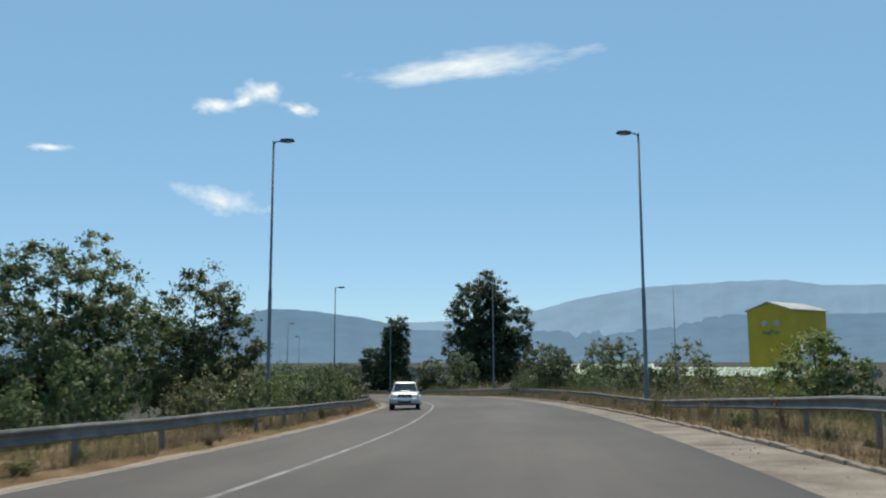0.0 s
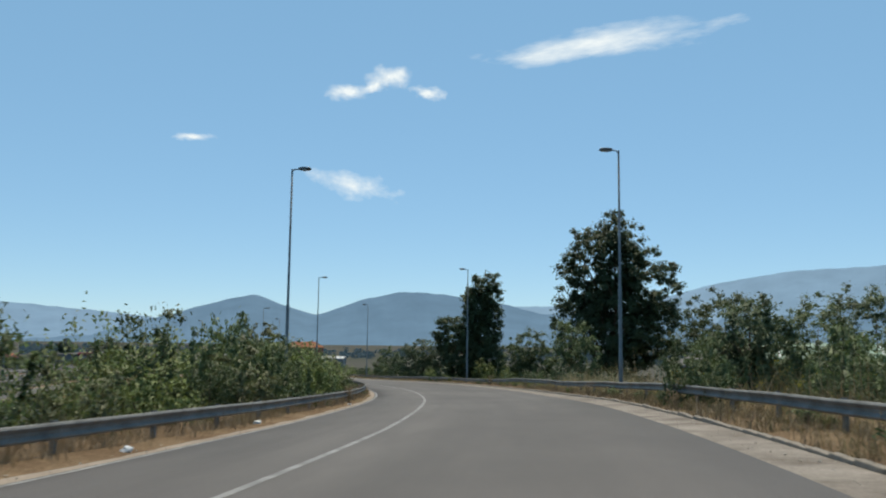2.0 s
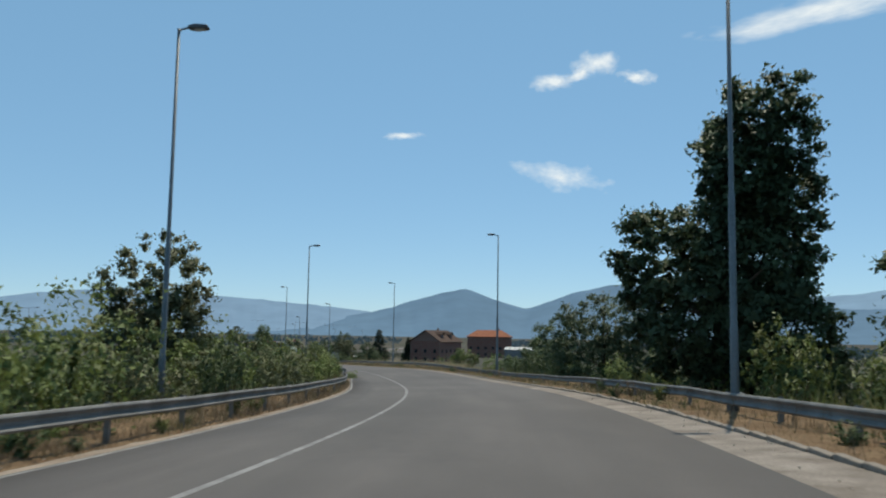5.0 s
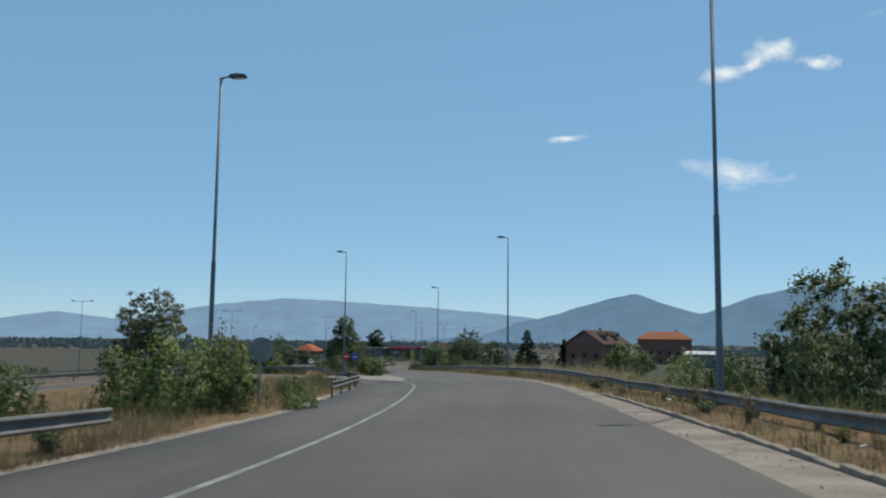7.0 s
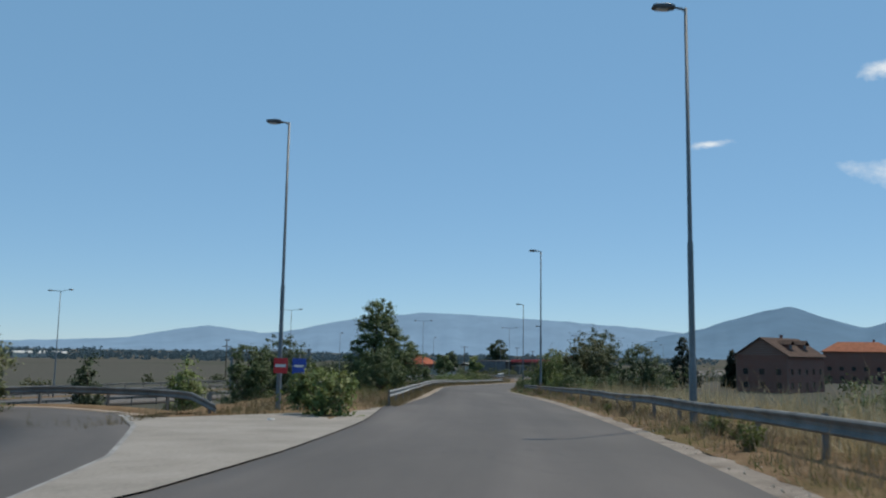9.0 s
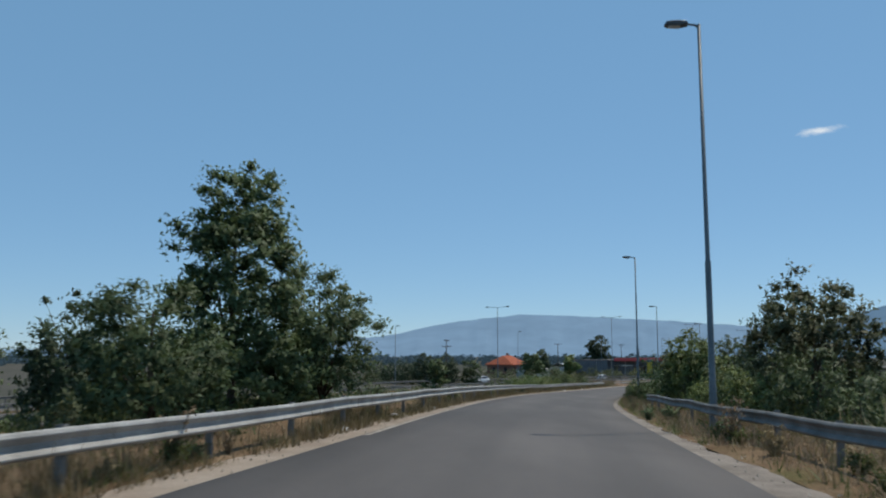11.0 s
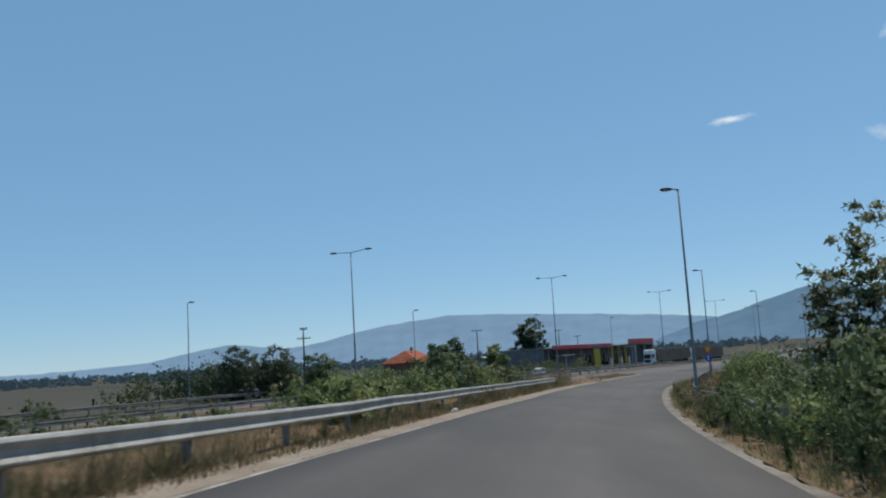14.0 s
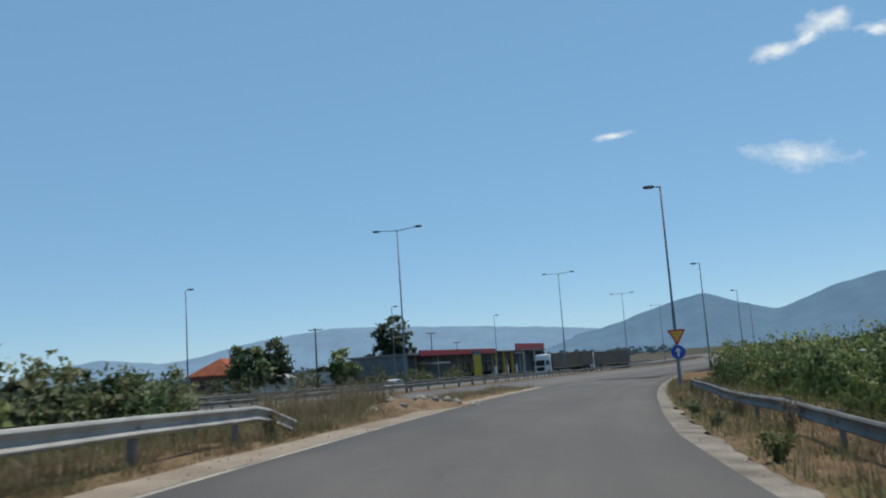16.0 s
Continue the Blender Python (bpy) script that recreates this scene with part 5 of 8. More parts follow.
# bushes round the loop road, behind the bright rail and across the highway
for top, x, y, w, seed, leaf, label in ((8.6, -89.7, 231.2, 4.2, 81, M_LEAF_GREY, "loose grey-green bush beyond the loop road"), (7.4, -98.6, 239.9, 1.9, 82, M_LEAF_DARK, "narrow dark green bush beyond the loop road"),
                                        (6.9, -97.7, 245.0, 3.0, 83, M_LEAF_LIGHT, "round bright green bush beyond the loop road"), (9.3, -121.7, 268.1, 7.0, 84, M_LEAF_DARK, "broad dark green tree before the highway"),
                                        (8.7, -118.0, 262.5, 5.0, 85, M_LEAF, "bushy green tree before the highway"), (7.1, -80.4, 241.1, 3.0, 86, M_LEAF_LIGHT, "light green shrub beside the fork's signs"),
                                        (3.9, -152.1, 326.6, 2.8, 87, M_LEAF_LIGHT, "yellow-green bush behind the bright rail"), (3.6, -154.6, 329.6, 2.6, 88, M_LEAF_LIGHT, "yellow-green bush behind the bright rail"),
                                        (6.9, -219.1, 362.8, 6.5, 89, M_LEAF_DARK, "broad dark tree across the highway"), (6.7, -216.8, 366.6, 6.0, 90, M_LEAF_DARK, "dark bushy tree across the highway"),
                                        (5.6, -214.2, 370.6, 5.0, 91, M_LEAF, "green bushy tree across the highway"), (3.5, -180.2, 362.8, 3.2, 92, M_LEAF_GREY, "dusty green bush behind the rail's end"),
                                        (3.3, -181.4, 365.2, 3.2, 93, M_LEAF, "green bush behind the rail's end"), (3.0, -182.4, 367.6, 2.8, 94, M_LEAF_GREY, "dusty green bush behind the rail's end"),
                                        (16.1, 16.9, 38.5, 4.4, 95, M_LEAF_LIGHT, "yellow-green tree beyond the dry verge"), (16.0, 11.9, 94.3, 5.0, 96, M_LEAF_DARK, "dark rounded bush by the dull rail"),
                                        (9.0, -52.6, 238.9, 4.2, 97, M_LEAF_LIGHT, "bright green tree in the pale grass")):
    tagged(side_tree(top, x, y, w, seed, leaf), label, "tree" if w > 4 else "bush", "bushes and trees round the ramp")
for s_, d_, k, sc, tall in ((207, -9.6, 0, 1.2, 1.15), (210, -10.4, 4, 1.15, 1.1), (204, -10.0, 0, 1.1, 1.2), (209.6, -7.35, 4, 0.46, 1.0), (208.8, -7.6, 0, 0.4, 1.0), (84, -11.5, 5, 1.25, 1.5), (89, -12.5, 5, 1.2, 1.6), (78, -12.2, 2, 1.2, 1.45), (95, -11.8, 5, 1.2, 1.4), (131, -11.5, 5, 1.2, 1.5), (404, -9.5, 5, 1.1, 1.3), (411, -10.5, 4, 1.2, 1.2)):
    p = on_road(s_, d_)
    again(SHRUBS[k], p.x, p.y, min(p.z - 0.1, gz(p.x, p.y) + (0.9 if d_ < -8 else 5)) - 0.1, srng.uniform(0, 6), sc, tall, SHRUB_LABEL[k] + " near the rail", "shrub", "roadside shrubs")
again(SHRUBS[5], 6.9, 81.9, 10.9, 1.0, 0.62, 1.35, "feathery green shrub growing at the kerb", "shrub", "roadside shrubs")
again(SHRUBS[2], 7.6, 83.2, 10.9, 2.2, 0.5, 1.1, "feathery green shrub growing at the kerb", "shrub", "roadside shrubs")


thicket("thicket", ((Vector((x, y, 0)), gz(x, y), h) for x, y, h in ((-169, 420, 2.0), (-171, 431, 2.4), (-172.5, 437, 2.2), (-176, 441, 2.6), (-179, 447, 2.4), (-183, 452, 2.8), (-166, 424, 1.8), (-168, 412, 2.2), (-190, 450, 2.4), (-193, 455, 2.6))), M_LEAF, "green bushes round the dusty lot", 215, 0.26, 0.5, 14)


def across_highway(n, a0, a1, r0, r1, h0, h1):
    for _ in range(n):
        q = on_highway(srng.uniform(a0, a1), srng.uniform(r0, r1))
        yield q, gz(q.x, q.y), srng.uniform(h0, h1)


thicket("thicket", across_highway(46, 8, 150, -23, -46, 2.0, 4.0), M_LEAF_GREY, "grey-green bushes across the highway", 211, 0.3, 0.6, 14)
thicket("thicket", across_highway(18, 4, 34, -25, -38, 4.5, 6.0), M_LEAF_DARK, "dark clump of bushes across the highway", 212, 0.3, 0.6, 20)
thicket("thicket", across_highway(30, -210, 8, -20, -36, 1.6, 4.0), M_LEAF_GREY, "scattered bushes across the highway", 213, 0.3, 0.5, 14)


thicket_row(312, 402, -13, -30, 0.5, 0.5, 1.5, M_LEAF_GREY, "grey-green scrub between ramp and highway", 216)
thicket_row(330, 404, -12, -20, 0.5, 0.7, 3.5, M_LEAF, "green scrub between ramp and highway", 217)

# ---------------------------------------------------------------- grass and weeds
def blades(rng, x, y, z, height, width):
    """Leaning, pointed grass blades, some lying almost flat."""
    n = len(x)
    a = rng.uniform(0, math.tau, n)
    lean = rng.uniform(0.1, 1.3, n) ** 1.5 * height
    dx, dy = np.cos(a), np.sin(a)
    sx, sy = -dy * width, dx * width
    b = np.stack([x, y, z], 1)
    t = b + np.stack([dx * lean, dy * lean, height / (1 + 0.4 * (lean / height) ** 2)], 1)
    s = np.stack([sx, sy, np.zeros(n)], 1)
    v = np.stack([b - s, b + s, t], 1).reshape(-1, 3)
    faces = np.arange(3 * n).reshape(n, 3)
    return v, faces


def grass_band(s0, s1, d0, d1, count, h, mat, label, seed, patch=0.35, width=0.009):
    rng = np.random.default_rng(seed)
    s = rng.uniform(s0, s1, count)
    f0 = np.array([d0(v) if callable(d0) else d0 for v in s])
    f1 = np.array([d1(v) if callable(d1) else d1 for v in s])
    u = rng.uniform(0, 1, count)
    d = f0 + (f1 - f0) * u
    keep = (np.sin(s * 0.9 + d * 1.7) * np.sin(s * 0.37 - d * 2.3) + rng.normal(0, 0.45, count)) > -1 + 2 * patch
    s, d, u = s[keep], d[keep], u[keep]
    hh = np.interp(s, AX_S, AX_H)
    x = np.interp(s, AX_S, AX_X) + d * np.sin(hh)
    y = np.interp(s, AX_S, AX_Y) - d * np.cos(hh)
    z = np.interp(s, AX_S, AX_Z) + np.clip(d, -8, 6.5) * np.tan(np.radians(np.interp(s, B_S, B_V)))
    g = ground_z(x, y)
    out = np.clip((np.abs(d) - np.where(d > 0, 9.0, 11.5)) / 4.0, 0, 1)
    z = z * (1 - out) + g * out - 0.06
    tuft = 0.5 + 0.5 * np.sin(s * 2.9 + 1.3 * np.sin(d * 3.1)) * np.sin(d * 4.3 + s * 0.7)
    height = h * np.minimum(rng.lognormal(-0.35, 0.4, len(s)), 1.5) * (0.35 + 0.9 * tuft) * (0.6 + 0.6 * np.abs(np.sin(s * 0.21 + d)))
    v, f = blades(rng, x, y, z, height, width * rng.uniform(0.7, 1.4, len(s)))
    return tagged(mesh_object("grass", v, f, mat), label, "grass", kind="stuff")


grass_band(0, 205, lambda s: D_LEFT(s) - 0.62, lambda s: D_LEFT(s) - 3.6, 52000, 0.45, M_BROWN, "dry brown grass under the guard rail", 1, 0.12)
grass_band(0, 200, lambda s: D_RAIL_L(s) + 0.25, lambda s: D_RAIL_L(s) - 0.8, 42000, 0.55, M_BROWN, "dry brown grass round the posts of the guard rail", 14, 0.1)
grass_band(0, 120, lambda s: D_KERB(s) + 0.3, lambda s: D_KERB(s) + 7, 42000, 0.75, M_DRY, "tall dry grass and weeds beyond the kerb", 2, 0.25)
grass_band(34, 92, 9.0, 18.0, 15000, 1.9, M_DRY, "tall dry weeds before the sheds", 25, 0.3, 0.018)
grass_band(92, 118, 6.6, 10.5, 5200, 1.5, M_PALE, "tall pale feathery weeds behind the dull rail", 23, 0.3, 0.016)
grass_band(92, 150, 7.0, 24.0, 24000, 1.0, M_GREEN_GRASS, "green and dusty weeds before the yellow house", 24, 0.25, 0.02)
grass_band(120, 235, lambda s: D_KERB(s) + 0.25, lambda s: D_KERB(s) + 4, 30000, 0.5, M_BROWN, "dry brown grass beyond the kerb", 3, 0.3)
grass_band(232, 320, lambda s: D_KERB(s) + 0.3, lambda s: D_KERB(s) + 3, 30000, 0.5, M_BROWN, "dry brown grass beside the rail", 4, 0.2, 0.012)
grass_band(232, 300, 5.6, 26.0, 90000, 1.15, M_PALE, "tall pale ripe grass in the field", 5, 0.15, 0.016)
grass_band(272, 470, lambda s: left_soft(s) - 0.1, lambda s: D_LEFT(s) - 4.5, 90000, 0.36, M_BROWN, "brown and straw-coloured grass under the bright rail", 6, 0.12, 0.014)
grass_band(274, 426, lambda s: D_RAIL_G(s) + 0.45, lambda s: D_RAIL_G(s) - 0.8, 42000, 0.5, M_DRY, "dry grass round the posts of the bright rail", 15, 0.15, 0.012)
grass_band(274, 430, lambda s: left_soft(s) - 0.15, lambda s: D_RAIL_G(min(s, 425)) - 0.4, 26000, 0.3, M_GREEN_GRASS, "low olive weeds on the verge", 16, 0.4, 0.014)
grass_band(300, 470, lambda s: D_KERB(s) + 0.2, lambda s: D_KERB(s) + 3.5, 46000, 0.5, M_BROWN, "dry grass and weeds beside the rail", 7, 0.15, 0.012)
grass_band(0, 235, 8, 14, 22000, 0.9, M_GREEN_GRASS, "mixed green and dry weeds on the slope", 8, 0.3, 0.014)
grass_band(0, 230, -10, -15, 26000, 0.9, M_GREEN_GRASS, "mixed green and dry weeds on the slope", 9, 0.3, 0.014)
grass_band(196, 250, lambda s: D_LEFT(min(s, 232)) - 0.6 - max(0, s - 222) * 0.35, lambda s: -15.0, 26000, 0.7, M_DRY, "dry weeds on the island of the loop road", 10, 0.25, 0.012)
grass_band(215, 249, lambda s: ISLAND(s) - 0.15, lambda s: ISLAND(s) - 6.5, 34000, 0.5, M_DRY, "dry weeds on the loop's island", 17, 0.2, 0.013)
grass_band(215, 246, lambda s: ISLAND(s) - 0.6, lambda s: ISLAND(s) - 6.5, 12000, 0.6, M_GREEN_GRASS, "olive weeds on the island of the loop", 18, 0.4, 0.014)
grass_band(256, 292, lambda s: -12.4 + max(0, min(s, 270) - 263) * 0.9, lambda s: -15.0, 22000, 0.55, M_DRY, "dry weeds in the wedge between the roads", 11, 0.25, 0.012)
grass_band(300, 470, 6.0, 12, 30000, 0.9, M_GREEN_GRASS, "green weeds behind the rail", 12, 0.3, 0.014)
grass_band(150, 300, lambda s: D_KERB(s) + 0.08, lambda s: D_RAIL_R(s) + 0.7, 18000, 0.4, M_GREEN_GRASS, "olive weeds between gutter and rail", 19, 0.4, 0.013)
grass_band(300, 470, lambda s: D_KERB(s) + 0.05, lambda s: D_RAIL_R(s) + 0.4, 26000, 0.4, M_GREEN_GRASS, "olive weeds beside the road's edge", 20, 0.35, 0.013)
grass_band(0, 120, lambda s: D_KERB(s) + 0.1, lambda s: D_RAIL_R(s) + 0.9, 34000, 0.5, M_BROWN, "dry brown weeds between kerb and rail", 21, 0.25, 0.012)
grass_band(431, 441, -8.0, -11, 9000, 1.05, M_BROWN, "tall brown weeds on the soil heap", 22, 0.25, 0.014)
grass_band(280, 440, -7, -16, 34000, 0.8, M_GREEN_GRASS, "mixed weeds behind the bright guard rail", 13, 0.3, 0.014)


def weed(name, mat, stalks, h, spread, size, seed):
    """One wild plant: thin stalks with small leaves or seed heads along them."""
    rng = np.random.default_rng(seed)
    cl = []
    bm = bmesh.new()
    for _ in range(stalks):
        a, r = rng.uniform(0, math.tau), rng.uniform(0.2, 1.0) * spread
        top = Vector((math.cos(a) * r, math.sin(a) * r, h * rng.uniform(0.5, 1.0)))
        add_tube(bm, [(0, 0, -0.1), top * 0.5 + Vector((0, 0, 0.06 * h)), top], [0.009, 0.006, 0.003], 4)
        for f in np.linspace(0.25, 1.0, 5):
            cl.append((*(top * float(f)), size * 1.6))
    root = new(name)
    tagged(part("stem", bm, M_DRY, root), kind="stuff")
    leaf_mesh("leaves", *leaf_arrays(rng, np.array(cl), 9, size, 0.5, simple=True), mat).parent = root
    return root


WEEDS = [(weed("weed", M_BROWN, 9, 0.8, 0.3, 0.06, 301), "dead brown thistle on the dry verge"), (weed("weed", M_GREEN_GRASS, 12, 0.45, 0.35, 0.08, 302), "low olive weed on the dry verge"),
         (weed("weed", M_DRY, 14, 0.6, 0.3, 0.05, 303), "straw-coloured wild grass tuft on the verge"), (weed("weed", M_LEAF, 10, 0.55, 0.4, 0.09, 304), "dark green weed on the dry verge")]
wrng = random.Random(61)
for k, (ob, lab) in enumerate(WEEDS):
    p = on_road(2 + 2 * k, D_KERB(4) + 0.9)
    stand(ob, p.x, p.y, p.z, label=lab, category="weed", group="weeds on the verges")
for s0, s1, d0, d1, n in ((4, 150, lambda s: D_KERB(s) + 0.35, lambda s: D_RAIL_R(s) + 0.8, 60), (150, 330, lambda s: D_KERB(s) + 0.3, lambda s: D_RAIL_R(s) + 0.6, 60), (372, 440, lambda s: D_KERB(s) + 0.2, lambda s: D_RAIL_R(s), 26),
                          (6, 195, lambda s: left_soft(s) - 0.2, lambda s: D_RAIL_L(s) - 0.3, 40), (284, 424, lambda s: left_soft(s) - 0.25, lambda s: D_RAIL_G(s) - 0.2, 50)):
    for _ in range(n):
        s_ = wrng.uniform(s0, s1)
        u = wrng.random()
        p = on_road(s_, d0(s_) * (1 - u) + d1(s_) * u)
        ob, lab = wrng.choice(WEEDS)
        again(ob, p.x, p.y, p.z - 0.02, wrng.uniform(0, 6), wrng.uniform(0.55, 1.3), wrng.uniform(0.7, 1.2), lab, "weed", "weeds on the verges")


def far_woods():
    """Distant tree lines across the plain, in one mesh, tinted blue-grey for haze."""
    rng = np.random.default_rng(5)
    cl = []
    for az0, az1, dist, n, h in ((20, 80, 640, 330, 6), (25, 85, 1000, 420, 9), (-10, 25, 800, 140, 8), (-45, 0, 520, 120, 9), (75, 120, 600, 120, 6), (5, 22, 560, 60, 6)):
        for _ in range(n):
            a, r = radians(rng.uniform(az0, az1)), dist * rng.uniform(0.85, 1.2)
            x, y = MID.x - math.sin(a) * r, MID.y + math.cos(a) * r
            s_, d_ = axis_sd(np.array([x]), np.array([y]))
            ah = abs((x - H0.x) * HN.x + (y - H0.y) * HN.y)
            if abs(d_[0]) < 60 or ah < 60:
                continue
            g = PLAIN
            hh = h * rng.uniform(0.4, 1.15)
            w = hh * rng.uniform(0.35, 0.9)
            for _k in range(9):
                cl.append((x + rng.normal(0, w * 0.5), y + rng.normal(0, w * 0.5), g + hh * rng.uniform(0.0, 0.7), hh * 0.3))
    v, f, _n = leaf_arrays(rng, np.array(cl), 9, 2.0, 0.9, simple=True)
    # the haze before these leaves is in their colour and faint glow
    return tagged(mesh_object("far_woods", v, f, haze_material("hazy_far_leaves", (0.06, 0.09, 0.11), 0.4)), "distant lines of trees tinted blue-grey for haze across the plain", "trees", kind="stuff")


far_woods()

# ---------------------------------------------------------------- paint, glass and building materials
def car_paint(name, col, metal=0.35, rough=0.32):
    m, t, b = material(name)
    dust = ramp(t, noise_tex(t, 2.2, 4), (0.4, 0.0), (0.75, 0.35))
    t.links.new(mix_rgb(t, dust, col, (0.42, 0.38, 0.32)), b.inputs["Base Color"])
    b.inputs["Metallic"].default_value = metal
    t.links.new(ramp(t, noise_tex(t, 3.0, 3), (0.3, rough), (0.75, rough + 0.2)), b.inputs["Roughness"])
    b.inputs["Coat Weight"].default_value = 0.5
    return m


def dark_glass(name, col=(0.015, 0.02, 0.025)):
    m, t, b = material(name)
    t.links.new(ramp(t, noise_tex(t, 2.0, 3), (0.3, col), (0.8, tuple(c + 0.02 for c in col))), b.inputs["Base Color"])
    b.inputs["Roughness"].default_value = 0.06
    b.inputs["Specular IOR Level"].default_value = 0.6
    return m


M_SILVER = car_paint("silver_paint", (0.425, 0.451, 0.468), 0.45)
M_WHITE_CAR = car_paint("white_paint", (0.646, 0.654, 0.654), 0.0)
M_GREY_CAR = car_paint("grey_paint", (0.238, 0.255, 0.272), 0.4)
M_RED_CAR = car_paint("red_paint", (0.4, 0.04, 0.035), 0.1)
M_GLASS = dark_glass("tinted_glass")
M_TYRE = worn("tyre_rubber", (0.03, 0.03, 0.03), (0.05, 0.047, 0.043), 5, 40, 0.9)
M_RIM = plain("alloy_rim", (0.32, 0.33, 0.34), 0.4, 0.6)
M_TRIM = worn("black_plastic", (0.03, 0.031, 0.033), (0.05, 0.05, 0.05), 4, 40, 0.65)
M_CHROME = plain("chrome_trim", (0.62, 0.63, 0.64), 0.2, 0.9)
M_HEADLIGHT = plain("headlight_glass", (0.72, 0.74, 0.75), 0.08)
M_TAIL = plain("red_tail_light", (0.35, 0.02, 0.02), 0.2)
M_PLATE = plain("pale_plate", (0.7, 0.71, 0.7), 0.5)
M_YELLOW = worn("yellow_cladding", (0.465, 0.338, 0.045), (0.375, 0.27, 0.038), 0.3, 6, 0.7)
M_YELLOW2 = worn("bright_yellow_panel", (0.51, 0.375, 0.038), (0.42, 0.3, 0.038), 0.6, 12, 0.5)
M_WHITE_ROOF = worn("white_sheet_roof", (0.51, 0.51, 0.484), (0.357, 0.357, 0.332), 0.4, 8, 0.55)
M_WHITE_WALL = worn("white_render", (0.578, 0.57, 0.535), (0.425, 0.408, 0.374), 0.5, 10, 0.9)
M_GREY_WALL = worn("grey_panel", (0.165, 0.18, 0.195), (0.112, 0.12, 0.135), 0.5, 10, 0.7)
M_DARK_ROOF = worn("dark_brown_tiles", (0.098, 0.064, 0.049), (0.056, 0.038, 0.032), 0.8, 9, 0.9, relief=0.6, dist=0.05)
M_ORANGE_ROOF = worn("orange_roof_tiles", (0.3, 0.115, 0.062), (0.2, 0.075, 0.042), 0.8, 9, 0.9, relief=0.6, dist=0.05)
M_RED_ROOF = worn("red_roof_tiles", (0.36, 0.112, 0.06), (0.255, 0.075, 0.045), 0.8, 9, 0.9, relief=0.6, dist=0.05)
M_GREEN_SHEET = worn("pale_green_sheet_roof", (0.2, 0.32, 0.23), (0.13, 0.22, 0.15), 0.4, 8, 0.6)
M_GREY_ROOF = worn("grey_fibre_roof", (0.225, 0.21, 0.203), (0.15, 0.135, 0.128), 0.8, 9, 0.9, relief=0.6, dist=0.05)
M_STATION_RED = worn("red_fascia", (0.315, 0.022, 0.03), (0.247, 0.019, 0.022), 0.5, 10, 0.5)
M_LEAF_LOGO = plain("dark_green_paint", (0.16, 0.2, 0.06), 0.6)
M_ROUND_GREY = plain("grey_paint_disc", (0.36, 0.37, 0.36), 0.6)
M_SIGN_BLUE = plain("sign_blue", (0.02, 0.07, 0.42), 0.4)
M_SIGN_RED = plain("sign_red", (0.5, 0.02, 0.03), 0.4)
M_SIGN_YELLOW = plain("sign_orange_yellow", (0.68, 0.357, 0.034), 0.4)
M_SIGN_WHITE = plain("sign_white", (0.68, 0.68, 0.68), 0.4)
M_SIGN_BACK = worn("sign_back_metal", (0.315, 0.323, 0.323), (0.225, 0.225, 0.225), 3, 30, 0.5, 0.5)
M_WOOD_POLE = worn("weathered_pole_wood", (0.112, 0.09, 0.068), (0.068, 0.056, 0.045), 2, 30, 0.95)
M_TARP = worn("brown_grey_tarpaulin", (0.195, 0.15, 0.12), (0.15, 0.116, 0.094), 0.6, 8, 0.7)
M_LITTER = plain("white_litter", (0.637, 0.637, 0.62), 0.6)
M_DIRT = worn("brown_rubble_soil", (0.225, 0.15, 0.098), (0.135, 0.09, 0.06), 1.5, 9, 1.0, relief=0.8, dist=0.05)
M_PEBBLE = worn("pale_pebbles", (0.42, 0.38, 0.32), (0.3, 0.27, 0.22), 2, 14, 0.95)
M_STONE = worn("pale_rubble", (0.338, 0.307, 0.262), (0.225, 0.203, 0.165), 2, 14, 0.95, relief=0.6)


def brick_material():
    m, t, b = material("rough_brick")
    tx = t.nodes.new("ShaderNodeTexBrick")
    tx.inputs["Scale"].default_value = 1.0
    tx.inputs["Brick Width"].default_value, tx.inputs["Row Height"].default_value, tx.inputs["Mortar Size"].default_value = 0.3, 0.2, 0.015
    tx.inputs["Color1"].default_value, tx.inputs["Color2"].default_value, tx.inputs["Mortar"].default_value = (0.21, 0.082, 0.06, 1), (0.15, 0.062, 0.048, 1), (0.19, 0.15, 0.13, 1)
    mp = t.nodes.new("ShaderNodeMapping")
    mp.inputs["Rotation"].default_value = (radians(90), 0, 0)
    t.links.new(t.nodes.new("ShaderNodeTexCoord").outputs["Object"], mp.inputs["Vector"])
    t.links.new(mp.outputs[0], tx.inputs["Vector"])
    col = mix_rgb(t, ramp(t, noise_tex(t, 0.6, 4), (0.4, 0.0), (0.75, 0.45)), tx.outputs["Color"], (0.15, 0.105, 0.09))
    t.links.new(col, b.inputs["Base Color"])
    b.inputs["Roughness"].default_value = 0.95
    bump(t, b, tx.outputs["Fac"], 0.4, -0.01)
    return m


M_BRICK = brick_material()


# ---------------------------------------------------------------- vehicles
def ring(x, w, z0, z1, r, lean=0.0):
    """A rounded box section across x: half width w, from z0 to z1; lean narrows its top."""
    out = []
    for cy, cz, a0 in ((w - r, z0 + r, -90), (w - r - lean, z1 - r, 0), (-w + r + lean, z1 - r, 90), (-w + r, z0 + r, 180)):
        for k in range(4):
            a = radians(a0 + 30 * k)
            out.append((x, cy + r * math.cos(a), cz + r * math.sin(a)))
    return out


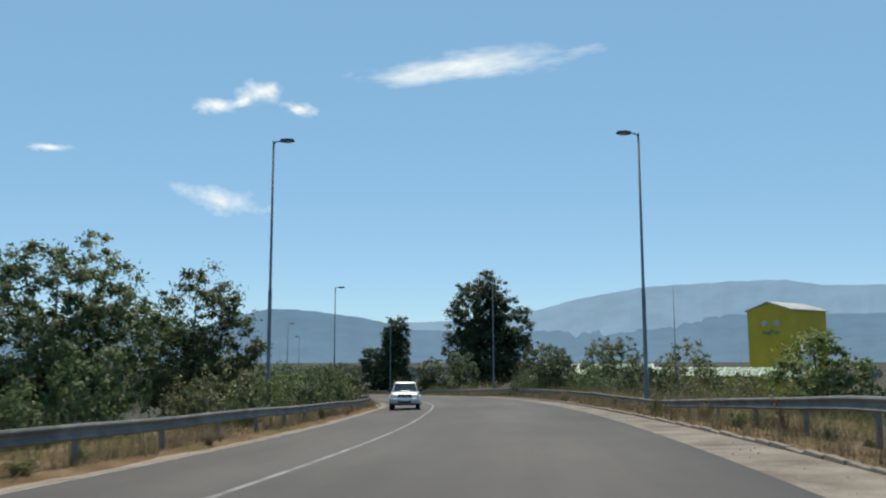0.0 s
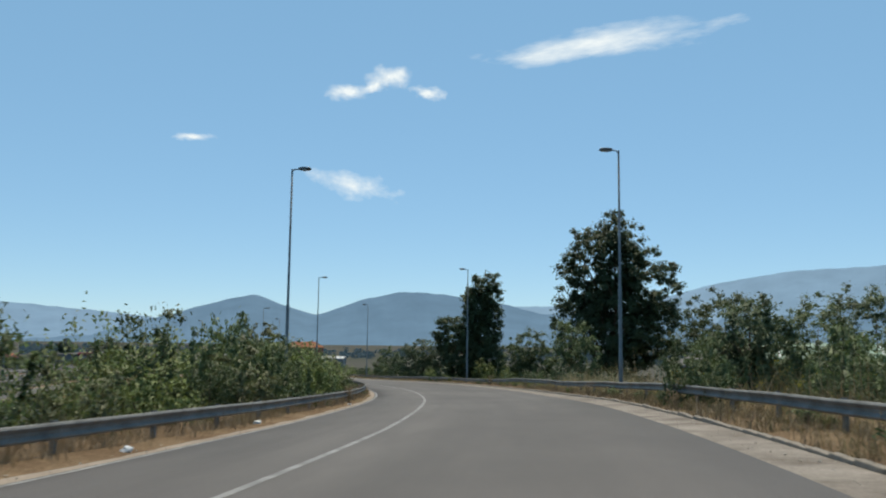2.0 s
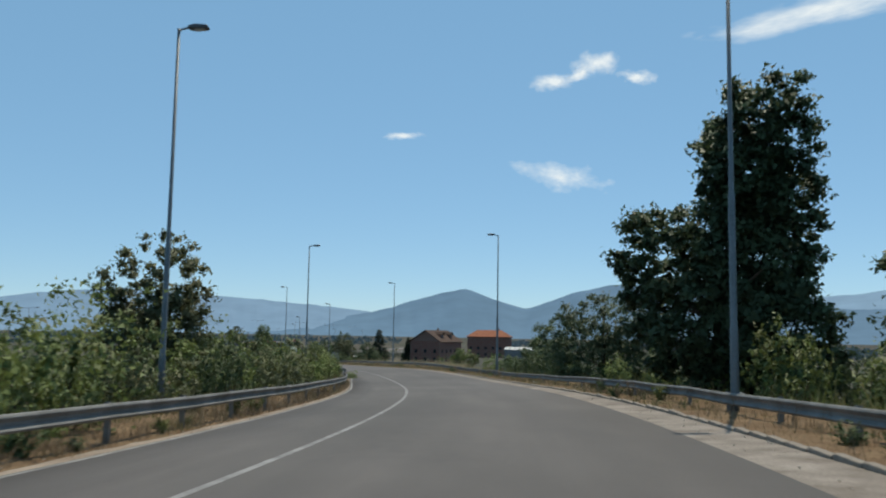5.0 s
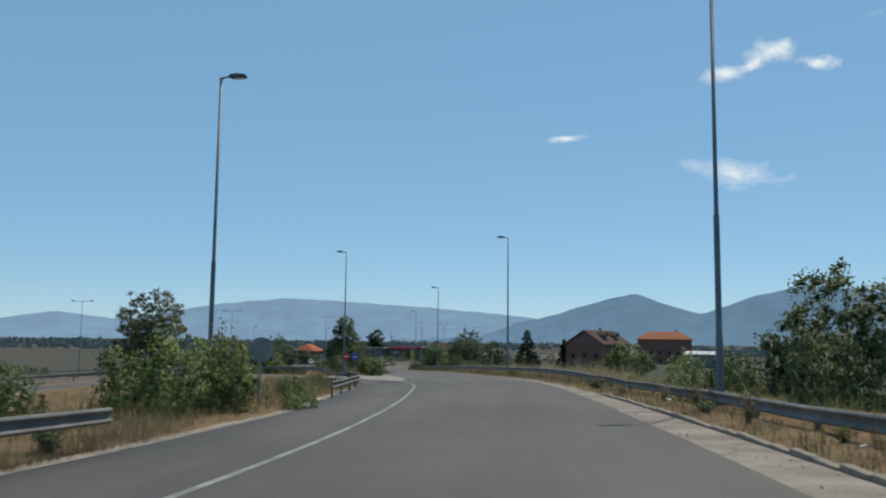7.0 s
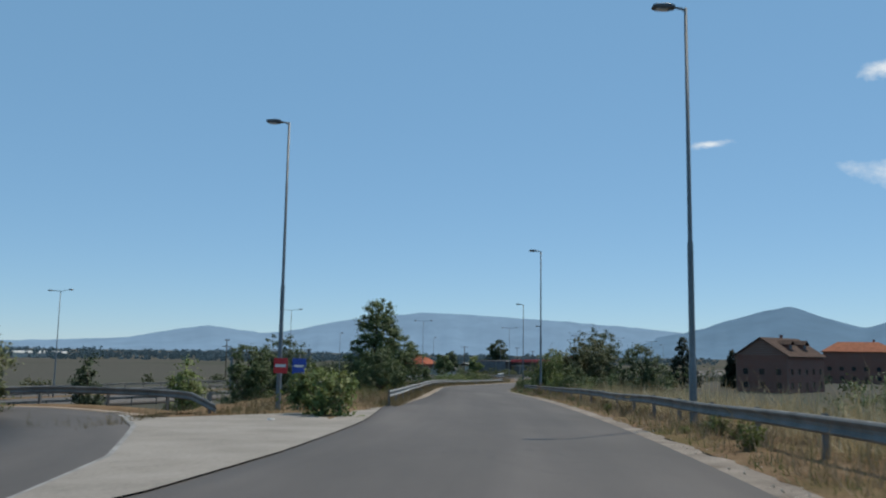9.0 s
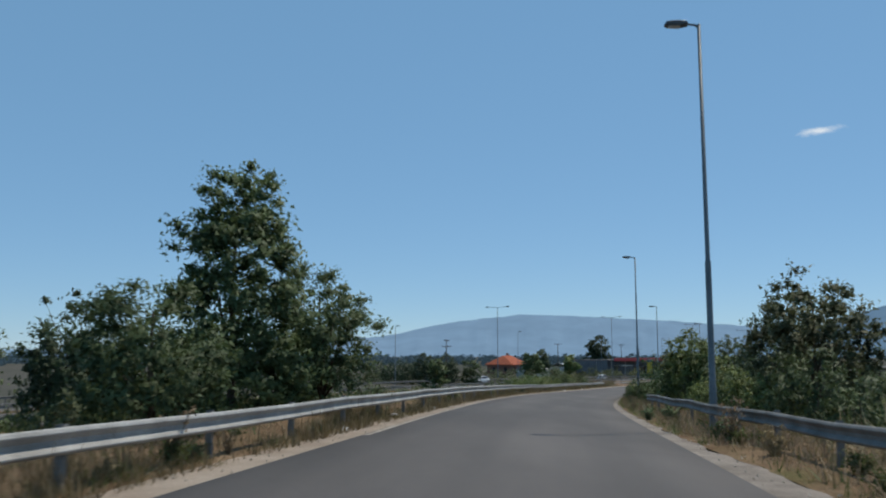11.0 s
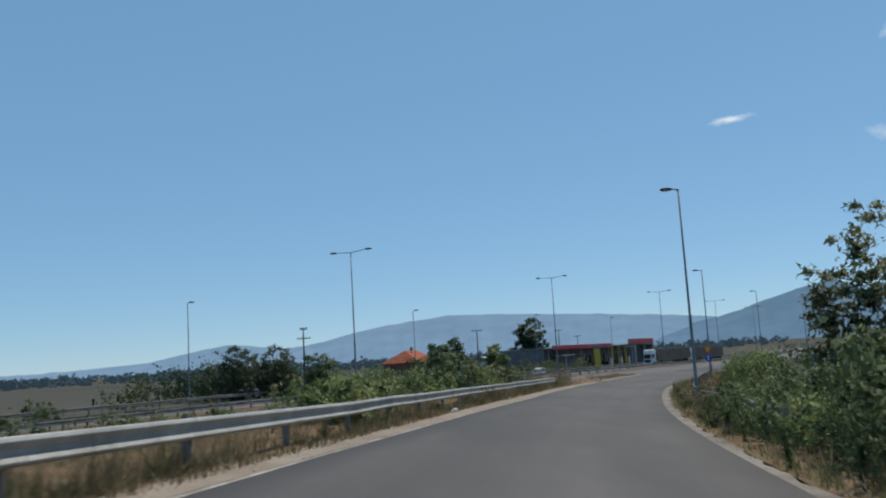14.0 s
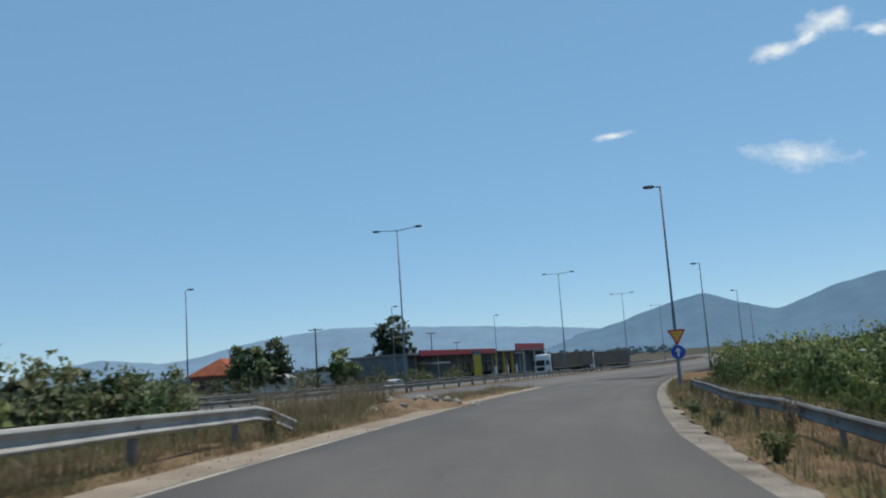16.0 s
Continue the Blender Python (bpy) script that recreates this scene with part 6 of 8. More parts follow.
def loft(bm, rings):
    vs = [[bm.verts.new(p) for p in q] for q in rings]
    n = len(vs[0])
    for a, b in zip(vs, vs[1:]):
        for k in range(n):
            bm.faces.new((a[k], a[(k + 1) % n], b[(k + 1) % n], b[k]))
    bm.faces.new(vs[0][::-1])
    bm.faces.new(vs[-1])
    bmesh.ops.recalc_face_normals(bm, faces=bm.faces)


def disc(bm, r0, r1, depth, n=20, at=(0, 0, 0)):
    """A short round body along y."""
    add_tube(bm, [(at[0], at[1] - depth / 2, at[2]), (at[0], at[1] - depth * 0.4, at[2]), (at[0], at[1] + depth * 0.4, at[2]), (at[0], at[1] + depth / 2, at[2])], [r0, r1, r1, r0], n)


def plate(corners, thick=0.012):
    """A flat four- or five-cornered panel with a little thickness."""
    bm = bmesh.new()
    c = [Vector(p) for p in corners]
    n = (c[1] - c[0]).cross(c[2] - c[0]).normalized() * thick
    a, b = [bm.verts.new(p - n) for p in c], [bm.verts.new(p + n) for p in c]
    bm.faces.new(a[::-1])
    bm.faces.new(b)
    for i in range(len(c)):
        j = (i + 1) % len(c)
        bm.faces.new((a[i], a[j], b[j], b[i]))
    bmesh.ops.recalc_face_normals(bm, faces=bm.faces)
    return bm


def add_wheels(root, places, radius, width, spokes=6):
    for x, y in places:
        bm = bmesh.new()
        disc(bm, radius * 0.93, radius, width, 26)
        w = part("wheel", bm, M_TYRE, root, "black rubber tyre", True)
        w.matrix_basis = Matrix.Translation((x, y, radius))
        side = 1 if y > 0 else -1
        bm = bmesh.new()
        disc(bm, radius * 0.18, radius * 0.2, 0.03, 12, (0, side * (width / 2 + 0.004), 0))
        for k in range(spokes):
            a = math.tau * k / spokes
            add_box(bm, (radius * 0.5, 0.025, radius * 0.17), (math.cos(a) * radius * 0.38, side * (width / 2 + 0.004), math.sin(a) * radius * 0.38), (0, -math.degrees(a), 0), 0.006)
        n = 28
        for k in range(n):
            a0, a1 = math.tau * k / n, math.tau * (k + 1) / n
            yy = side * (width / 2 + 0.006)
            q = [(math.cos(a) * rr, yy, math.sin(a) * rr) for a, rr in ((a0, radius * 0.6), (a1, radius * 0.6), (a1, radius * 0.65), (a0, radius * 0.65))]
            bm.faces.new([bm.verts.new(v) for v in (q if side < 0 else q[::-1])])
        part("rim", bm, M_RIM, w, "grey alloy rim")


def pickup():
    root = new("pickup_truck")
    bm = bmesh.new()
    loft(bm, [ring(2.28, 0.72, 0.42, 0.72, 0.12), ring(2.2, 0.82, 0.36, 0.9, 0.14), ring(2.02, 0.87, 0.34, 1.0, 0.14), ring(1.6, 0.89, 0.36, 1.05, 0.13), ring(0.95, 0.89, 0.36, 1.1, 0.12),
               ring(0.3, 0.89, 0.36, 1.1, 0.1), ring(-1.0, 0.89, 0.36, 1.1, 0.1)])
    part("body", bm, M_SILVER, root, "silver painted body", True)
    bm = bmesh.new()
    loft(bm, [ring(1.02, 0.8, 1.0, 1.12, 0.05), ring(0.42, 0.8, 1.0, 1.62, 0.1, 0.12), ring(0.2, 0.8, 1.0, 1.69, 0.1, 0.14), ring(-0.6, 0.8, 1.0, 1.7, 0.1, 0.14), ring(-0.9, 0.8, 1.0, 1.64, 0.1, 0.13), ring(-1.02, 0.8, 1.0, 1.15, 0.06, 0.02)])
    part("cab", bm, M_SILVER, root, "silver double cab", True)
    # open load bed: floor, two sides, tailgate
    bm = bmesh.new()
    add_box(bm, (1.5, 1.74, 0.1), (-1.78, 0, 0.55), None, 0.02)
    add_box(bm, (1.5, 0.09, 0.66), (-1.78, 0.845, 0.77), None, 0.03)
    add_box(bm, (1.5, 0.09, 0.66), (-1.78, -0.845, 0.77), None, 0.03)
    add_box(bm, (0.07, 1.7, 0.6), (-1.06, 0, 0.77), None, 0.02)
    part("load_bed", bm, M_SILVER, root)
    bm = bmesh.new()
    add_box(bm, (0.08, 1.72, 0.58), (-2.54, 0, 0.79), None, 0.025)
    tg = part("tailgate", bm, M_SILVER, root)
    bm = bmesh.new()
    add_box(bm, (0.03, 0.25, 0.08), (-2.585, 0, 0.85), None, 0.01)
    part("handle", bm, M_TRIM, tg, "black tailgate handle")
    part("windscreen", plate([(1.0, 0.7, 1.14), (1.0, -0.7, 1.14), (0.47, -0.62, 1.59), (0.47, 0.62, 1.59)]), M_GLASS, root, "dark tinted windscreen")
    part("rear_window", plate([(-1.03, 0.66, 1.2), (-1.03, -0.66, 1.2), (-0.93, -0.6, 1.56), (-0.93, 0.6, 1.56)]), M_GLASS, root)
    for sd in (1, -1):
        part("side_window", plate([(0.82, 0.803 * sd, 1.13), (-0.02, 0.803 * sd, 1.13), (-0.02, 0.69 * sd, 1.58), (0.36, 0.69 * sd, 1.58)]), M_GLASS, root, "dark front side window")
        part("side_window", plate([(-0.1, 0.803 * sd, 1.13), (-0.82, 0.803 * sd, 1.13), (-0.72, 0.69 * sd, 1.58), (-0.1, 0.69 * sd, 1.58)]), M_GLASS, root, "dark rear side window")
        for x in (0.02, -0.78):
            bm = bmesh.new()
            add_box(bm, (0.16, 0.03, 0.05), (x, 0.905 * sd, 0.98), None, 0.01)
            part("door_handle", bm, M_TRIM, root, "black door handle")
        for x in (0.95, -0.06, -0.92):
            bm = bmesh.new()
            add_box(bm, (0.012, 0.006, 0.66), (x, 0.891 * sd, 0.74))
            part("door_gap", bm, M_TRIM, root)
        bm = bmesh.new()
        add_tube(bm, [(0.98, 0.96 * sd, 0.36), (0.85, 0.99 * sd, 0.34), (-0.8, 0.99 * sd, 0.34), (-0.95, 0.94 * sd, 0.38)], 0.045, 10)
        part("side_step", bm, M_CHROME, root, "silver tubular side step")
        bm = bmesh.new()
        add_box(bm, (0.16, 0.2, 0.17), (0.72, 0.98 * sd, 1.18), (0, 0, 12 * sd), 0.04)
        part("mirror", bm, M_TRIM, root, "dark door mirror")
        part("headlight", plate([(2.235, 0.5 * sd, 0.74), (2.15, 0.83 * sd, 0.74), (2.03, 0.85 * sd, 0.95), (2.18, 0.5 * sd, 0.93)], 0.02), M_HEADLIGHT, root, "clear angular headlight")
        bm = bmesh.new()
        add_box(bm, (0.03, 0.1, 0.32), (-2.575, 0.82 * sd, 0.86), None, 0.008)
        part("tail_light", bm, M_TAIL, root, "red tail light")
        # flared arches, and dark discs standing for the shaded wells behind the wheels
        for x in (1.5, -1.5):
            bm = bmesh.new()
            add_tube(bm, [(x + 0.47 * math.cos(radians(a)), 0.885 * sd, 0.4 + 0.47 * math.sin(radians(a))) for a in range(-8, 189, 14)], 0.055, 8)
            part("wheel_arch", bm, M_SILVER, root, "flared silver wheel arch", True)
            bm = bmesh.new()
            disc(bm, 0.44, 0.45, 0.1, 24, (x, 0.85 * sd, 0.42))
            part("wheel_well", bm, M_TRIM, root, "dark disc standing for the shaded wheel well")
    bm = bmesh.new()
    loft(bm, [ring(1.52, 0.16, 1.0, 1.07, 0.03), ring(1.42, 0.28, 1.0, 1.14, 0.04), ring(1.1, 0.3, 1.0, 1.16, 0.04), ring(0.95, 0.26, 1.0, 1.11, 0.03)])
    sc = part("hood_scoop", bm, M_SILVER, root, "raised air scoop", True)
    # solid black bar standing for the shaded mouth of the scoop
    bm = bmesh.new()
    add_box(bm, (0.03, 0.36, 0.04), (1.5, 0, 1.095), (0, -20, 0), 0.008)
    part("opening", bm, M_TRIM, sc)
    bm = bmesh.new()
    add_box(bm, (0.06, 0.86, 0.2), (2.24, 0, 0.85), (0, -14, 0), 0.02)
    gr = part("grille", bm, M_TRIM, root, "dark grille")
    for y in (-0.2, 0.2):
        bm = bmesh.new()
        add_box(bm, (0.03, 0.05, 0.2), (2.275, y, 0.85), (0, -14, 0), 0.008)
        part("grille_bar", bm, M_CHROME, gr)
    bm = bmesh.new()
    disc(bm, 0.05, 0.055, 0.02, 14)
    bmesh.ops.rotate(bm, verts=bm.verts, matrix=Matrix.Rotation(radians(90), 3, 'Z'))
    bmesh.ops.translate(bm, verts=bm.verts, vec=(2.29, 0, 0.87))
    part("badge", bm, M_CHROME, gr, "plain round badge")
    bm = bmesh.new()
    loft(bm, [ring(2.4, 0.66, 0.42, 0.66, 0.06), ring(2.36, 0.8, 0.38, 0.7, 0.07), ring(2.1, 0.91, 0.38, 0.72, 0.07)])
    bp = part("front_bumper", bm, M_SILVER, root, "silver front bumper", True)
    bm = bmesh.new()
    add_box(bm, (0.05, 0.8, 0.14), (2.39, 0, 0.49), None, 0.02)
    part("air_intake", bm, M_TRIM, bp, "black lower air intake")
    bm = bmesh.new()
    add_box(bm, (0.02, 0.5, 0.11), (2.42, 0, 0.6), None, 0.004)
    part("number_plate", bm, M_PLATE, bp, "pale blank plate")
    bm = bmesh.new()
    add_box(bm, (0.24, 1.66, 0.16), (-2.62, 0, 0.46), None, 0.03)
    part("rear_bumper", bm, M_CHROME, root)
    bm = bmesh.new()
    add_box(bm, (4.3, 1.3, 0.16), (-0.15, 0, 0.36), None, 0.02)
    part("chassis", bm, M_TRIM, root, "dark underbody")
    add_wheels(root, [(1.5, 0.8), (1.5, -0.8), (-1.5, 0.8), (-1.5, -0.8)], 0.375, 0.25)
    return root


def car(paint_, length=4.2, width=1.72, height=1.46, van=False, hood=0.95):
    """A parked car, its nose along +x."""
    root = new("van" if van else "car")
    L, w = length / 2, width / 2
    belt = 0.9 if not van else 1.05
    bm = bmesh.new()
    loft(bm, [ring(L, w * 0.78, 0.32, 0.62, 0.1), ring(L - 0.12, w * 0.93, 0.24, belt - 0.22, 0.12), ring(L - hood * 0.5, w, 0.2, belt - 0.08, 0.12), ring(L - hood, w, 0.2, belt, 0.1),
               ring(-L + 0.35, w, 0.2, belt + 0.02, 0.1), ring(-L + 0.05, w * 0.93, 0.28, belt - 0.02, 0.12), ring(-L, w * 0.85, 0.34, belt - 0.12, 0.1)])
    part("body", bm, paint_, root, "", True)
    f0 = L - hood + 0.12
    bk = -L + (0.08 if van else 0.3)
    tf, tb = f0 - (0.55 if van else 0.75), bk + (0.08 if van else 0.42)
    t = w * 0.93
    bm = bmesh.new()
    loft(bm, [ring(f0, t, belt - 0.1, belt + 0.03, 0.04), ring(tf, t, belt - 0.1, height - 0.05, 0.08, 0.13), ring((tf + tb) / 2, t, belt - 0.1, height, 0.09, 0.14), ring(tb, t, belt - 0.1, height - 0.05, 0.08, 0.13), ring(bk, t, belt - 0.1, belt + 0.06, 0.05)])
    part("cabin", bm, paint_, root, "", True)
    hz = height - 0.12
    part("windscreen", plate([(f0 - 0.03, t * 0.86, belt + 0.05), (f0 - 0.03, -t * 0.86, belt + 0.05), (tf + 0.06, -t * 0.74, hz), (tf + 0.06, t * 0.74, hz)], 0.02), M_GLASS, root, "dark windscreen")
    part("rear_window", plate([(bk + 0.03, t * 0.84, belt + 0.1), (bk + 0.03, -t * 0.84, belt + 0.1), (tb - 0.05, -t * 0.74, hz), (tb - 0.05, t * 0.74, hz)], 0.02), M_GLASS, root)
    mid = (tf + tb) / 2
    for sd in (1, -1):
        y0, y1 = (t + 0.004) * sd, (t - 0.125) * sd
        part("side_window", plate([(f0 - 0.25, y0, belt + 0.05), (mid + 0.04, y0, belt + 0.05), (mid + 0.04, y1, hz), (tf + 0.0, y1, hz)]), M_GLASS, root)
        if not van:
            part("side_window", plate([(mid - 0.04, y0, belt + 0.05), (bk + 0.3, y0, belt + 0.08), (tb + 0.02, y1, hz), (mid - 0.04, y1, hz)]), M_GLASS, root)
        bm = bmesh.new()
        add_box(bm, (0.08, 0.36, 0.14), (L - 0.1, (w * 0.66) * sd, belt - 0.25), (0, 0, -18 * sd), 0.02)
        part("headlight", bm, M_HEADLIGHT, root, "clear headlight")
        bm = bmesh.new()
        add_box(bm, (0.06, 0.24, 0.2), (-L + 0.05, (w * 0.76) * sd, belt - 0.14), (0, 0, 14 * sd), 0.02)
        part("tail_light", bm, M_TAIL, root, "red tail light")
        bm = bmesh.new()
        add_box(bm, (0.12, 0.16, 0.12), (f0 - 0.3, (w + 0.06) * sd, belt + 0.08), None, 0.03)
        part("mirror", bm, paint_, root)
    bm = bmesh.new()
    add_box(bm, (0.05, width * 0.55, 0.16), (L - 0.01, 0, 0.46), None, 0.02)
    part("grille", bm, M_TRIM, root, "dark grille")
    bm = bmesh.new()
    add_box(bm, (0.02, 0.5, 0.11), (L + 0.025, 0, 0.4), None, 0.004)
    part("number_plate", bm, M_PLATE, root, "pale blank plate")
    add_wheels(root, [(L - 0.8, w - 0.08), (L - 0.8, -w + 0.08), (-L + 0.75, w - 0.08), (-L + 0.75, -w + 0.08)], 0.31, 0.2, 5)
    return root


def semi_truck():
    """A cab-over truck with a box trailer; its nose along +x."""
    root = new("semi_truck")
    bm = bmesh.new()
    loft(bm, [ring(7.9, 1.18, 0.45, 3.5, 0.18, 0.1), ring(7.75, 1.24, 0.42, 3.75, 0.18, 0.1), ring(6.4, 1.24, 0.5, 3.85, 0.15, 0.1), ring(6.0, 1.2, 0.6, 3.8, 0.12, 0.1)])
    cab = part("cab", bm, M_WHITE_CAR, root, "white cab-over cab", True)
    part("windscreen", plate([(7.93, 1.02, 1.75), (7.93, -1.02, 1.75), (7.9, -0.98, 2.75), (7.9, 0.98, 2.75)], 0.03), M_GLASS, cab, "dark windscreen")
    bm = bmesh.new()
    add_box(bm, (0.12, 1.8, 0.75), (7.9, 0, 1.1), None, 0.03)
    part("grille", bm, M_TRIM, cab, "dark grille")
    bm = bmesh.new()
    add_box(bm, (0.3, 2.4, 0.4), (7.86, 0, 0.52), None, 0.06)
    part("bumper", bm, M_WHITE_CAR, cab)
    for sd in (1, -1):
        part("side_window", plate([(7.6, 1.225 * sd, 1.85), (6.8, 1.235 * sd, 1.85), (6.8, 1.2 * sd, 2.7), (7.5, 1.19 * sd, 2.7)], 0.02), M_GLASS, cab)
        bm = bmesh.new()
        add_box(bm, (0.15, 0.25, 0.7), (7.85, 1.42 * sd, 2.3), None, 0.04)
        part("mirror", bm, M_TRIM, cab)
        bm = bmesh.new()
        add_box(bm, (0.06, 0.4, 0.22), (7.99, 0.85 * sd, 0.75), None, 0.02)
        part("headlight", bm, M_HEADLIGHT, cab)
    bm = bmesh.new()
    add_box(bm, (13.4, 2.5, 2.75), (-1.1, 0, 2.6), None, 0.05)
    tr = part("trailer", bm, M_TARP, root, "brown-grey box trailer")
    for x in np.arange(-7.6, 5.6, 1.1):
        bm = bmesh.new()
        add_box(bm, (0.06, 2.54, 2.6), (x, 0, 2.6), None, 0.01)
        part("rib", bm, M_TARP, tr)
    bm = bmesh.new()
    add_box(bm, (15.0, 1.0, 0.3), (-0.3, 0, 0.95), None, 0.03)
    part("chassis", bm, M_TRIM, root, "dark chassis")
    add_wheels(root, [(x, y) for x in (7.0, 3.6, -4.0, -5.3, -6.6) for y in (1.08, -1.08)], 0.5, 0.34, 8)
    return root


def park(ob, x, y, z, yaw, label, category, group=""):
    ob.matrix_basis = Matrix.Translation((x, y, z)) @ Matrix.Rotation(yaw, 4, 'Z')
    return tagged(ob, label, category, group)


def park_again(ob, x, y, z, yaw, label, category, group=""):
    o = copy_thing(ob, Matrix.Translation((x, y, z)) @ Matrix.Rotation(yaw, 4, 'Z'))
    return tagged(o, label, category, group)


p = on_road(54.0, -5.5)
grade = math.atan2(on_road(51.0, -5.5).z - on_road(54.0, -5.5).z, 3.0)
pk = pickup()
pk.matrix_basis = Matrix.Translation(p) @ Matrix.Rotation(heading(54.0) + math.pi, 4, 'Z') @ Matrix.Rotation(-grade, 4, 'Y')
tagged(pk, "silver double-cab pickup with hood scoop and side steps", "pickup truck")

CAR_W = park(car(M_WHITE_CAR), -177.6, 428.9, gz(-177.6, 428.9) + 0.02, 2.4, "white hatchback parked on the dusty lot", "car", "cars on the dusty lot")
CAR_S = park(car(M_SILVER, 4.4, 1.75, 1.44), -180.6, 433.6, gz(-180.6, 433.6) + 0.02, 2.3, "silver saloon parked on the dusty lot", "car", "cars on the dusty lot")
VAN_W = park(car(M_WHITE_CAR, 4.9, 1.9, 1.95, True, 0.8), -184.2, 439.4, gz(-184.2, 439.4) + 0.02, 2.5, "white van parked on the dusty lot", "van", "cars on the dusty lot")
CAR_G = park(car(M_GREY_CAR, 4.3, 1.74, 1.45), -187.5, 445.0, gz(-187.5, 445) + 0.02, 2.2, "grey car parked on the dusty lot", "car", "cars on the dusty lot")
park_again(CAR_W, -174.0, 424.0, gz(-174, 424) + 0.02, 2.5, "white hatchback parked on the dusty lot", "car", "cars on the dusty lot")
HA = math.atan2(HU.y, HU.x)
for a, r, back, proto, lab, cat in ((14.5, -13.0, True, CAR_W, "white hatchback on the far carriageway", "car"), (6, -20.6, True, CAR_S, "silver car beside the far carriageway", "car"),
                                    (92, -21.5, True, CAR_W, "white hatchback beside the filling station", "car"), (190, -12, True, CAR_S, "pale silver car far along the highway", "car")):
    q = on_highway(a, r)
    z = q.z + 0.01 if abs(r) < 15.6 else gz(q.x, q.y) + 0.02
    park_again(proto, q.x, q.y, z, HA + (math.pi if back else 0), lab, cat, "cars on the highway")
TRUCK = semi_truck()
q = on_highway(140.4, -8.3)
park(TRUCK, q.x, q.y, q.z + 0.01, radians(-95.3), "white truck with a brown-grey box trailer", "truck", "trucks on the highway")
q = on_highway(163, -5.2)
park_again(TRUCK, q.x, q.y, q.z + 0.01, radians(-96), "white truck with a brown-grey box trailer", "truck", "trucks on the highway")


# ---------------------------------------------------------------- buildings
def wall_panel(width, height, openings, thick=0.3):
    """A wall with real openings (x0, x1, z0, z1): x along, its face at y = 0, thickness behind it."""
    bm = bmesh.new()
    xs = sorted({0.0, width, *(o[0] for o in openings), *(o[1] for o in openings)})
    zs = sorted({-1.5, height, *(o[2] for o in openings), *(o[3] for o in openings)})

    def solid(i, j):
        if not (0 <= i < len(xs) - 1 and 0 <= j < len(zs) - 1):
            return False
        cx, cz = (xs[i] + xs[i + 1]) / 2, (zs[j] + zs[j + 1]) / 2
        return not any(o[0] < cx < o[1] and o[2] < cz < o[3] for o in openings)

    def quad(*pts):
        bm.faces.new([bm.verts.new(p) for p in pts])
    for i in range(len(xs) - 1):
        for j in range(len(zs) - 1):
            if not solid(i, j):
                continue
            a, b, c, d = xs[i], xs[i + 1], zs[j], zs[j + 1]
            quad((a, 0, c), (b, 0, c), (b, 0, d), (a, 0, d))
            quad((b, thick, c), (a, thick, c), (a, thick, d), (b, thick, d))
            if not solid(i - 1, j):
                quad((a, thick, c), (a, 0, c), (a, 0, d), (a, thick, d))
            if not solid(i + 1, j):
                quad((b, 0, c), (b, thick, c), (b, thick, d), (b, 0, d))
            if not solid(i, j + 1):
                quad((a, 0, d), (b, 0, d), (b, thick, d), (a, thick, d))
            if not solid(i, j - 1):
                quad((a, thick, c), (b, thick, c), (b, 0, c), (a, 0, c))
    bmesh.ops.remove_doubles(bm, verts=bm.verts, dist=0.001)
    return bm


def openings_for(width, storeys, step=3.2, door=False):
    n = max(1, int(width / step))
    out = []
    for f in range(storeys):
        for k in range(n):
            c = width * (k + 0.5) / n
            if door and f == 0 and k == n // 2:
                out.append((c - 0.55, c + 0.55, 0.05, 2.15))
            else:
                out.append((c - 0.6, c + 0.6, 0.95 + f * 2.9, 2.25 + f * 2.9))
    return out


def window_part(root, m, o, glazed):
    """Frame and pane in an opening; m takes the wall's plane to the house."""
    x0, x1, z0, z1 = o
    bm = bmesh.new()
    for s, at in (((x1 - x0, 0.07, 0.08), ((x0 + x1) / 2, 0.14, z0 + 0.04)), ((x1 - x0, 0.07, 0.08), ((x0 + x1) / 2, 0.14, z1 - 0.04)), ((0.08, 0.07, z1 - z0 - 0.16), (x0 + 0.04, 0.14, (z0 + z1) / 2)), ((0.08, 0.07, z1 - z0 - 0.16), (x1 - 0.04, 0.14, (z0 + z1) / 2))):
        add_box(bm, s, at)
    if not glazed:
        bm.free()
        bm = bmesh.new()
        add_box(bm, (x1 - x0 + 0.3, 0.32, 0.12), ((x0 + x1) / 2, 0.14, z1 + 0.062))
        w = part("lintel", bm, M_CONCRETE, root, "pale concrete lintel")
        w.matrix_basis = m
        return
    w = part("window", bm, M_TRIM, root, "dark framed window")
    w.matrix_basis = m
    bm = bmesh.new()
    add_box(bm, (x1 - x0 - 0.16, 0.02, z1 - z0 - 0.16), ((x0 + x1) / 2, 0.14, (z0 + z1) / 2))
    part("pane", bm, M_GLASS, w)


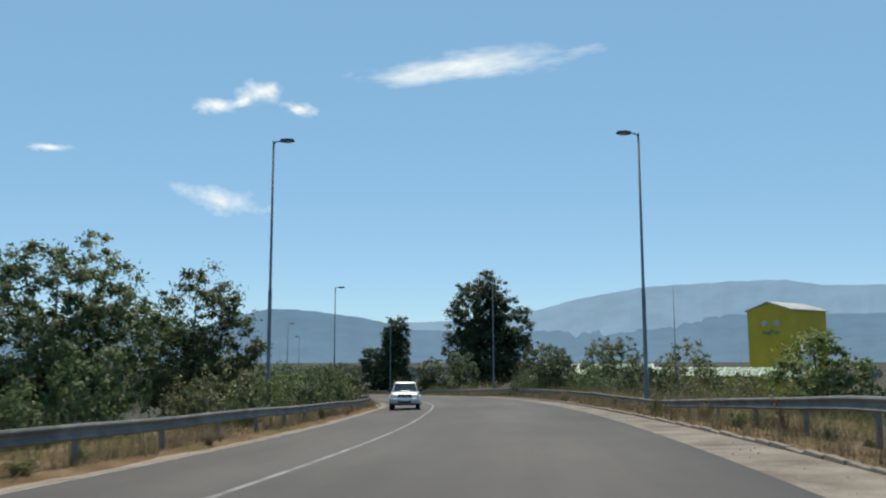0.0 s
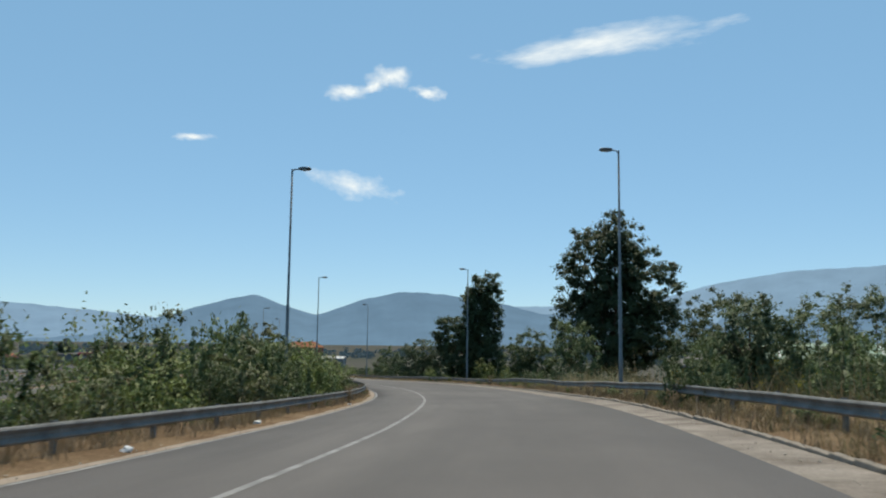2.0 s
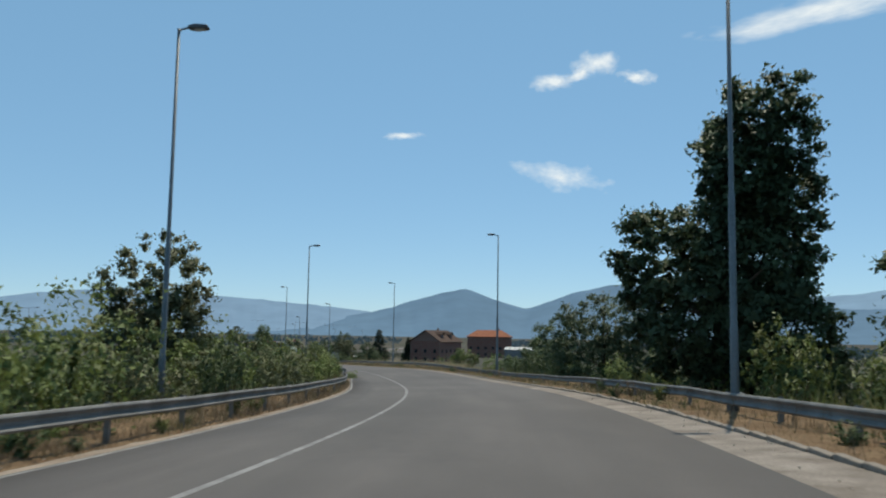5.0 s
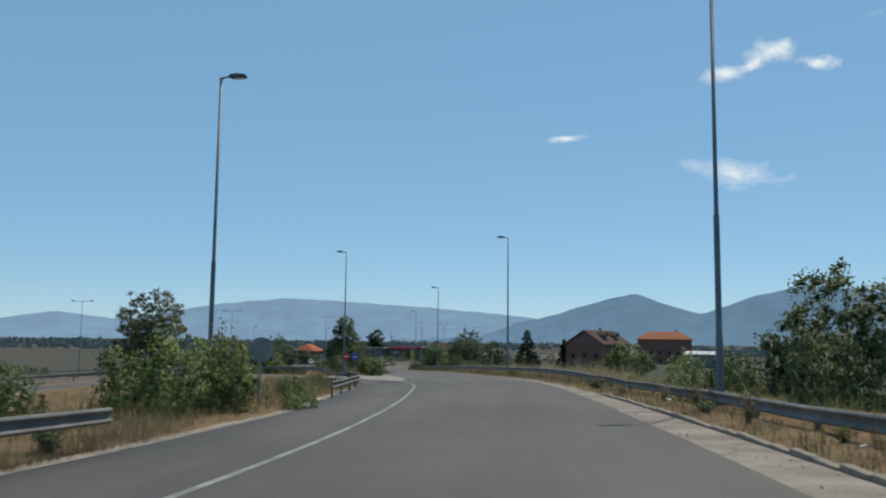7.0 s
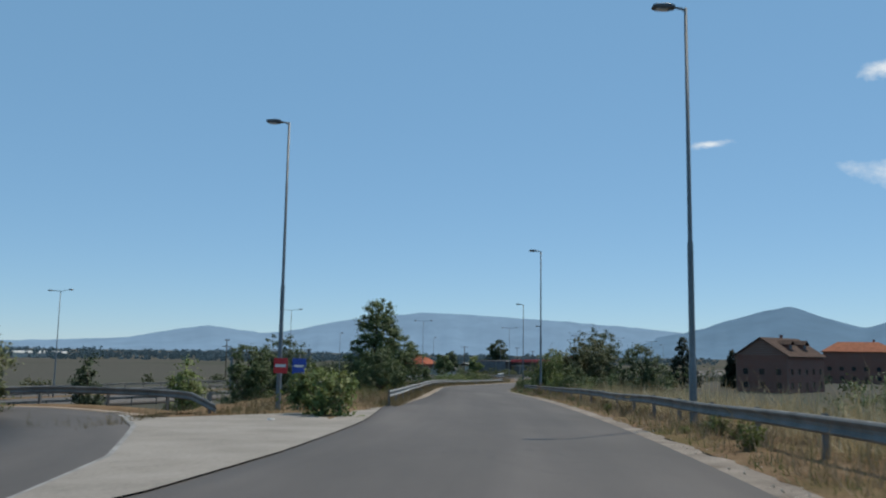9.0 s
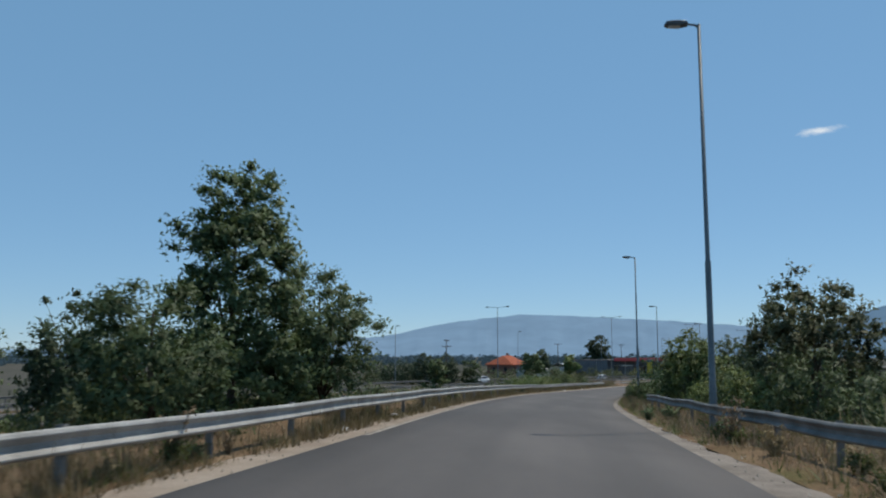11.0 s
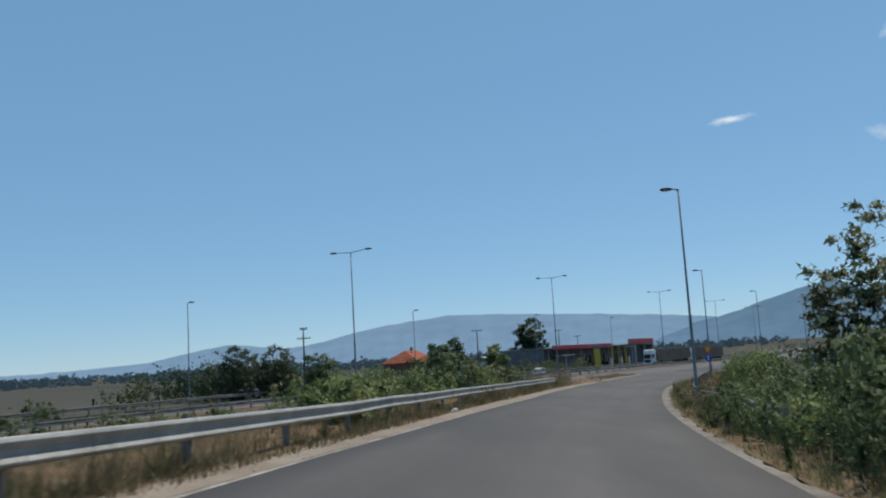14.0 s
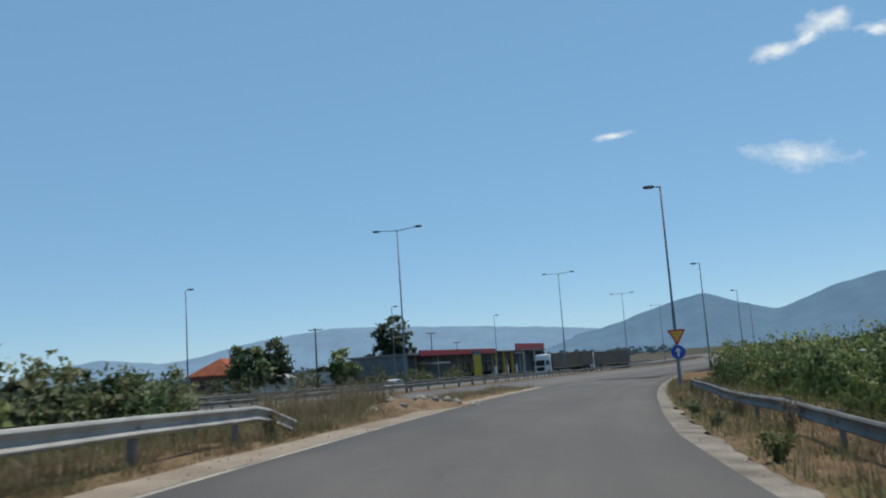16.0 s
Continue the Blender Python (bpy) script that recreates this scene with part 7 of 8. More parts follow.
def roof_mesh(w, d, eaves, ridge, hip=0.0, over=0.6, thick=0.22):
    """A gable or hip roof with thickness: ridge along x; hip is how far the ridge is drawn in."""
    bm = bmesh.new()
    x, y = w / 2 + over, d / 2 + over
    drop = (ridge - eaves) / (d / 2) * over
    e, r = eaves - drop, ridge
    rx = x - hip if hip else x
    pts = [(-x, -y, e), (x, -y, e), (x, y, e), (-x, y, e), (-rx, 0, r), (rx, 0, r)]
    top = [bm.verts.new((p[0], p[1], p[2] + thick)) for p in pts]
    low = [bm.verts.new(p) for p in pts]
    for v, flip in ((top, False), (low, True)):
        fs = [(0, 1, 5, 4), (2, 3, 4, 5)] + ([(1, 2, 5), (3, 0, 4)] if hip else [])
        for f in fs:
            q = [v[k] for k in f]
            bm.faces.new(q[::-1] if flip else q)
    edge = [(0, 1), (2, 3), (1, 2), (3, 0)] if hip else [(0, 1), (2, 3), (1, 5), (5, 2), (3, 4), (4, 0)]
    for a, b in edge:
        bm.faces.new((low[a], low[b], top[b], top[a]))
    bmesh.ops.recalc_face_normals(bm, faces=bm.faces)
    return bm


def house(name, w, d, eaves, ridge, wall, roof, hip=0.0, storeys=2, glazed=True, chimney=True, over=0.6):
    """A house with its ridge along x and its long front at -y."""
    root = new(name)
    sides = ((w, Matrix.Translation((-w / 2, -d / 2, 0)), True), (w, Matrix.Translation((w / 2, d / 2, 0)) @ Matrix.Rotation(math.pi, 4, 'Z'), False),
             (d - 0.6, Matrix.Translation((w / 2, -d / 2 + 0.3, 0)) @ Matrix.Rotation(math.pi / 2, 4, 'Z'), False), (d - 0.6, Matrix.Translation((-w / 2, d / 2 - 0.3, 0)) @ Matrix.Rotation(-math.pi / 2, 4, 'Z'), False))
    for length, m, door in sides:
        op = openings_for(length, storeys, 3.4, door)
        pw = part("wall", wall_panel(length, eaves, op), wall, root)
        pw.matrix_basis = m
        for o in op:
            if o[2] > 0.5:
                window_part(root, m, o, glazed)
            elif glazed:
                bm = bmesh.new()
                add_box(bm, (o[1] - o[0], 0.06, o[3] - o[2]), ((o[0] + o[1]) / 2, 0.15, (o[2] + o[3]) / 2), None, 0.01)
                part("door", bm, M_DARK_ROOF, root, "brown house door").matrix_basis = m
    if not hip:
        for sx in (1, -1):
            bm = bmesh.new()
            add_prism(bm, [(-d / 2 + 0.02, eaves), (d / 2 - 0.02, eaves), (0, ridge - 0.03)], 0.28, 0)
            g = part("gable", bm, wall, root)
            g.matrix_basis = Matrix.Translation((sx * (w / 2 - 0.15), 0, 0))
    bm = bmesh.new()
    add_box(bm, (w - 0.7, d - 0.7, 0.2), (0, 0, eaves - 0.35))
    part("floor_slab", bm, M_CONCRETE, root)
    rf = part("roof", roof_mesh(w, d, eaves, ridge, hip, over), roof, root)
    if chimney:
        bm = bmesh.new()
        add_box(bm, (0.6, 0.5, 1.7), (w * 0.22, d * 0.12, ridge + 0.1), None, 0.02)
        add_box(bm, (0.75, 0.65, 0.12), (w * 0.22, d * 0.12, ridge + 0.98), None, 0.02)
        part("chimney", bm, M_BRICK, rf, "brick chimney")
    return root


def dormer(root, x, d, eaves, ridge, roof, side=-1):
    """A small gabled dormer on the slope at the side given."""
    slope = (ridge - eaves) / (d / 2)
    y = side * d * 0.32
    z = eaves + (d / 2 - abs(y)) * slope
    bm = bmesh.new()
    add_box(bm, (1.9, 2.4, 1.5), (x, y - side * 0.9, z + 0.45))
    b = part("dormer", bm, M_BRICK, root, "small roof dormer")
    bm = roof_mesh(2.9, 1.9, 0, 0.75, 0, 0.25, 0.14)
    bmesh.ops.rotate(bm, verts=bm.verts, matrix=Matrix.Rotation(math.pi / 2, 3, 'Z'))
    bmesh.ops.translate(bm, verts=bm.verts, vec=(x, y - side * 0.8, z + 1.2))
    part("roof", bm, roof, b)
    bm = bmesh.new()
    add_box(bm, (1.1, 0.08, 0.9), (x, y + side * 0.32, z + 0.6), None, 0.01)
    part("window", bm, M_GLASS, b)


def place_house(ob, x, y, yaw, label, z=None, category="house"):
    z = gz(x, y) if z is None else z
    ob.matrix_basis = Matrix.Translation((x, y, z)) @ Matrix.Rotation(yaw, 4, 'Z')
    return tagged(ob, label, category)


g = gz(-133, 411)
ha = house("house", 18, 12, 8.2 - g, 12.0 - g, M_BRICK, M_DARK_ROOF, storeys=2, glazed=True)
for x in (-3.6, 3.6):
    dormer(ha, x, 12, 8.2 - g, 12.0 - g, M_DARK_ROOF)
place_house(ha, -133, 413, radians(87), "unfinished red-brick house with a dark brown dormered roof")
g = gz(-145, 503)
place_house(house("house", 20.5, 13, 10.1 - g, 12.9 - g, M_BRICK, M_ORANGE_ROOF, 5.0, 2, True), -145, 503, radians(20), "red-brick house with an orange hip roof")
g = gz(-294, 453)
place_house(house("house", 12, 9, 3.5 - g, 6.1 - g, M_BRICK, M_RED_ROOF, 3.4, 1), -290, 453, radians(112), "low house with a bright red tiled roof")
place_house(house("house", 7, 6, 11.45 - gz(16.4, 137.5), 12.5 - gz(16.4, 137.5), M_YELLOW, M_GREY_ROOF, 2.6, 2, True, False, 0.4), 16.6, 137.5, radians(-12), "yellow house with a grey hip roof among trees")


def yellow_works():
    """A tall gabled hall in yellow sheet with two round vents and a dark painted mark."""
    w, d, e, r = 12.5, 9.2, 23.9, 25.4
    g = gz(66, 160)
    root = house("factory_hall", w, d, e - g, r - g, M_YELLOW, M_WHITE_ROOF, 0, 1, True, False, 0.35)
    for y in (-1.7, 0.9):
        bm = bmesh.new()
        disc(bm, 0.6, 0.64, 0.16, 24)
        o = part("round_vent", bm, M_ROUND_GREY, root, "round grey vent")
        o.matrix_basis = Matrix.Translation((-w / 2 - 0.08, y, 21.4 - g)) @ Matrix.Rotation(math.pi / 2, 4, 'Z')
    for y, z, s in ((-1.6, 19.6, 0.45), (-0.6, 19.9, 0.4), (0.2, 19.5, 0.5), (1.0, 19.7, 0.4)):
        bm = bmesh.new()
        disc(bm, s * 0.9, s, 0.08, 18)
        bmesh.ops.scale(bm, verts=bm.verts, vec=(1.4, 1, 0.7))
        o = part("painted_mark", bm, M_LEAF_LOGO, root, "plain dark green painted shape")
        o.matrix_basis = Matrix.Translation((-w / 2 - 0.045, y, z - g)) @ Matrix.Rotation(math.pi / 2, 4, 'Z')
    return place_house(root, 67.5, 165.6, radians(37), "tall yellow factory hall with a white gabled roof", None, "factory")


yellow_works()


def silo(x, y, h):
    bm = bmesh.new()
    add_tube(bm, [(0, 0, -0.5), (0, 0, h - 1.0), (0, 0, h - 0.1), (0, 0, h)], [1.3, 1.3, 0.4, 0.3], 20)
    ob = part("silo", bm, M_WHITE_WALL, None, "", True)
    bm = bmesh.new()
    add_tube(bm, [(1.45, 0, 0), (1.45, 0, h - 0.6), (0.3, 0, h + 0.3)], 0.12, 8)
    part("pipe", bm, M_STEEL, ob, "grey filling pipe")
    ob.matrix_basis = Matrix.Translation((x, y, gz(x, y)))
    return tagged(ob, "pale grey silo before the yellow hall", "silo")


silo(66.5, 154.0, 18.2 - gz(66.5, 154))


def long_shed(x, y, w, d, eaves, ridge, yaw, label, wall, bays=8):
    """A low shed or greenhouse: walls, ribbed pale roof sheets."""
    g = gz(x, y)
    root = new("shed")
    for sx, sy, lx, ly in ((0, -d / 2, w, 0.25), (0, d / 2, w, 0.25), (-w / 2 + 0.125, 0, 0.25, d - 0.25), (w / 2 - 0.125, 0, 0.25, d - 0.25)):
        bm = bmesh.new()
        add_box(bm, (lx, ly, eaves + 1.5 - g), (sx, sy, (eaves - g - 1.5) / 2))
        part("wall", bm, wall, root)
    rf = part("roof", roof_mesh(w, d, eaves - g, ridge - g, 0, 0.3, 0.12), M_GREEN_SHEET if wall is M_YELLOW else M_WHITE_ROOF, root, "pale sheet roof")
    slope = math.atan2(ridge - eaves, d / 2)
    for k in range(bays + 1):
        for sd in (1, -1):
            bm = bmesh.new()
            add_box(bm, (0.25, d / 2 / math.cos(slope) + 0.2, 0.1), (-w / 2 + w * k / bays, sd * d / 4, (eaves + ridge) / 2 - g + 0.15), (math.degrees(-sd * slope), 0, 0))
            part("roof_rib", bm, M_WHITE_ROOF if wall is M_YELLOW else M_GREY_WALL, rf)
    root.matrix_basis = Matrix.Translation((x, y, g)) @ Matrix.Rotation(yaw, 4, 'Z')
    return tagged(root, label, "shed")


long_shed(52, 156, 30, 9, 11.6, 13.0, radians(-30), "long shed with pale green ribbed roof sheets", M_YELLOW, 14)
long_shed(28.4, 157, 20, 9, 12.0, 13.7, radians(-8), "yellow shed with pale green ribbed roof sheets", M_YELLOW, 9)
long_shed(-282, 474, 14, 8, 2.6, 3.7, radians(105), "white sheet-roofed shed by the filling station", M_WHITE_WALL, 5)
long_shed(-262, 437, 9, 6, 2.2, 3.2, radians(105), "small white shed across the highway", M_WHITE_WALL, 4)
long_shed(-117.5, 466, 12, 9, 4.9, 5.9, radians(8), "low grey hall with a white sheet roof", M_GREY_WALL, 6)
for x, y, w, yaw in ((-640, 440, 36, 60), (-820, 300, 50, 80)):
    long_shed(x, y, w, 10, 3.2, 4.6, radians(yaw), "distant pale greenhouse on the plain", M_WHITE_WALL, 6)


def filling_station():
    """A long low station front along the highway: shop, red-edged flat roof, yellow pillars."""
    root = new("filling_station")
    L = 92.0

    def box(name, size, at, mat, label="", bevel=0.03):
        bm = bmesh.new()
        add_box(bm, size, at, None, bevel)
        return part(name, bm, mat, root, label)
    box("wall", (L, 0.3, 6.2), (0, 12, 1.9), M_GREY_WALL)
    box("wall", (0.3, 11.7, 6.2), (-L / 2 + 0.15, 6, 1.9), M_GREY_WALL)
    box("wall", (0.3, 11.7, 6.2), (L / 2 - 0.15, 6, 1.9), M_GREY_WALL)
    # shop front: piers with glass between
    for k in range(24):
        x = -L / 2 + L * (k + 0.5) / 24
        box("pier", (0.5, 0.4, 6.2), (-L / 2 + L * k / 24 + 0.25, 4.0, 1.9), M_GREY_WALL if k % 3 else M_WHITE_WALL)
        if 8 <= k < 20:
            box("shop_window", (L / 24 - 0.5, 0.08, 2.4), (x + 0.25, 4.0, 1.7), M_GLASS, "dark shop window", 0.0)
        else:
            box("panel", (L / 24 - 0.5, 0.2, 6.2), (x + 0.25, 4.0, 1.9), M_GREY_WALL, "grey wall panel", 0.0)
    box("parapet", (L / 24 * 12, 0.2, 2.1), (L / 24 * 2, 4.0, 3.95), M_GREY_WALL)
    box("roof", (L + 0.6, 13.2, 0.35), (0, 6.2, 5.2), M_GREY_ROOF, "flat grey roof")
    box("fascia", (44, 0.25, 1.1), (-20, -0.55, 5.35), M_STATION_RED, "plain red fascia")
    box("fascia", (26, 0.25, 1.6), (31, -0.55, 6.2), M_STATION_RED, "plain red fascia")
    box("awning", (9, 3.0, 0.25), (-31, 1.0, 3.3), M_WHITE_ROOF, "white awning")
    box("awning", (7, 3.0, 0.3), (22, 1.0, 4.6), M_WHITE_ROOF, "white awning")
    for x in (-9, 4.5, 10.5, 17, 27, 37):
        box("pillar", (0.5, 0.5, 6.3), (x, 0.4, 2.0), M_YELLOW2 if x < 20 else M_WHITE_WALL, "yellow pillar" if x < 20 else "white pillar")
    for x in (-2, 7, 14):
        box("fuel_pump", (0.8, 0.5, 3.2), (x, -1.6, 0.1), M_WHITE_WALL, "pale fuel pump")
    q = on_highway(170, -34)
    root.matrix_basis = Matrix.Translation((q.x, q.y, gz(q.x, q.y) + 0.2)) @ Matrix.Rotation(HA, 4, 'Z') @ Matrix.Translation((0, 0, 0.6))
    return tagged(root, "long low filling station with red fascia and yellow pillars", "filling station")


filling_station()


def totem():
    root = new("price_totem")
    bm = bmesh.new()
    add_box(bm, (1.8, 0.5, 7.2), (0, 0, 2.4), None, 0.05)
    part("board", bm, M_YELLOW2, root, "dark yellow sign board")
    bm = bmesh.new()
    add_box(bm, (1.86, 0.56, 0.9), (0, 0, 5.7), None, 0.04)
    part("cap", bm, M_GREY_WALL, root, "dark grey top panel")
    q = on_highway(150, -30)
    root.matrix_basis = Matrix.Translation((q.x, q.y, gz(q.x, q.y))) @ Matrix.Rotation(HA - 0.7, 4, 'Z')
    return tagged(root, "tall yellow totem with a dark top panel", "sign")


totem()


# ---------------------------------------------------------------- poles, gantry, signs
def utility_pole(top, x, y, yaw, arms=1, label="wooden utility pole with a crossarm and insulators"):
    g = gz(x, y)
    h = top - g
    bm = bmesh.new()
    add_tube(bm, [(0, 0, -0.5), (0, 0, h * 0.5), (0, 0, h)], [0.17, 0.14, 0.1], 10)
    root = part("utility_pole", bm, M_WOOD_POLE, None, "", True)
    for k in range(arms):
        z = h - 0.25 - 1.5 * k
        w = 2.4 if k == arms - 1 else 1.4
        bm = bmesh.new()
        add_box(bm, (w, 0.12, 0.14), (0, 0.14, z), None, 0.01)
        arm = part("crossarm", bm, M_WOOD_POLE, root)
        for xx in (-w / 2 + 0.12, 0.35, -0.35, w / 2 - 0.12):
            bm = bmesh.new()
            add_tube(bm, [(xx, 0.14, z + 0.06), (xx, 0.14, z + 0.14), (xx, 0.14, z + 0.18), (xx, 0.14, z + 0.3)], [0.02, 0.07, 0.05, 0.06], 8)
            part("insulator", bm, M_HEAD, arm, "dark insulator")
    root.matrix_basis = Matrix.Translation((x, y, g)) @ Matrix.Rotation(yaw, 4, 'Z')
    return tagged(root, label, "utility pole", "utility poles")


utility_pole(10.1, -268.4, 454.5, 0.55)
utility_pole(10.2, -246.6, 391.0, 0.5, 2, "wooden utility pole with two crossarms")
utility_pole(10.0, -231, 330, 0.5, 2, "wooden utility pole with two crossarms")
utility_pole(10.5, -292, 515, 0.55)
utility_pole(9.6, -330, 575, 0.55)
bm = bmesh.new()
g = gz(23.2, 84.6)
add_tube(bm, [(0, 0, -0.5), (0, 0, 6), (0, 0, 21.9 - g)], [0.09, 0.06, 0.025], 8)
mast = part("mast", bm, M_POLE, None, "", True)
mast.matrix_basis = Matrix.Translation((23.2, 84.6, g))
tagged(mast, "thin tall metal mast beyond the verge", "mast")


def gantry():
    """A light lattice truss over the near carriageway on two legs; x runs across the road."""
    root = new("sign_gantry")
    W, top, dp = 16.0, 7.1, 0.5
    for x in (0, W):
        bm = bmesh.new()
        add_box(bm, (0.35, 0.35, top + 0.4), (x, 0, top / 2), None, 0.02)
        part("leg", bm, M_POLE, root, "grey steel leg")
    for y in (-0.4, 0.4):
        for z in (top - dp, top):
            bm = bmesh.new()
            add_tube(bm, [(-0.3, y, z), (W + 0.3, y, z)], 0.055, 6)
            part("chord", bm, M_STEEL, root)
    n = 30
    for k in range(n):
        x0, x1 = W * k / n, W * (k + 1) / n
        for y in (-0.4, 0.4):
            bm = bmesh.new()
            add_tube(bm, [(x0, y, top - dp if k % 2 else top), (x1, y, top if k % 2 else top - dp)], 0.03, 5)
            part("brace", bm, M_STEEL, root)
        bm = bmesh.new()
        add_tube(bm, [(x0, -0.4, top), (x1, 0.4, top)], 0.025, 5)
        part("brace", bm, M_STEEL, root)
    q = on_highway(-70, 18.8)
    root.matrix_basis = Matrix.Translation((-162.9, 302.8, 0.6)) @ Matrix.Rotation(math.atan2(-HN.y, -HN.x), 4, 'Z')
    return tagged(root, "grey lattice gantry spanning one carriageway", "gantry")


gantry()


def sign_post(root, h, r=0.035):
    bm = bmesh.new()
    add_tube(bm, [(0, 0, -0.5), (0, 0, h)], r, 10)
    return part("post", bm, M_SIGN_BACK, root, "grey steel post")


def face_part(name, parent, outline, mat, y, thick=0.006, label=""):
    bm = bmesh.new()
    add_prism(bm, outline, thick, 1)
    bmesh.ops.translate(bm, verts=bm.verts, vec=(0, y, 0))
    return part(name, bm, mat, parent, label)


def circle(r, cz, n=28):
    return [(r * math.cos(math.tau * k / n), cz + r * math.sin(math.tau * k / n)) for k in range(n)]


def triangle(s, cz):
    """Point down, side s, with clipped corners."""
    h = s * 0.866
    c = 0.06 * s
    return [(-s / 2 + c, cz + h / 3), (s / 2 - c, cz + h / 3), (s / 2 - c / 2, cz + h / 3 - c), (c / 2, cz - 2 * h / 3 + c * 0.6), (-c / 2, cz - 2 * h / 3 + c * 0.6), (-s / 2 + c / 2, cz + h / 3 - c)]


def yield_sign():
    g = gz(-181.5, 401.2)
    root = new("yield_sign")
    sign_post(root, 3.75 - g)
    tri = face_part("triangle_plate", root, triangle(1.05, 3.35 - g), M_SIGN_RED, -0.055, 0.012, "red-bordered triangle")
    face_part("field", tri, triangle(0.76, 3.35 - g), M_SIGN_YELLOW, -0.066, 0.008, "orange-yellow field")
    rd = face_part("round_plate", root, circle(0.4, 2.35 - g), M_SIGN_BLUE, -0.055, 0.012, "round blue plate")
    face_part("arrow", rd, [(-0.06, 2.1 - g), (0.06, 2.1 - g), (0.06, 2.4 - g), (0.18, 2.4 - g), (0, 2.63 - g), (-0.18, 2.4 - g), (-0.06, 2.4 - g)], M_SIGN_WHITE, -0.066, 0.008, "white arrow")
    root.matrix_basis = Matrix.Translation((-181.5, 401.2, g)) @ Matrix.Rotation(radians(22), 4, 'Z')
    return tagged(root, "yellow yield sign above a round blue arrow sign", "road sign")


yield_sign()


def round_back_sign():
    x, y = -49.0, 196.5
    g = gz(x, y)
    root = new("road_sign")
    sign_post(root, 8.7 - g)
    face_part("round_plate", root, circle(0.45, 8.3 - g), M_SIGN_BACK, 0.05, 0.012, "plain grey back of a round plate")
    for dz in (-0.2, 0.2):
        bm = bmesh.new()
        add_box(bm, (0.5, 0.03, 0.04), (0, 0.03, 8.3 - g + dz), None, 0.005)
        part("bracket", bm, M_SIGN_BACK, root)
    root.matrix_basis = Matrix.Translation((x, y, g)) @ Matrix.Rotation(radians(35), 4, 'Z')
    return tagged(root, "round road sign seen from its grey back", "road sign")


round_back_sign()


def square_sign(x, y, z, plate_mat, label, bars, yaw):
    g = gz(x, y)
    root = new("road_sign")
    sign_post(root, z + 0.5 - g)
    s = 0.32
    pl = face_part("plate", root, [(-s, z - s - g), (s, z - s - g), (s, z + s - g), (-s, z + s - g)], plate_mat, -0.05, 0.014)
    for cx, cz, w, h in bars:
        face_part("bar", pl, [(cx - w / 2, z + cz - h / 2 - g), (cx + w / 2, z + cz - h / 2 - g), (cx + w / 2, z + cz + h / 2 - g), (cx - w / 2, z + cz + h / 2 - g)], M_SIGN_WHITE, -0.062, 0.006, "white bar")
    root.matrix_basis = Matrix.Translation((x, y, g)) @ Matrix.Rotation(yaw, 4, 'Z')
    return tagged(root, label, "road sign", "signs at the fork")


square_sign(-83.9, 242.6, 6.9, M_SIGN_BLUE, "blue square sign with a white bar", [(0, 0.0, 0.44, 0.1)], radians(28))
square_sign(-84.75, 242.25, 6.9, M_SIGN_RED, "red square no-entry sign with a white bar", [(0, 0.0, 0.5, 0.13)], radians(28))

# ---------------------------------------------------------------- litter, rubble, weeds' stones
lrng = random.Random(17)


def litter_mesh(k):
    bm = bmesh.new()
    if k == 0:      # crumpled bag
        bmesh.ops.create_icosphere(bm, subdivisions=2, radius=0.13)
        for v in bm.verts:
            v.co *= 0.7 + 0.6 * noise.noise(v.co * 9)
            v.co.z *= 0.6
    else:           # bottle on its side
        add_tube(bm, [(-0.12, 0, 0), (-0.11, 0, 0), (0.05, 0, 0), (0.1, 0, 0), (0.13, 0, 0)], [0.02, 0.035, 0.035, 0.015, 0.015], 8)
    me = bpy.data.meshes.new("litter")
    bm.to_mesh(me)
    bm.free()
    me.materials.append(M_LITTER)
    return me


LITTER = [litter_mesh(0), litter_mesh(1)]
for s, d, k in ((75, -7.7, 0), (58, -7.9, 1), (66, -7.6, 0), (92, -7.3, 1), (187, 5.2, 0), (194, 5.1, 1), (201, 5.3, 0), (209, 5.0, 0), (218, 4.9, 1), (226, 4.8, 0), (301, -5.1, 0), (308, -5.3, 1), (315, -5.2, 0), (320, -5.6, 0),
                (338, -5.3, 1), (352, -5.4, 0), (214, -7.7, 0), (222, -7.9, 1), (385, -5.3, 0), (398, -5.2, 1), (262, -8.5, 0)):
    p = on_road(s, d, 0.05)
    o = new("plastic_bag" if k == 0 else "plastic_bottle", LITTER[k])
    o.matrix_basis = Matrix.Translation(p) @ Matrix.Rotation(lrng.uniform(0, 6), 4, 'Z') @ Matrix.Scale(lrng.uniform(0.8, 1.4), 4)
    tagged(o, "crumpled white plastic bag on the verge" if k == 0 else "white plastic bottle lying on the verge", "litter", "litter along the verges")


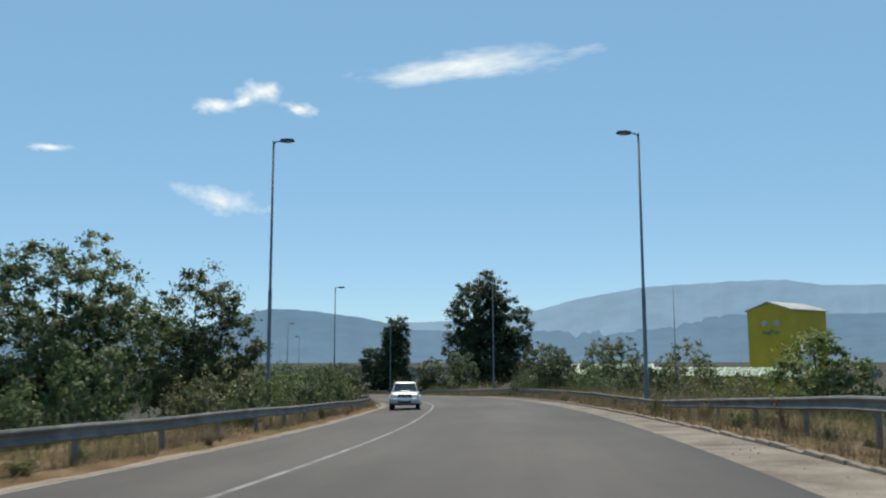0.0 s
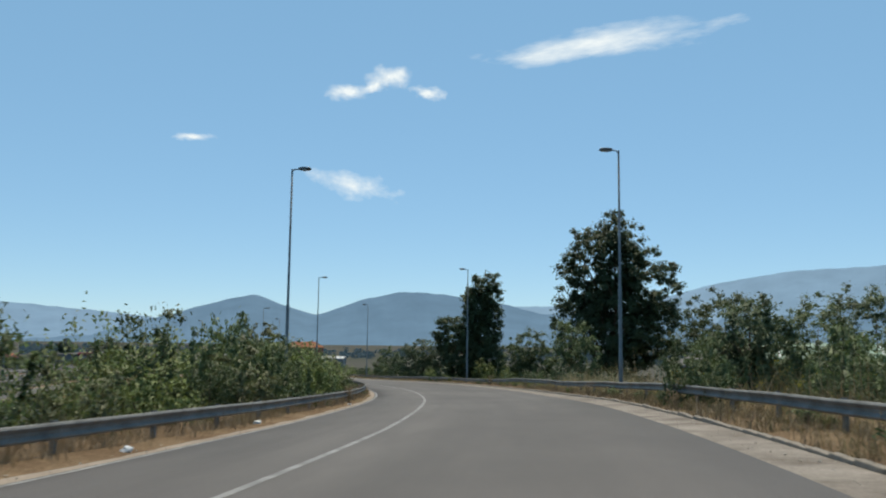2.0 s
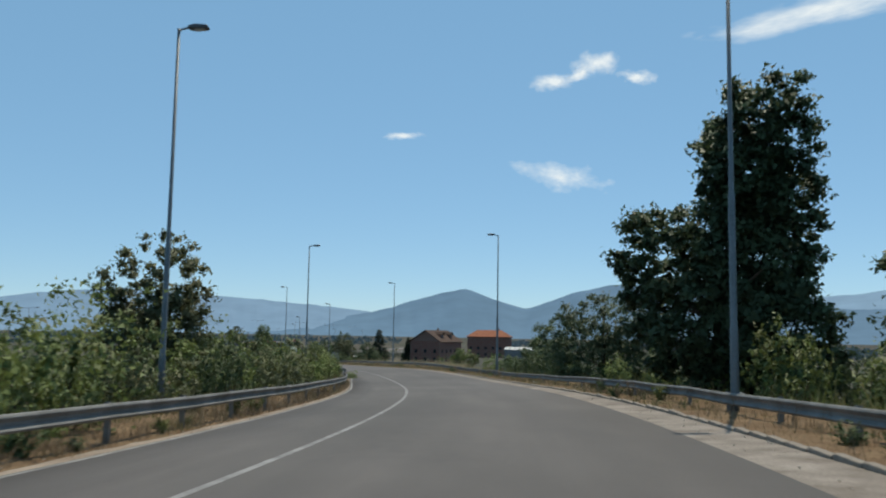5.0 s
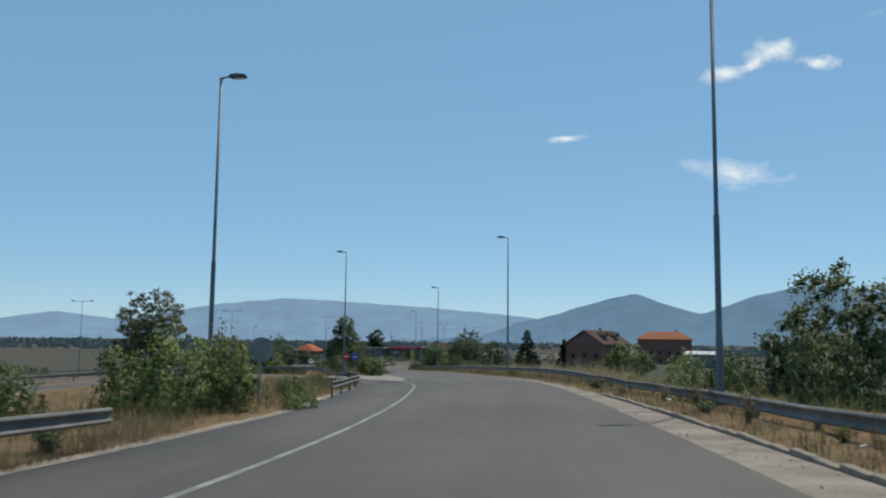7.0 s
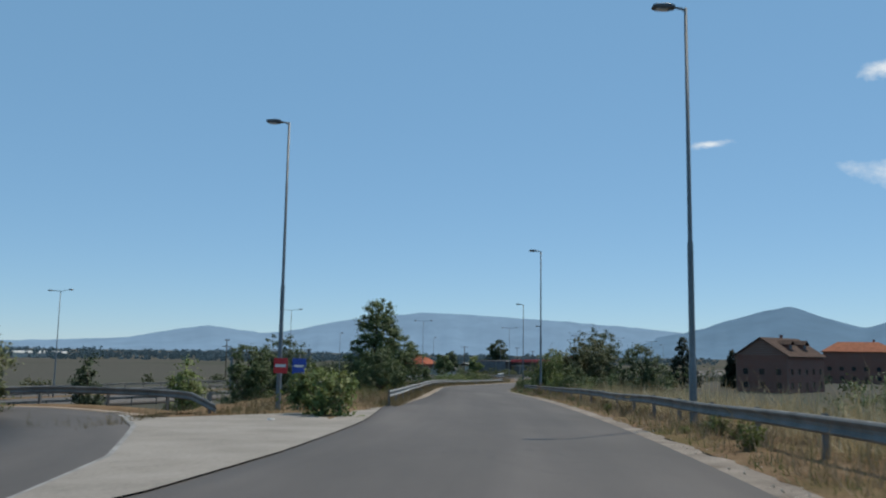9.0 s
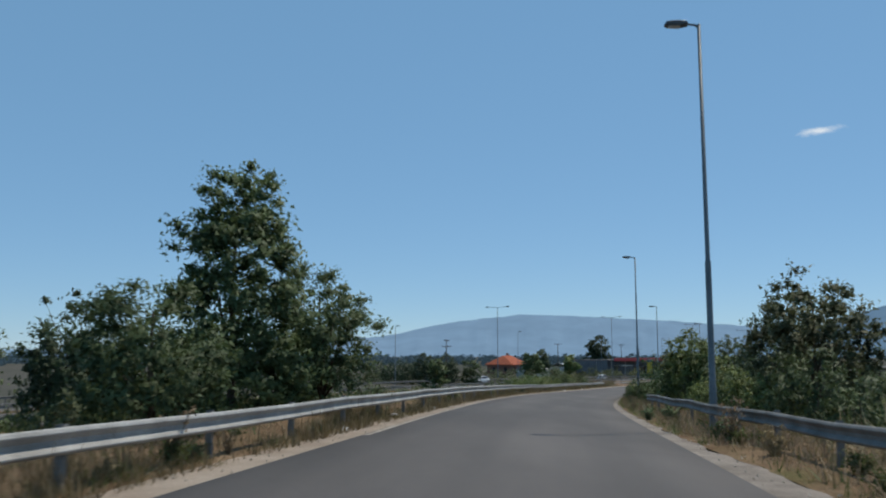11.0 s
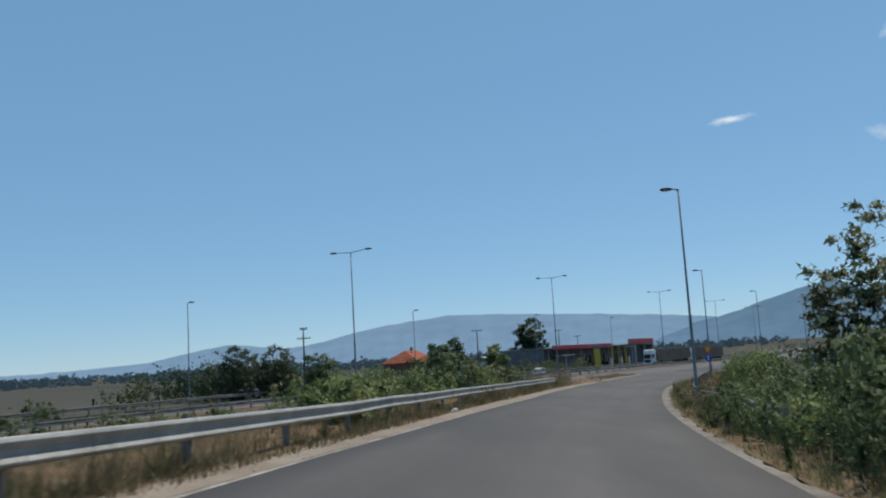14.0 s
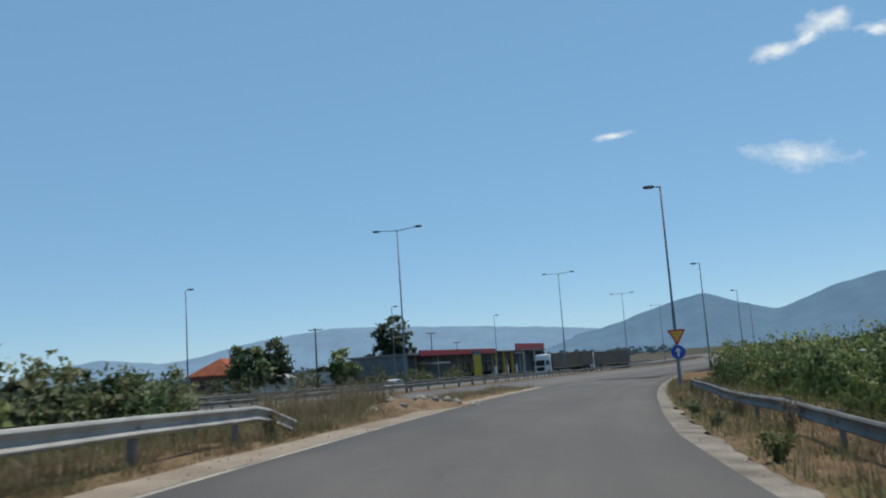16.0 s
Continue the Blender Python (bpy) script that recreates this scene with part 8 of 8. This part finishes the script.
def gravel(n, s0, s1, d0, d1, seed, label):
    """Loose pebbles strewn along the road's edge, in one mesh."""
    rng = np.random.default_rng(seed)
    base = np.array([(1, 0, 0), (-1, 0, 0), (0, 1, 0), (0, -1, 0), (0, 0, 0.8), (0, 0, -0.6)], float)
    tri = np.array([(0, 2, 4), (2, 1, 4), (1, 3, 4), (3, 0, 4), (2, 0, 5), (1, 2, 5), (3, 1, 5), (0, 3, 5)])
    verts, faces = [], []
    for k in range(n):
        s_ = rng.uniform(s0, s1)
        u = rng.uniform(0, 1)
        p = on_road(s_, d0(s_) * (1 - u) + d1(s_) * u, 0.01)
        v = base * rng.uniform(0.6, 1.3, (6, 1)) * rng.uniform(0.01, 0.03)
        verts.append(v + np.array(p))
        faces.append(tri + 6 * k)
    return tagged(mesh_object("gravel", np.concatenate(verts), np.concatenate(faces), M_PEBBLE), label, "gravel", kind="stuff")


gravel(1500, 0, 440, lambda s: D_RIGHT(s) + 0.1, lambda s: D_KERB(s) + 0.5, 41, "loose pale pebbles along the gutter")
gravel(1500, 284, 440, lambda s: D_LEFT(s) + 0.1, lambda s: D_LEFT(s) - 1.8, 42, "loose pale pebbles on the dusty shoulder")
gravel(700, 0, 230, lambda s: D_LEFT(s), lambda s: D_LEFT(s) - 1.2, 43, "loose pale pebbles beside the asphalt")


def rubble_heap(x, y, z):
    """A low heap of brown soil with pale broken stones, where the wedge ends."""
    root = new("rubble_heap")
    bm = bmesh.new()
    bmesh.ops.create_grid(bm, x_segments=28, y_segments=16, size=1.0)
    for v in bm.verts:
        e = max(0.0, 1 - v.co.x ** 2) * max(0.0, 1 - v.co.y ** 2)
        n = noise.noise((v.co.x * 3, v.co.y * 3, 1)) * 0.5 + noise.noise((v.co.x * 8, v.co.y * 8, 4)) * 0.25
        v.co = Vector((v.co.x * 5.5, v.co.y * 2.4, e * (0.95 + n) - 0.15))
    part("soil", bm, M_DIRT, root, "brown soil", True)
    rng = random.Random(4)
    for _ in range(34):
        bm = bmesh.new()
        bmesh.ops.create_icosphere(bm, subdivisions=1, radius=rng.uniform(0.09, 0.3))
        for v in bm.verts:
            v.co *= 0.75 + 0.5 * rng.random()
        u, w = rng.uniform(-0.9, 0.9), rng.uniform(-0.85, 0.85)
        o = part("stone", bm, M_STONE, root)
        e = (1 - u * u) * (1 - w * w)
        o.matrix_basis = Matrix.Translation((u * 5.5, w * 2.4, e * 0.9 - 0.08)) @ Matrix.Rotation(rng.uniform(0, 6), 4, 'Z')
    root.matrix_basis = Matrix.Translation((x, y, z)) @ Matrix.Rotation(HA, 4, 'Z')
    return tagged(root, "heap of brown soil and pale rubble", "rubble heap")


rubble_heap(-183.7, 379.6, gz(-183.7, 379.6) + 0.25)
